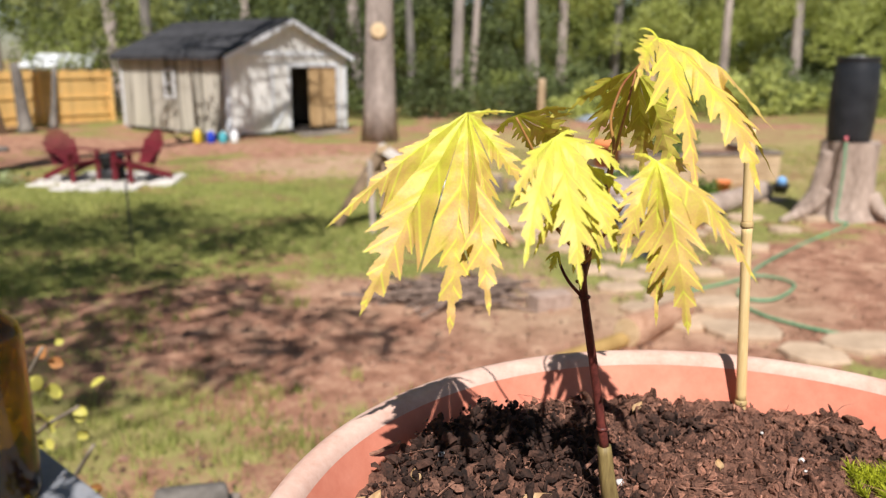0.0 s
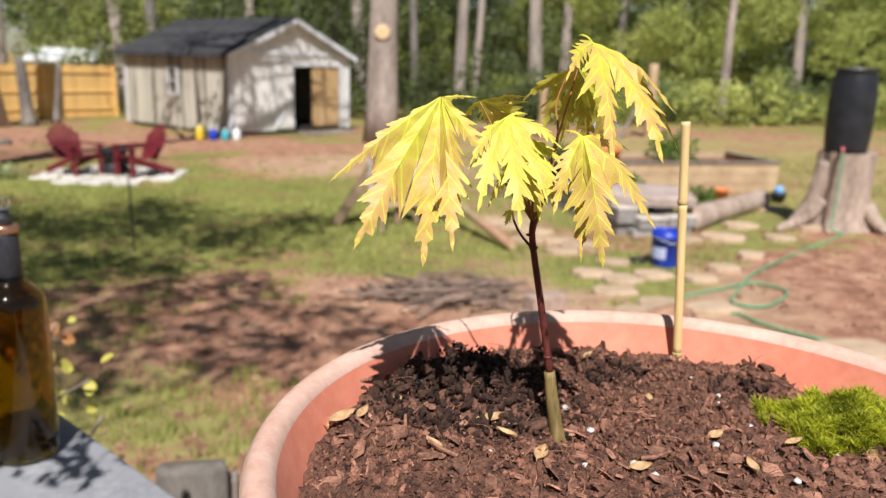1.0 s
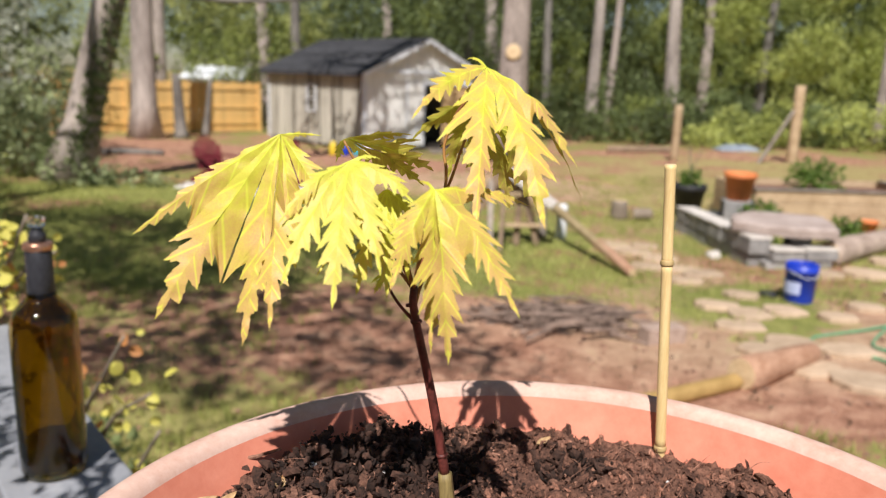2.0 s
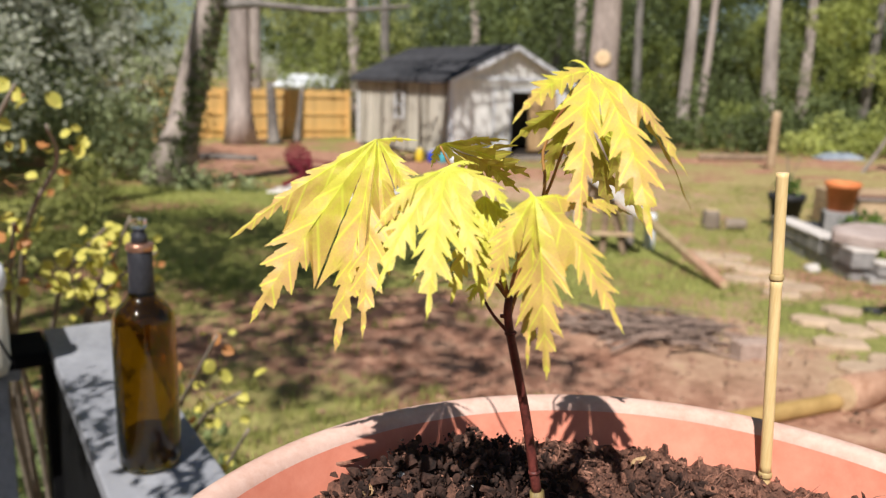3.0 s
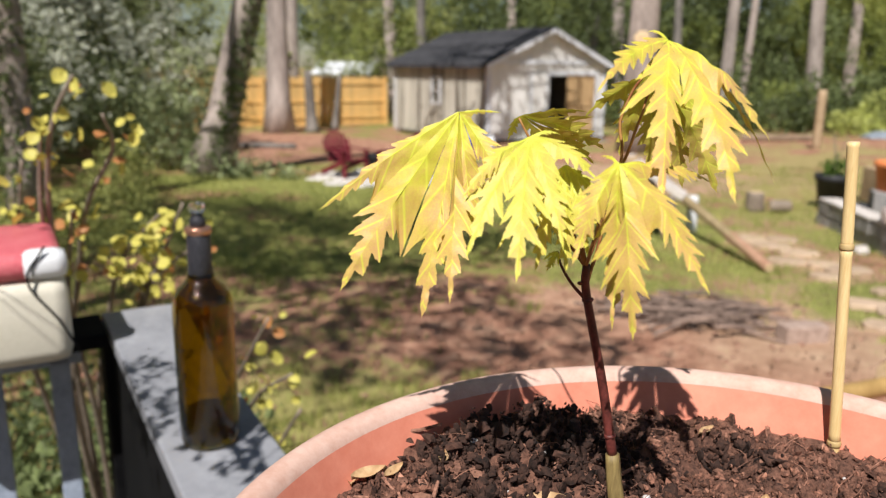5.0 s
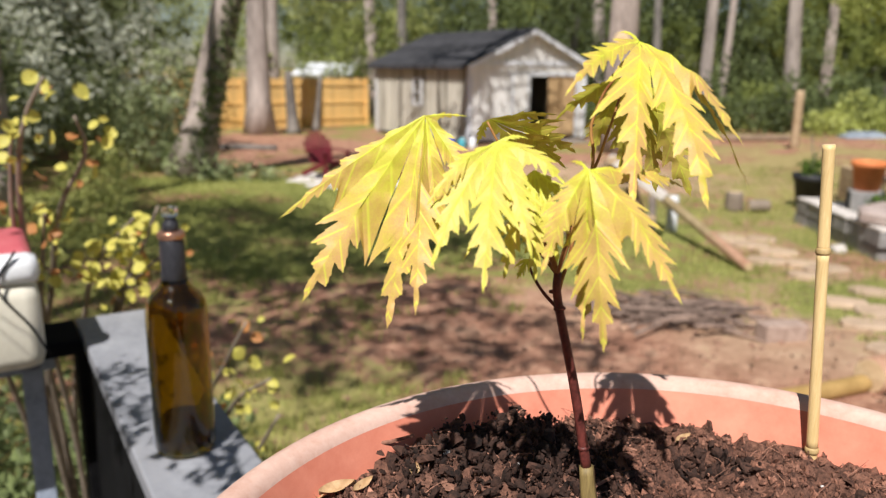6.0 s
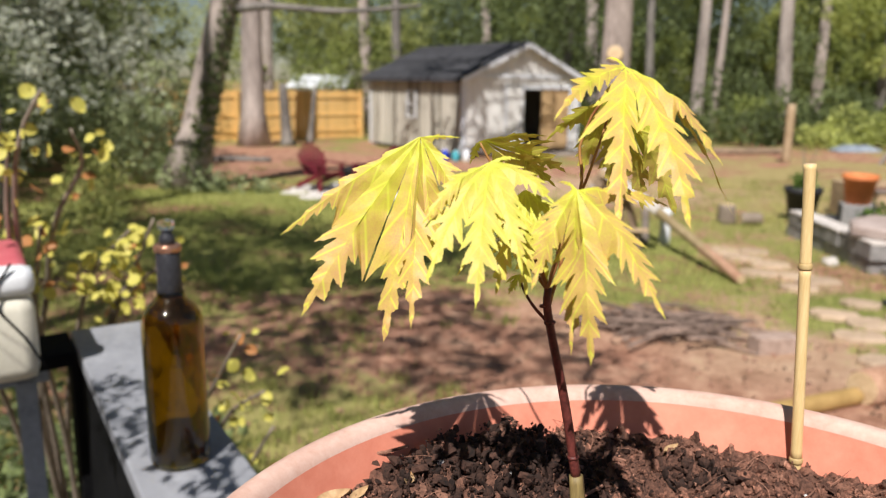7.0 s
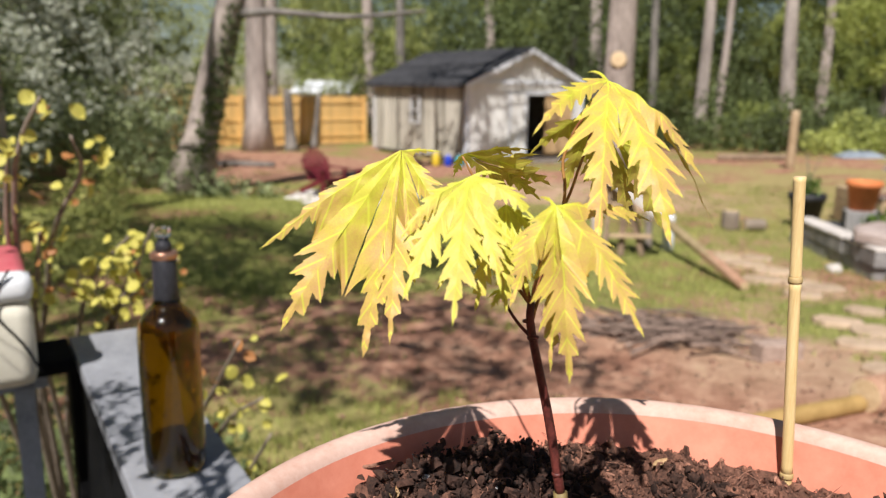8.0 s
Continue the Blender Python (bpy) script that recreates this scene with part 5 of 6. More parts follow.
for k in range(22):
    x0, y0 = brng.uniform(-9.5, -3.6), brng.uniform(22.0, 25.0)
    a = Vector(above(x0, y0, brng.uniform(7.5, 10.0))) - lean_tree.location
    b = a + Vector((brng.uniform(-1.6, 1.6), brng.uniform(-0.5, 0.8), brng.uniform(1.0, 2.6)))
    if x0 < -6.6:
        continue
    hub = Vector((2.9, 0.5, 9.0)).lerp(b, 0.15)
    part("limb", tube(smooth_path([hub, b, a, a - Vector((0.5, 0, 0.9))], 5), [(0.038 + 0.028 * (k % 3 == 0)) * (1 - 0.045 * j) for j in range(16)], 6, 0.2), M_TRUNKDK, lean_tree, smooth=True)


# ---- shed, fence, neighbour ----
def shed():
    W, D, EAVE, APEX = 5.02, 6.26, 2.30, 3.29
    s = thing("shed", "old pale wooden shed with dark shingles and an open door", "shed", (-6.29, 22.0, -0.36), 51)
    s.scale = (0.89, 0.92, 1.0)
    rng = random.Random(7)

    def board(x0, x1, y, z0, z1a, z1b, mat, parent=s, name="board", side=False, t=0.03):
        v = []
        for a, z1 in ((x0, z1a), (x1, z1b)):
            for z in (z0, z1):
                v += [(a, y, z), (a, y + t, z)]
        v = [(p[1], p[0], p[2]) for p in v] if side else v
        f = [(0, 4, 6, 2), (1, 3, 7, 5), (0, 2, 3, 1), (4, 5, 7, 6), (2, 6, 7, 3), (0, 1, 5, 4)]
        part(name, (v, f), mat, parent)

    def gable(x):
        return EAVE + (APEX - EAVE) * (1 - abs(x - W / 2) / (W / 2))

    n = 17
    for i in range(n):                                      # front boards; the doorway stays open
        x0, x1 = W * i / n + 0.004, W * (i + 1) / n - 0.004
        low = 1.98 if 2.45 < (x0 + x1) / 2 < 4.60 else 0.06 + rng.uniform(0, 0.02)
        board(x0, x1, -0.03 - 0.004 * rng.random(), low, gable(x0), gable(x1), M_SHEDFRONT)
        board(x1 - 0.02, x1 + 0.028, -0.052, low, gable(x1 - 0.02) - 0.02, gable(min(W, x1 + 0.028)) - 0.02, M_SHEDFRONT, name="batten", t=0.02)
    n = 21
    for i in range(n):                                      # side boards
        y0, y1 = D * i / n + 0.004, D * (i + 1) / n - 0.004
        if 2.85 < (y0 + y1) / 2 < 3.45:
            board(y0, y1, 0.0, 0.04, 1.05, 1.05, M_SIDING, side=True)
            board(y0, y1, 0.0, 1.80, EAVE, EAVE, M_SIDING, side=True)
        else:
            board(y0, y1, -0.004 * rng.random(), 0.04, EAVE, EAVE, M_SIDING, side=True)
        board(y1 - 0.03, y1 + 0.035, -0.055, 0.04, EAVE - 0.02, EAVE - 0.02, M_SIDING, side=True, name="batten", t=0.052)
    # back wall, floor and ceiling coloured near-black as indoor shade
    part("back_wall", box(W / 2, D - 0.02, EAVE / 2, W - 0.1, 0.04, EAVE, 0.0), M_INSIDE_SHADE, s)
    part("far_wall", box(W - 0.02, D / 2, EAVE / 2, 0.04, D - 0.12, EAVE, 0.0), M_SIDING, s)
    part("floor", box(W / 2, D / 2, 0.04, W - 0.14, D - 0.14, 0.08, 0.0), M_INSIDE_SHADE, s)
    part("ceiling", box(W / 2, D / 2, EAVE - 0.05, W - 0.14, D - 0.14, 0.03, 0.0), M_INSIDE_SHADE, s)
    for x in (0.02, W - 0.02):                              # corner trim
        part("corner_trim", box(x, -0.055, EAVE / 2, 0.12, 0.03, EAVE - 0.05, 0.004), M_TRIM, s)
    part("corner_trim", box(-0.035, 0.04, EAVE / 2, 0.03, 0.12, EAVE - 0.05, 0.004), M_TRIM, s)
    part("corner_trim", box(-0.035, D - 0.06, EAVE / 2, 0.03, 0.12, EAVE - 0.05, 0.004), M_TRIM, s)
    part("gable_trim", box(W / 2, -0.06, EAVE + 0.02, W, 0.03, 0.13, 0.004), M_TRIM, s)
    door = part("door", box(3.94, -0.01, 1.04, 1.24, 0.04, 1.84, 0.004), M_PLY, s, "bare plywood door leaf")
    part("door_batten", box(3.94, -0.045, 1.05, 1.20, 0.022, 0.10, 0.003), M_PLY, door)
    left = part("door", box(2.05, -0.085, 1.05, 0.74, 0.035, 1.86, 0.004), M_SHEDFRONT, s, "white painted door leaf with a brace")
    for x in (1.70, 2.40):
        part("door_stile", box(x, -0.113, 1.05, 0.09, 0.02, 1.86, 0.003), M_TRIM, left)
    brace = tube([(1.73, -0.113, 0.2), (2.37, -0.113, 0.95)], 0.04, 4)
    part("door_brace", brace, M_TRIM, left)
    part("door_frame", box(3.52, -0.06, 2.00, 2.24, 0.03, 0.10, 0.003), M_TRIM, s)
    part("door_frame", box(2.45, -0.06, 1.03, 0.08, 0.03, 1.90, 0.003), M_TRIM, s)
    part("door_frame", box(4.62, -0.06, 1.03, 0.10, 0.03, 1.90, 0.003), M_TRIM, s)
    w = part("window", box(0.02, 3.15, 1.42, 0.02, 0.52, 0.70, 0.0), M_INSIDE_SHADE, s, "small dark window in a white frame")
    for y in (2.87, 3.43):
        part("window_frame", box(-0.04, y, 1.42, 0.03, 0.08, 0.86, 0.003), M_TRIM, w)
    for z in (1.02, 1.42, 1.83):
        part("window_frame", box(-0.038, 3.15, z, 0.03, 0.56, 0.07, 0.003), M_TRIM, w)
    run = math.hypot(W / 2 + 0.25, (APEX - EAVE) * (W / 2 + 0.25) / (W / 2))
    slope = math.atan2(APEX - EAVE, W / 2)
    rows = 14
    for sgn in (-1, 1):
        deckm = Matrix.Translation((W / 2, 0, APEX + 0.03)) @ Matrix.Rotation(sgn * slope, 4, "Y")
        roof = part("roof", moved(box(sgn * run / 2, D / 2, 0.0, run, D + 0.5, 0.05, 0.004), deckm), M_SHINGLE, s)
        for r in range(rows):
            c = sgn * (run * (r + 0.5) / rows)
            part("shingle_course", moved(box(c, D / 2, 0.04, run / rows + 0.03, D + 0.52, 0.018, 0.003), deckm @ Matrix.Translation((c, 0, 0)) @ Matrix.Rotation(sgn * 0.04, 4, "Y") @ Matrix.Translation((-c, 0, 0))), M_SHINGLE, roof)
        part("rake_board", moved(box(sgn * run / 2, -0.26, -0.06, run, 0.03, 0.14, 0.003), deckm), M_TRIM, s)
    part("eave_board", box(-0.27, D / 2, EAVE - 0.10, 0.03, D + 0.4, 0.13, 0.003), M_SHINGLE, s)
    blk = mesh("foundation_block", box(0, 0, -0.06, 0.4, 0.2, 0.26, 0.01), M_STONE)
    for x, y in ((0.2, 0.12), (2.4, 0.12), (W - 0.2, 0.12), (0.2, 3.0), (0.2, D - 0.2), (W - 0.2, D - 0.2)):
        o = part("foundation_block", blk, None, s)
        o.location = (x, y, 0)
    part("door_step", box(3.5, -0.45, -0.02, 2.0, 0.6, 0.06, 0.006), M_OLDWOOD, s, "grey wooden step")
    part("door_step", box(3.3, -0.95, -0.05, 2.3, 0.3, 0.08, 0.006), M_OLDWOOD, s, "grey wooden step")


shed()


def fence():
    a, b = Vector((-12.3, 28.4, 0)), Vector((-23.0, 16.2, 0))
    d = b - a
    f = thing("wooden_fence", "new tan pine board fence with horizontal rails", "fence", (a.x, a.y, ground_z(a.x, a.y)), math.degrees(math.atan2(d.y, d.x)))
    n = int(d.length / 0.20)
    bd = [mesh("fence_board", box(0, 0, 0.93 + 0.01 * k, 0.192, 0.02, 1.78 + 0.02 * k, 0.003), M_FENCE) for k in range(3)]
    for i in range(n):
        o = part("fence_board", bd[(i * 7) % 3], None, f)
        o.location = (0.1 + i * 0.20, 0, 0)
    for z in (0.35, 0.95, 1.6):
        part("rail", box(d.length / 2, 0.032, z, d.length, 0.04, 0.09, 0.003), M_FENCE, f)
    post = mesh("fence_post", box(0, 0, 0.92, 0.10, 0.10, 1.90, 0.004), M_FENCE)
    for i in range(7):
        o = part("fence_post", post, None, f)
        o.location = (0.1 + i * 2.44, 0.102, 0)


fence()


def neighbour_house():
    h = thing("neighbour_house", "low white building beyond the fence", "house", on_ground(-16.6, 33.6), 12)
    part("wall", box(0, 0, 1.1, 2.4, 2.4, 2.2, 0.02), M_TRIM, h)
    for sgn in (-1, 1):
        part("roof", moved(box(0, sgn * 0.68, 0, 2.8, 1.5, 0.08, 0.01), Matrix.Translation((0, 0, 2.45)) @ Matrix.Rotation(-sgn * 0.36, 4, "X")), M_TRIM, h, "pale roof")
    win = part("window", box(-0.5, -1.21, 1.3, 0.9, 0.03, 0.8, 0.005), M_INSIDE_SHADE, h)
    part("frame", box(-0.5, -1.23, 1.75, 1.0, 0.03, 0.08, 0.004), M_TRIM, win)


neighbour_house()


def snag(at, h, r, label, seed):
    s = thing("tree_snag", label, "snag", on_ground(*at, -0.03))
    pts = [Vector((0.12 * q * h * (1 if seed % 2 else -0.6), 0, q * h)) for q in (0, 0.1, 0.3, 0.6, 0.85, 1)]
    part("trunk", tube(pts, [r * 1.5, r * 1.1, r * 0.9, r * 0.75, r * 0.7, r * 0.5], 12, 0.25), M_TRUNKDK, s, smooth=True)


snag((-12.9, 23.5), 2.1, 0.20, "dark broken tree snag before the fence", 2)
snag((-13.0, 25.3), 2.0, 0.12, "thin dark dead trunk before the fence", 3)


# ---- fire pit with chairs ----
def adirondack_chair(at, rz):
    """A slatted garden chair with a fan back and wide arms; it faces local minus y."""
    c = thing("garden_chair", "dark red slatted adirondack chair beside the fire bowl", "chair", at, rz, "chairs at the fire bowl")
    for i in range(7):                                      # fan back
        k = i - 3
        top = 0.97 - 0.022 * k * k
        m = Matrix.Translation((k * 0.085, 0.20, 0.30)) @ Matrix.Rotation(radians(-26), 4, "X") @ Matrix.Rotation(radians(2.6 * k), 4, "Y")
        part("back_slat", moved(box(0, 0, (top - 0.25) / 2, 0.078, 0.02, top - 0.25, 0.006), m), M_REDCHAIR, c)
    for i in range(6):
        y = -0.34 + i * 0.105
        part("seat_slat", moved(box(0, 0, 0, 0.54, 0.09, 0.022, 0.005), Matrix.Translation((0, y, 0.385 - 0.13 * (i / 5))) @ Matrix.Rotation(radians(-14), 4, "X")), M_REDCHAIR, c)
    for sx in (-1, 1):
        part("front_leg", box(sx * 0.30, -0.34, 0.28, 0.035, 0.11, 0.56, 0.005), M_REDCHAIR, c)
        part("back_leg", moved(box(0, 0, 0, 0.035, 1.02, 0.11, 0.005), Matrix.Translation((sx * 0.27, 0.12, 0.215)) @ Matrix.Rotation(radians(-19), 4, "X")), M_REDCHAIR, c)
        part("arm", box(sx * 0.33, -0.06, 0.575, 0.14, 0.76, 0.024, 0.008), M_REDCHAIR, c)
    part("back_brace", box(0, 0.34, 0.56, 0.68, 0.05, 0.05, 0.005), M_REDCHAIR, c)
    c.scale = (0.84, 0.84, 0.90)


adirondack_chair(on_ground(-6.48, 13.25, 0.05), 62)
adirondack_chair(on_ground(-5.40, 13.3, 0.05), -38)


def fire_bowl():
    b = thing("fire_bowl", "black steel fire bowl on a stone pad", "fire bowl", on_ground(-5.95, 13.5, 0.05))
    part("bowl", lathe([(0.0, 0.18), (0.16, 0.19), (0.26, 0.28), (0.32, 0.42), (0.345, 0.425), (0.345, 0.44), (0.31, 0.44), (0.25, 0.31), (0.15, 0.22), (0.0, 0.21)], 40), M_BOWL, b, smooth=True)
    part("ring", lathe([(0.27, 0.0), (0.30, 0.0), (0.285, 0.2), (0.255, 0.2), (0.27, 0.0)], 40), M_BOWL, b, smooth=True)
    b.scale = (0.76, 0.76, 0.95)


fire_bowl()


def stone_piece(rng, sx, sy, t):
    """A flat stone with an uneven outline and rounded rim."""
    n = 9
    out = []
    for i in range(n):
        a = 2 * math.pi * i / n
        k = 1 / max(abs(math.cos(a)), abs(math.sin(a))) ** 0.65
        r = k * rng.uniform(0.88, 1.06) * 0.5
        out.append((r * math.cos(a) * sx, r * math.sin(a) * sy))
    v = [(x, y, -0.03) for x, y in out] + [(x, y, t * 0.7) for x, y in out] + [(x * 0.93, y * 0.93, t) for x, y in out]
    f = [tuple(range(2 * n, 3 * n))]
    for l in (0, 1):
        f += [(l * n + i, l * n + (i + 1) % n, (l + 1) * n + (i + 1) % n, (l + 1) * n + i) for i in range(n)]
    return v, f


def stone_pad():
    rng = random.Random(4)
    p = thing("stone_pad", "pad of pale paving stones under the fire bowl", "paving", on_ground(-5.95, 13.4), 8, kind="structure")
    kinds = [mesh("paver", stone_piece(rng, 0.47, 0.42, 0.045), M_PAD) for _ in range(6)]
    for i in range(-3, 4):
        for j in range(-4, 5):
            if (i / 2.4) ** 2 + (j / 2.3) ** 2 < 1.05:
                o = part("paver", kinds[rng.randrange(6)], None, p)
                o.location = (i * 0.48 + rng.uniform(-0.02, 0.02), j * 0.43 + rng.uniform(-0.02, 0.02), 0.012 * rng.random() - 0.004 * j * 0.5)
                o.rotation_euler = (0, 0, rng.choice((0, math.pi)))


stone_pad()


def rod(at, h):
    r = new("garden_stake", mesh("garden_stake", tube([(0, 0, 0), (-0.02, 0.02, h * 0.5), (-0.03, 0.03, h)], 0.011, 8), M_BOWL, True))
    r.location = on_ground(*at, -0.03)
    tagged(r, "thin dark metal stake standing in the lawn", "stake")


rod((-3.32, 7.96), 1.05)


def jug(at, mat, h, label):
    j = thing("jug", label, "jug", on_ground(*at), 0, "jugs by the shed")
    part("jug_body", lathe([(0.0, 0.0), (0.10, 0.0), (0.11, 0.02), (0.11, h * 0.62), (0.07, h * 0.84), (0.035, h * 0.9), (0.035, h * 0.97)], 20), mat, j, smooth=True)
    part("jug_cap", lathe([(0.04, h * 0.95), (0.04, h), (0.0, h)], 16), M_WHITE, j, smooth=True)


M_YELLOW = surface("yellow_plastic", (0.62, 0.44, 0.02), (0.78, 0.58, 0.06), 10, 100, rough=0.4, bump=0.0)
M_TEAL = surface("teal_plastic", (0.05, 0.30, 0.36), (0.10, 0.44, 0.50), 10, 100, rough=0.4, bump=0.0)
jug((-6.75, 20.6), M_YELLOW, 0.42, "yellow plastic jug beside the shed wall")
jug((-6.42, 20.7), M_BLUE, 0.34, "blue plastic jug beside the shed wall")
jug((-6.10, 20.7), M_TEAL, 0.32, "teal plastic jug beside the shed wall")
jug((-5.85, 20.9), M_WHITE, 0.34, "white plastic jug beside the shed wall")


# ---- timber heap, brush, logs ----
def a_frame():
    """A trestle: splayed legs, a gusset, cross bars and a plank sloping down one side."""
    a = thing("timber_trestle", "brown wooden trestle with a pale sloping top plank on the lawn", "trestle", on_ground(-0.95, 9.9))

    def plank(name, p, q, w, t, mat, label=""):
        p, q = Vector(p), Vector(q)
        m = Matrix.Translation((p + q) / 2) @ (q - p).to_track_quat("Z", "Y").to_matrix().to_4x4()
        part(name, moved(box(0, 0, 0, w, t, (q - p).length, 0.006), m), mat, a, label)

    for y in (-0.16, 0.10):
        plank("leg", (-0.50, y, 0.0), (0.06, y * 0.4, 0.93), 0.10, 0.12, M_BROWNBOARD)
        plank("leg", (0.56, y + 0.2, 0.0), (0.30, y * 0.4 + 0.1, 0.80), 0.08, 0.06, M_BROWNBOARD)
    plank("leg", (0.03, -0.62, 0.0), (-0.06, -0.10, 0.84), 0.065, 0.05, M_OLDWOOD)
    plank("leg", (0.15, -0.60, 0.0), (0.12, -0.10, 0.80), 0.05, 0.05, M_BROWNBOARD)
    plank("post", (0.29, 0.02, 0.0), (0.31, 0.02, 0.84), 0.08, 0.08, M_BROWNBOARD)
    plank("top_plank", (0.06, -0.02, 1.01), (0.76, -0.10, 0.56), 0.26, 0.075, M_PALESTONE, "pale worn sloping top plank")
    plank("top_block", (0.04, -0.09, 0.97), (0.18, -0.09, 0.99), 0.14, 0.09, M_TANWOOD)
    plank("gusset", (0.10, 0.04, 0.62), (0.10, 0.04, 0.92), 0.34, 0.02, M_TANWOOD, "plywood gusset")
    plank("cross_bar", (-0.12, -0.12, 0.66), (0.34, -0.10, 0.68), 0.07, 0.04, M_TANWOOD)
    plank("cross_bar", (0.06, -0.08, 0.26), (0.66, 0.0, 0.28), 0.09, 0.04, M_TANWOOD)


a_frame()


def pole(name, label, a, b, r0, r1, mat, category, wob=0.12, seg=10):
    a, b = Vector(a), Vector(b)
    t = thing(name, label, category, a)
    v = b - a
    pts = [v * q for q in (0, 0.02, 0.25, 0.5, 0.75, 0.98, 1)]
    part("pole", tube(pts, [r0 * 0.9, r0] + [r0 + (r1 - r0) * q for q in (0.25, 0.5, 0.75)] + [r1, r1 * 0.9], seg, wob), mat, t, smooth=True)
    part("cut_end", tube([v * -0.002, v * 0.001], [r0 * 0.86, r0 * 0.88], seg), M_CUTWOOD, t)
    return t


long_pole = pole("long_pole", "long weathered pole leaning down to the lawn", on_ground(0.74, 8.45, 0.05), on_ground(-0.62, 11.2, 0.62), 0.050, 0.060, M_OLDBAMBOO, "pole")
v = Vector(on_ground(-0.62, 11.2, 0.62)) - long_pole.location
part("barked_end", tube([v * 0.0, v * 0.01, v * 0.15, v * 0.29, v * 0.30], [0.045, 0.054, 0.056, 0.057, 0.05], 12, 0.2), M_REDWOOD, long_pole, "reddish barked end", True)
part("bare_tip", tube([v * 0.80, v * 0.81, v * 0.9, v * 1.0], [0.055, 0.066, 0.067, 0.062], 12, 0.1), M_PALESTONE, long_pole, "pale bare tip", True)
pole("short_post", "short white post standing in the lawn", on_ground(-0.11, 10.5, 0), on_ground(-0.11, 10.5, 0.48), 0.075, 0.07, M_WHITE, "post", 0.02)
pole("trestle_leg", "short weathered prop under the long pole", on_ground(-0.35, 10.5, 0), on_ground(-0.38, 10.55, 0.46), 0.05, 0.05, M_OLDWOOD, "prop")
pole("bamboo_log", "olive brown peeled pole lying on the soil", on_ground(0.50, 4.70, 0.055), on_ground(1.27, 5.32, 0.055), 0.062, 0.060, M_PEELED, "log")
pole("red_log", "reddish log section lying on the soil", on_ground(1.29, 5.33, 0.105), on_ground(1.90, 5.95, 0.08), 0.122, 0.09, M_REDWOOD, "log", 0.25, 14)
block = thing("concrete_block", "small pinkish concrete block lying beside the brush pile", "block", on_ground(0.86, 6.26, 0.0), 27)
part("block_body", box(0, 0, 0.062, 0.34, 0.17, 0.15, 0.014), M_CONCBLOCK, block)
pole("border_log", "pale weathered log edging the garden bed", on_ground(3.0, 9.55, 0.14), on_ground(4.6, 11.3, 0.14), 0.16, 0.14, M_STUMP, "log", 0.2, 12)
pole("fallen_log", "brown log lying at the far edge of the lawn", on_ground(0.8, 26.5, 0.10), on_ground(2.9, 27.0, 0.10), 0.13, 0.11, M_BROWNBOARD, "log", 0.2, 12)
pole("fallen_log", "brown log lying at the far edge of the lawn", on_ground(-12.5, 17.5, 0.06), on_ground(-10.4, 18.1, 0.06), 0.09, 0.07, M_TRUNKDK, "log", 0.2, 12)
pole("small_stump", "small pinkish cut stump on the lawn", on_ground(0.74, 12.6, 0.28), on_ground(0.74, 12.6, -0.02), 0.12, 0.15, M_DECK, "stump", 0.2, 14)
pole("short_log", "short grey log beside the stump", on_ground(0.92, 12.4, 0.09), on_ground(1.22, 12.5, 0.09), 0.10, 0.09, M_DECK, "log", 0.2, 12)
pole("wood_post", "weathered wooden post at the edge of the lawn", on_ground(2.72, 24.0, 1.62), on_ground(2.72, 24.0, -0.05), 0.12, 0.12, M_TANWOOD, "post", 0.05, 8)
pole("wood_post", "tall tan wooden post at the edge of the lawn", on_ground(6.1, 24.4, 2.2), on_ground(6.1, 24.4, -0.05), 0.15, 0.15, M_TANWOOD, "post", 0.05, 8)
pole("leaning_pole", "thin grey pole leaning against the post", on_ground(5.95, 24.2, 1.5), on_ground(5.0, 23.6, -0.05), 0.05, 0.06, M_OLDWOOD, "pole", 0.05, 8)
gate = thing("gate_post", "dark weathered flat post top beyond the railing", "post", on_ground(-0.50, 1.56, -0.05), 12)
part("post_board", box(0, 0, 0.58, 0.15, 0.05, 1.16, 0.018), M_TRUNKDK, gate, smooth=True)
part("post_board", box(0.02, 0.052, 0.55, 0.15, 0.045, 1.10, 0.012), M_OLDWOOD, gate)


def brush_pile():
    rng = random.Random(9)
    shapes = []
    for i in range(150):
        x, y = 0.05 + rng.gauss(0, 0.27), 6.65 + rng.gauss(0, 0.20)
        a, l, r = rng.gauss(0.12, 0.35), rng.uniform(0.2, 0.85), rng.uniform(0.005, 0.022)
        z = ground_z(x, y) + rng.uniform(0.0, 0.10) * math.exp(-((x - 0.1) / 0.7) ** 2)
        c, s = math.cos(a) * l / 2, math.sin(a) * l / 2
        dz = rng.gauss(0, 0.04)
        shapes.append(tube([(x - c, y - s, z - dz), (x + rng.gauss(0, 0.03), y + rng.gauss(0, 0.02), z + 0.02), (x + c, y + s, z + dz)], [r, r * 0.85, r * 0.5], 6))
    tagged(new("brush_pile", mesh("brush_pile", join(*shapes), M_STICK)), "pile of grey dead sticks and branches on the soil", "brush", kind="stuff")


M_STICK = surface("dead_stick", (0.09, 0.06, 0.046), (0.30, 0.215, 0.17), 6, 50, rough=0.9, bump=0.4, depth=0.004, island=0.45)
brush_pile()


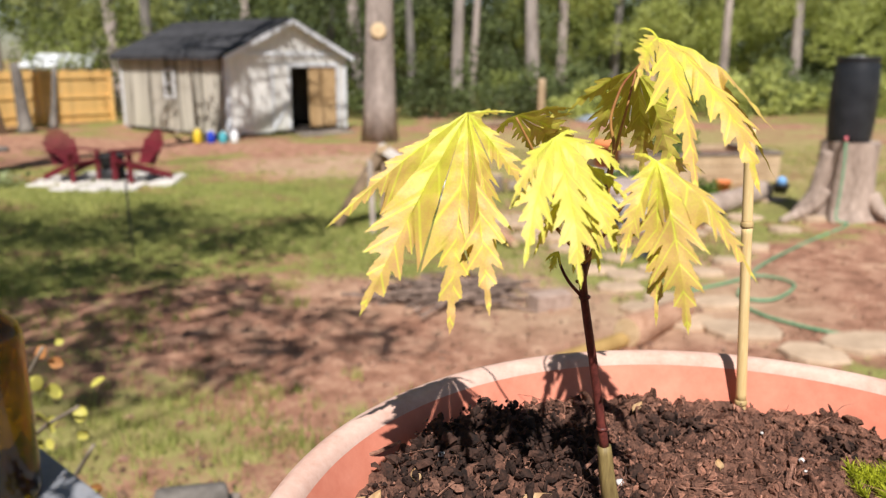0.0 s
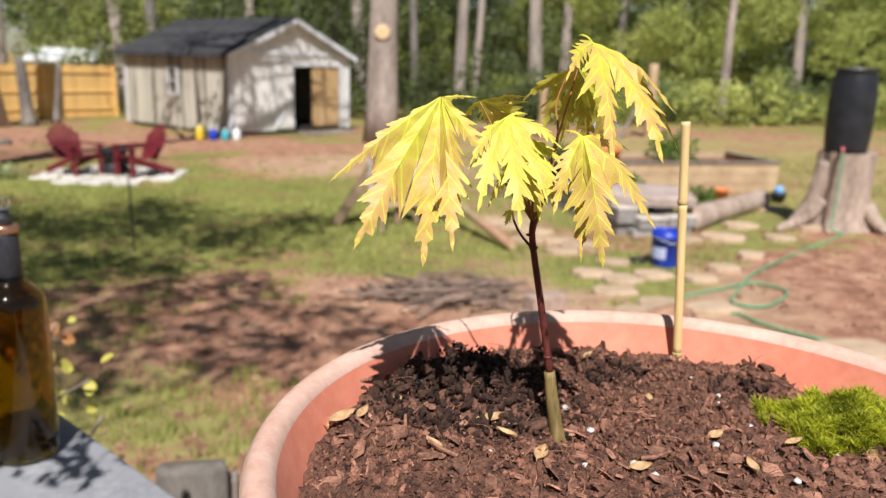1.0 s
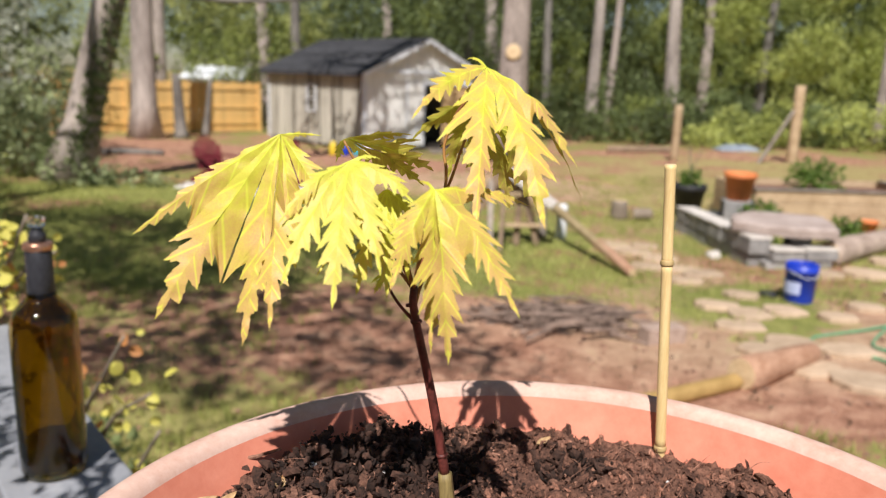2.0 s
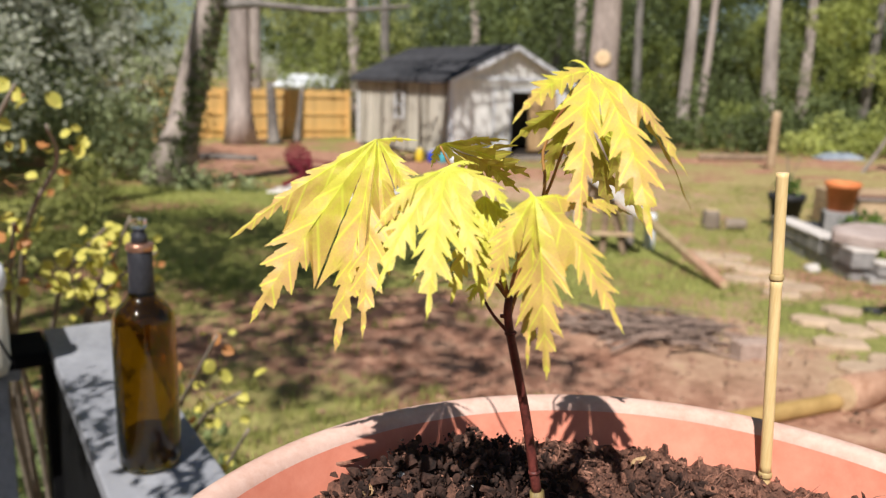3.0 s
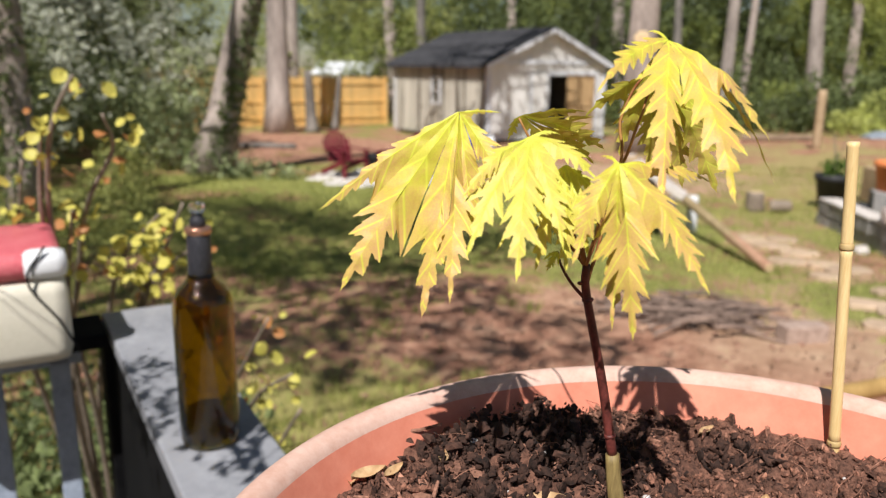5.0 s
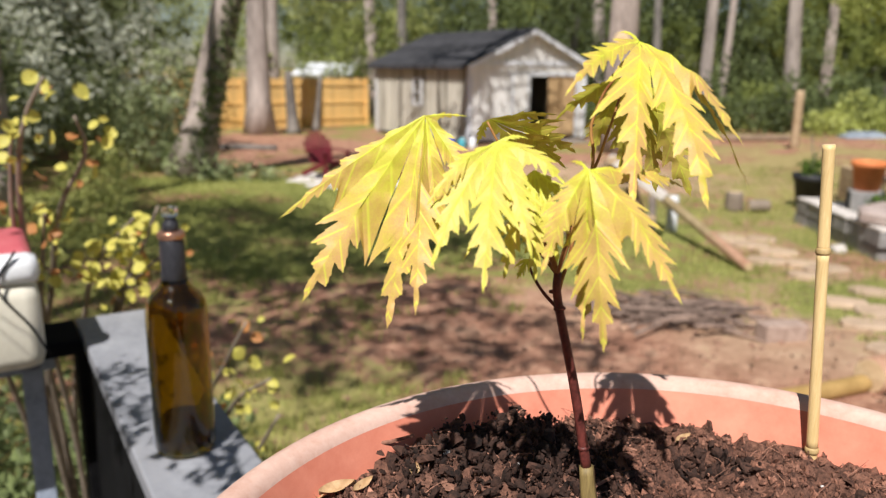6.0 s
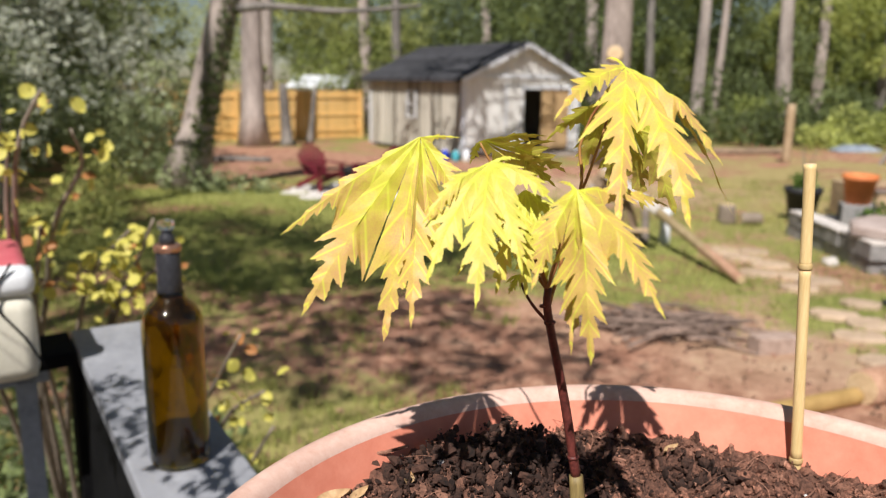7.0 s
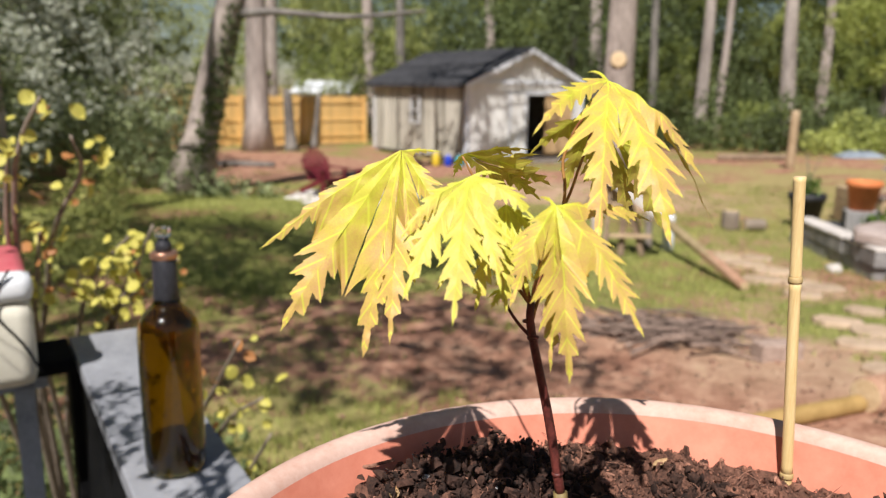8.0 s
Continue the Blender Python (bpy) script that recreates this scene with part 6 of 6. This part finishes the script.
def blue_bucket():
    b = thing("bucket", "blue plastic bucket with a pale printed label", "bucket", on_ground(2.27, 7.83), 200)
    part("bucket_wall", lathe([(0.0, 0.0), (0.128, 0.0), (0.132, 0.01), (0.147, 0.30), (0.152, 0.302), (0.152, 0.325), (0.148, 0.328), (0.150, 0.37), (0.146, 0.372), (0.142, 0.34), (0.127, 0.02), (0.0, 0.018)], 40), M_BLUE, b, smooth=True)
    v = [(r * math.cos(a), r * math.sin(a), z) for r, z in ((0.1415, 0.09), (0.1472, 0.21)) for a in (-1.0 + 0.2 * i for i in range(11))]
    part("label", (v, [(i, i + 1, i + 12, i + 11) for i in range(10)]), M_PALEBLUE, b, "pale printed label", True)
    pts = [(0.152 * math.cos(a), 0.152 * math.sin(a) * 0.99, 0.315 - 0.10 * math.sin(a) ** 2 * 0.6) for a in (math.pi * i / 16 for i in range(17))]
    part("handle", tube(pts, 0.0035, 6), M_WHITE, b, "thin wire handle", True)


blue_bucket()


def barrel_and_stump():
    s = thing("tree_stump", "large grey weathered tree stump with flared roots", "stump", on_ground(4.90, 9.62, -0.02))
    n, rings = 40, []
    verts, faces = [], []
    for j, (z, r) in enumerate(((0.0, 0.42), (0.06, 0.375), (0.16, 0.34), (0.35, 0.32), (0.60, 0.312), (0.82, 0.31), (0.94, 0.315))):
        for i in range(n):
            a = 2 * math.pi * i / n
            k = 1 + 0.17 * noise.noise(Vector((math.cos(a) * 3.0, math.sin(a) * 3.0, z * 0.9))) + 0.16 * math.exp(-z / 0.14) * max(0, math.cos(4 * a + 1))
            k += 0.22 * math.exp(-z / 0.22) * max(0, math.cos(a - 2.75)) ** 6
            verts.append((r * k * math.cos(a), r * k * math.sin(a), z + 0.03 * noise.noise(Vector((math.cos(a) * 3, math.sin(a) * 3, 7))) * (j == 6)))
    for j in range(6):
        faces += [(j * n + i, j * n + (i + 1) % n, (j + 1) * n + (i + 1) % n, (j + 1) * n + i) for i in range(n)]
    part("stump_wood", (verts, faces), M_STUMP, s, smooth=True)
    part("cut_top", ([v for v in verts[6 * n:]], [tuple(range(n))]), M_STUMP, s)
    for way, r in (([(-0.24, -0.02, 0.80), (-0.33, -0.04, 0.50), (-0.42, -0.06, 0.26), (-0.62, -0.06, 0.04)], 0.13), ([(-0.30, -0.10, 0.34), (-0.46, -0.16, 0.16), (-0.66, -0.20, 0.06), (-0.85, -0.22, -0.03)], 0.10),
                   ([(0.20, -0.24, 0.30), (0.28, -0.36, 0.14), (0.36, -0.48, 0.04), (0.42, -0.56, -0.03)], 0.10)):
        part("root", tube(smooth_path(way, 5), [r * (1 - 0.035 * i) for i in range(16)], 10, 0.25), M_STUMP, s, smooth=True)
    z0 = ground_z(5.02, 9.62) - 0.02 + 0.94
    b = thing("barrel", "black plastic rain barrel standing on a tree stump", "barrel", (4.84, 9.58, z0))
    k = 0.89
    part("barrel_wall", lathe([(r * k, z * 1.12) for r, z in [(0.0, 0.0), (0.255, 0.0), (0.27, 0.012), (0.275, 0.05), (0.293, 0.22), (0.298, 0.42), (0.293, 0.62), (0.272, 0.80), (0.262, 0.83), (0.262, 0.85), (0.272, 0.855), (0.272, 0.885), (0.262, 0.89), (0.25, 0.875), (0.0, 0.87)]], 56), M_BARREL, b, smooth=True)
    for a in (250, 100):
        part("bung", moved(lathe([(0.0, 0.03), (0.035, 0.03), (0.04, 0.0)], 16), pose(0.12 * math.cos(radians(a)), 0.12 * math.sin(radians(a)), 0.972)), M_WHITE, b, "pale bung", True)
    part("spigot", tube([(-0.13, -0.20, 0.06), (-0.17, -0.28, 0.06), (-0.17, -0.285, 0.02)], [0.02, 0.02, 0.015], 10), M_REDLABEL, b, "red tap", True)
    x, y, z = 4.84 - 0.17, 9.58 - 0.285, z0 + 0.02
    lay = [(4.66, 9.0), (3.9, 8.35), (3.1, 7.5), (2.72, 6.9), (2.50, 6.45), (2.75, 6.35), (3.11, 6.79), (2.92, 7.1), (2.5, 6.85), (2.1, 6.6), (2.06, 6.38), (2.3, 6.2), (2.44, 6.12), (2.55, 5.85), (2.86, 5.5), (3.4, 5.3), (4.2, 5.1)]
    path = [(x, y, z), (x - 0.01, y - 0.05, z - 0.25), (x - 0.04, y - 0.10, z - 0.60), (x - 0.08, y - 0.16, ground_z(x, y) + 0.05)] + [on_ground(px, py, 0.014) for px, py in lay]
    tagged(new("garden_hose", mesh("garden_hose", tube(smooth_path(path, 8), 0.012, 8), M_HOSE, True)), "green garden hose lying in loops from the barrel", "hose")


barrel_and_stump()


# ---- garden beds ----
def stepping_stones():
    rng = random.Random(12)
    spots = [(2.82, 7.64, 0.40), (3.30, 8.19, 0.40), (2.46, 7.22, 0.38), (3.92, 8.94, 0.42), (4.35, 9.5, 0.40), (1.69, 7.15, 0.55), (1.86, 6.33, 0.60), (1.50, 8.69, 0.50),
             (1.55, 6.75, 0.50), (2.03, 7.34, 0.50), (0.55, 10.1, 0.60), (0.82, 9.75, 0.60), (0.98, 10.15, 0.50), (1.10, 9.40, 0.55), (0.95, 8.95, 0.55), (1.32, 8.85, 0.50), (1.28, 8.35, 0.42), (2.25, 6.25, 0.55), (3.31, 9.09, 0.60), (3.75, 9.75, 0.60),
             (2.95, 5.25, 0.75), (2.20, 5.55, 0.65), (2.5, 5.05, 0.6), (1.9, 5.75, 0.5), (2.85, 9.0, 0.5), (1.75, 7.85, 0.45), (4.45, 9.43, 0.42), (4.57, 11.1, 0.6), (1.46, 7.4, 0.5), (1.63, 6.14, 0.5)]
    for x, y, s in spots:
        o = new("stepping_stone", mesh("stepping_stone", stone_piece(rng, s * rng.uniform(0.70, 0.90), s * rng.uniform(0.52, 0.66), 0.035), M_SLAB))
        o.matrix_basis = pose(*on_ground(x, y, 0.012), rng.gauss(0, 1.2), rng.gauss(0, 1.2), rng.uniform(-25, 25))
        tagged(o, "flat tan flagstone set in the lawn", "flagstone", "flagstones of the garden path")


stepping_stones()


def timber_bed():
    b = thing("raised_bed", "long tan timber raised garden bed", "raised bed", on_ground(2.72, 12.42), 12.5)
    L, D, H = 2.85, 1.6, 0.54
    for k in range(3):
        z = 0.09 + 0.18 * k
        part("side_plank", box(L / 2, 0, z, L, 0.045, 0.174, 0.006), M_TANWOOD, b)
        part("side_plank", box(L / 2, D, z, L, 0.045, 0.174, 0.006), M_TANWOOD, b)
        part("end_plank", box(0, D / 2, z, 0.045, D - 0.05, 0.174, 0.006), M_TANWOOD, b)
        part("end_plank", box(L, D / 2, z, 0.045, D - 0.05, 0.174, 0.006), M_TANWOOD, b)
    part("top_board", box(L / 2, 0, H + 0.012, L + 0.06, 0.10, 0.03, 0.005), M_OLDWOOD, b)
    part("top_board", box(L, D / 2, H + 0.012, 0.10, D - 0.10, 0.03, 0.005), M_OLDWOOD, b)
    part("bed_soil", box(L / 2, D / 2, 0.22, L - 0.06, D - 0.06, 0.42, 0.01), M_SOIL, b)


timber_bed()


def block_wall(a, b, h, label, courses=2):
    a, b = Vector((*a, 0)), Vector((*b, 0))
    d = b - a
    w = thing("block_edging", label, "garden edging", on_ground(a.x, a.y, -0.03), math.degrees(math.atan2(d.y, d.x)))
    rng = random.Random(int(a.x * 100))
    n = max(1, round(d.length / 0.42))
    l = d.length / n
    dz = ground_z(b.x, b.y) - ground_z(a.x, a.y)
    for c in range(courses):
        for i in range(n):
            top = c == courses - 1
            part("block", box((i + 0.5) * l + (0.06 if c % 2 else 0), rng.uniform(-0.012, 0.012), h * (c + 0.5) / courses + dz * i / n, l - 0.015, 0.22 + (0.03 if top else 0), h / courses - 0.008, 0.016), M_STONE, w)
            if top:
                part("cap_stone", box((i + 0.5) * l + (0.06 if c % 2 else 0), rng.uniform(-0.01, 0.01), h + 0.016 + dz * i / n, l - 0.02, 0.27, 0.03, 0.008), M_PALESTONE, w, "pale flat top stone")


block_wall((1.60, 11.7), (2.18, 9.35), 0.36, "low edging of grey blocks with pale tops")
block_wall((2.22, 9.30), (3.0, 9.55), 0.24, "short run of dark grey garden blocks")


def loose_rock(at, s, label, mat, flat=0.6, seed=3):
    r = random.Random(seed)
    o = new("rock", mesh("rock", lump(r, s, (1.2, 0.9, flat), 2, 0.18), mat, True))
    o.matrix_basis = pose(*on_ground(*at, s * flat * 0.5), 0, 0, 30 * seed)
    tagged(o, label, "rock", "loose rocks")


loose_rock((1.77, 9.72), 0.10, "small pale rock lying in the grass", M_PALESTONE)
loose_rock((2.02, 7.95), 0.08, "small dark rock lying by the path", M_BOWL, 0.5, 5)
loose_rock((2.75, 10.3), 0.12, "pinkish rock lying in the garden bed", M_REDWOOD, 0.6, 7)
loose_rock((3.3, 9.95), 0.14, "pale rock lying beside the border log", M_PALESTONE, 0.55, 9)
loose_rock((5.0, 7.0), 0.09, "tan rock lying on the dug soil", M_SLAB, 0.5, 11)


def tarp():
    rng = random.Random(4)
    n, verts, faces = 12, [], []
    for j in range(n + 1):
        for i in range(n + 1):
            u, v = i / n - 0.5, j / n - 0.5
            h = 0.20 * max(0.0, 1 - (2 * u) ** 4) * max(0.0, 1 - (2 * v) ** 4) + 0.05 * noise.noise(Vector((u * 5, v * 5, 2)))
            verts.append((u * 1.5, v * 0.9, max(0.0, h)))
    for j in range(n):
        for i in range(n):
            faces.append((j * (n + 1) + i, j * (n + 1) + i + 1, (j + 1) * (n + 1) + i + 1, (j + 1) * (n + 1) + i))
    o = new("tarp", mesh("tarp", (verts, faces), M_TARP, True))
    o.matrix_basis = pose(*on_ground(5.35, 28.9), 0, 0, 15)
    tagged(o, "pale bluish tarp heaped at the edge of the woods", "tarp")


M_TARP = surface("pale_tarp", (0.15, 0.18, 0.21), (0.32, 0.36, 0.41), 3, 30, rough=0.5, bump=0.3, depth=0.01)
tarp()


M_PINKSLAB = surface("pinkish_slab", (0.30, 0.23, 0.20), (0.50, 0.41, 0.37), 5, 50, rough=0.9, bump=0.4, depth=0.006)


def slab_bench():
    s = thing("stone_slab", "wide grey stone slab propped on dark blocks", "slab", on_ground(2.45, 9.75))
    part("block", box(-0.22, 0, 0.19, 0.26, 0.34, 0.38, 0.02), M_STONE, s)
    part("block", box(0.26, 0.02, 0.19, 0.24, 0.34, 0.38, 0.02), M_STONE, s)
    part("slab", moved(stone_piece(random.Random(5), 1.15, 0.72, 0.09), Matrix.Translation((0.05, -0.05, 0.42)) @ Matrix.Rotation(0.10, 4, "X")), M_PINKSLAB, s, "pinkish grey slab")


slab_bench()


def garden_pot(label, at, r, h, mat, up=0.0):
    p = thing("garden_pot", label, "flower pot", on_ground(*at, up))
    part("pot_wall", lathe([(0.0, 0.0), (r * 0.68, 0.0), (r * 0.93, h * 0.80), (r * 1.02, h * 0.82), (r * 1.04, h), (r * 0.94, h), (r * 0.90, h * 0.85), (0.0, h * 0.84)], 32), mat, p, smooth=True)
    return p


garden_pot("black plastic plant pot with thin greenery", (1.84, 13.1), 0.27, 0.52, M_BOWL)
garden_pot("orange terracotta garden pot standing on a block", (2.38, 11.9), 0.225, 0.40, M_ORANGEPOT, 0.44)
tagged(new("pot_block", mesh("pot_block", moved(box(0, 0, 0.22, 0.42, 0.38, 0.44, 0.02), Matrix.Translation(on_ground(2.38, 11.9))), M_STONE)), "grey block under the orange pot", "block")
garden_pot("small dark plastic pot on the ground", (2.1, 12.0), 0.16, 0.24, M_BOWL)
garden_pot("small dark plastic pot on the ground", (2.45, 11.6), 0.15, 0.22, M_TEAL)
garden_pot("small dark plastic pot with a blue ball on it", (5.0, 11.7), 0.12, 0.16, M_BOWL)
tagged(new("ball", mesh("ball", moved(lump(random.Random(1), 0.075, (1, 1, 1), 3, 0.0), Matrix.Translation(on_ground(5.0, 11.7, 0.20))), M_BALL, True)), "light blue ball resting on a dark pot", "ball")
garden_pot("small orange pot beside the bed", (4.2, 11.9), 0.12, 0.20, M_ORANGEPOT)


def plants():
    rng = np.random.default_rng(17)
    for k, (x, y, z, r, n, label) in enumerate(((1.84, 13.1, 0.62, 0.22, 260, "thin green plant in the black pot"), (2.45, 10.7, 0.18, 0.36, 700, "low green herb growing in the garden bed"),
                                                (2.62, 11.5, 0.25, 0.34, 900, "leafy green shrub growing in the garden bed"), (3.75, 13.2, 0.62, 0.50, 1200, "low green herb growing in the garden bed"),
                                                (3.6, 11.0, 0.16, 0.30, 500, "low green herb growing in the garden bed"))):
        pts = shell_points(rng, on_ground(x, y, z), (r, r, r * 0.8), n, 0.1)
        p = thing("plant", label, "plant", on_ground(x, y, 0.55 * (k == 0)), 0, "garden plants")
        o = part("foliage", leaf_cloud("foliage", pts - np.array(p.location), 0.07, M_GARDEN, 60 + k), None, p)
        stems = [tube([(0, 0, -0.1), (0.1 * math.cos(i * 2.1) * r, 0.1 * math.sin(i * 2.1) * r, 0.2), (r * 0.6 * math.cos(i * 2.1), r * 0.6 * math.sin(i * 2.1), z * 0.9)], 0.006, 5) for i in range(4)]
        for s in stems:
            part("stalk", s, M_TWIG, p)


plants()


# ---- shrub beside the deck corner ----
def round_leaf(l, w):
    n, verts, faces = 8, [], []
    for i in range(n + 1):
        t = i / n
        ww = w * math.sin(math.pi * t) ** 0.7
        for s in (-1, 0, 1):
            verts.append((t * l, s * ww / 2, 0.18 * w * abs(s) - 0.25 * l * t * t))
    for i in range(n):
        for k in range(2):
            faces.append((i * 3 + k, (i + 1) * 3 + k, (i + 1) * 3 + k + 1, i * 3 + k + 1))
    return verts, faces


def deck_shrub():
    rng = random.Random(21)
    root = Vector((-1.55, 1.85, ground_z(-1.55, 1.85)))
    s = thing("deck_shrub", "sparse shrub with round yellow-green and bronze spring leaves beside the deck", "shrub", root)
    green = [mesh("leaf", round_leaf(0.048, 0.042), M_SHRUB, True), mesh("leaf", round_leaf(0.040, 0.032), M_SHRUB, True)]
    red = mesh("leaf", round_leaf(0.042, 0.034), M_SHRUBRED, True)

    def facing(turn):
        """Most leaves turn their faces to the light."""
        n = Vector((0.25 + rng.gauss(0, 0.7), -0.6 + rng.gauss(0, 0.7), 0.6 + rng.gauss(0, 0.6)))
        return n.to_track_quat("Z", "Y").to_matrix().to_4x4() @ Matrix.Rotation(turn, 4, "Z")

    for way, count in SHRUB:
        pts = smooth_path([root] + [Vector(p) for p in way], 6)
        k = len(pts)
        part("branch", tube([p - root for p in pts], [0.009 - 0.0062 * i / k for i in range(k)], 7), M_TWIG, s, smooth=True)
        for i in range(int(count * 1.0)):
            p = pts[int(k * 0.58 + (k * 0.42 - 1) * (i + rng.random()) / (count * 1.04))]
            a = rng.random() * 6.28
            o = part("leaf", red if rng.random() < 0.18 else green[rng.randrange(2)], None, s)
            o.matrix_basis = Matrix.Translation(p - root + Vector((rng.gauss(0, 0.026), rng.gauss(0, 0.026), rng.gauss(0, 0.026)))) @ facing(a) @ Matrix.Scale(rng.uniform(0.35, 0.8), 4)


SHRUB = [
    ([(-1.35, 1.70, 0.8), (-1.08, 1.48, 1.24), (-0.96, 1.42, 1.38), (-0.86, 1.38, 1.52)], 30),
    ([(-1.42, 1.60, 0.8), (-1.22, 1.38, 1.25), (-1.09, 1.25, 1.49), (-1.05, 1.22, 1.60), (-1.01, 1.20, 1.69)], 9),
    ([(-1.40, 1.60, 0.9), (-1.12, 1.30, 1.42), (-1.03, 1.22, 1.60), (-0.98, 1.20, 1.70), (-0.93, 1.20, 1.77)], 16),
    ([(-1.42, 1.60, 0.9), (-1.16, 1.40, 1.36), (-1.04, 1.32, 1.52), (-0.95, 1.30, 1.63), (-0.93, 1.26, 1.70)], 20),
    ([(-1.40, 1.65, 0.8), (-1.14, 1.46, 1.26), (-1.03, 1.40, 1.40), (-0.90, 1.36, 1.50)], 36),
    ([(-1.35, 1.70, 0.7), (-1.10, 1.50, 1.18), (-0.98, 1.43, 1.34), (-0.82, 1.40, 1.45)], 36),
    ([(-1.35, 1.60, 0.8), (-1.20, 1.40, 1.25), (-1.10, 1.32, 1.42), (-1.02, 1.26, 1.52)], 22),
    ([(-1.20, 1.75, 0.5), (-0.90, 1.52, 1.0), (-0.74, 1.40, 1.20), (-0.66, 1.36, 1.31)], 15),
    ([(-1.15, 1.75, 0.5), (-0.85, 1.50, 0.95), (-0.72, 1.40, 1.12), (-0.60, 1.34, 1.21)], 13),
    ([(-1.10, 1.70, 0.4), (-0.80, 1.46, 0.82), (-0.66, 1.36, 1.02), (-0.56, 1.30, 1.16)], 9),
    ([(-1.50, 1.60, 0.8), (-1.36, 1.40, 1.20), (-1.24, 1.32, 1.42), (-1.16, 1.28, 1.60)], 20),
]
deck_shrub()


def house_wall():
    """The plain house wall behind the deck."""
    w = thing("wall_south", "plain pale house wall behind the deck", "wall", (0.4, -4.4, 0), RAIL_TURN, kind="structure")
    part("wall", box(0, 0, 1.35, 16.0, 0.2, 3.5, 0.0), M_SIDING, w)


house_wall()


def litter():
    """Dead leaves, chips and clods strewn over the near yard."""
    rng = np.random.default_rng(31)
    xy = rng.uniform((-6, 2.2), (5, 9.5), (4500, 2))
    keep = np.array([noise.noise(Vector((x * 0.8, y * 0.8, 6))) > -0.25 for x, y in xy])
    xy = xy[keep]
    pts = np.array([on_ground(x, y, 0.018 + 0.03 * noise.noise(Vector((x * 0.5, y * 0.5, 0)))) for x, y in xy])
    me = leaf_cloud("leaf_litter", pts, 0.035, M_LITTER, 32)
    tagged(new("leaf_litter", me), "brown dead leaves and chips strewn over the soil", "leaf litter", kind="stuff")
    r = random.Random(33)
    kinds = [lump(r, 1.0, (1, 0.9, 0.6), 1, 0.3) for _ in range(6)]
    shapes = []
    for _ in range(450):
        x, y = r.gauss(0.2, 1.6), r.uniform(3.0, 7.4)
        s = r.uniform(0.008, 0.03)
        shapes.append(moved(kinds[r.randrange(6)], Matrix.Translation(on_ground(x, y, 0.01)) @ Matrix.Rotation(r.random() * 6, 4, "Z") @ Matrix.Scale(s, 4)))
    tagged(new("clods", mesh("clods", join(*shapes), M_CLOD)), "small red clay clods lying on the soil", "soil", kind="stuff")


M_LITTER = surface("leaf_litter", (0.10, 0.055, 0.035), (0.42, 0.27, 0.17), 9, 90, rough=0.9, bump=0.2, island=0.6)
M_CLOD = surface("clay_clod", (0.16, 0.08, 0.055), (0.44, 0.26, 0.18), 12, 90, rough=0.95, bump=0.4, island=0.3)
litter()
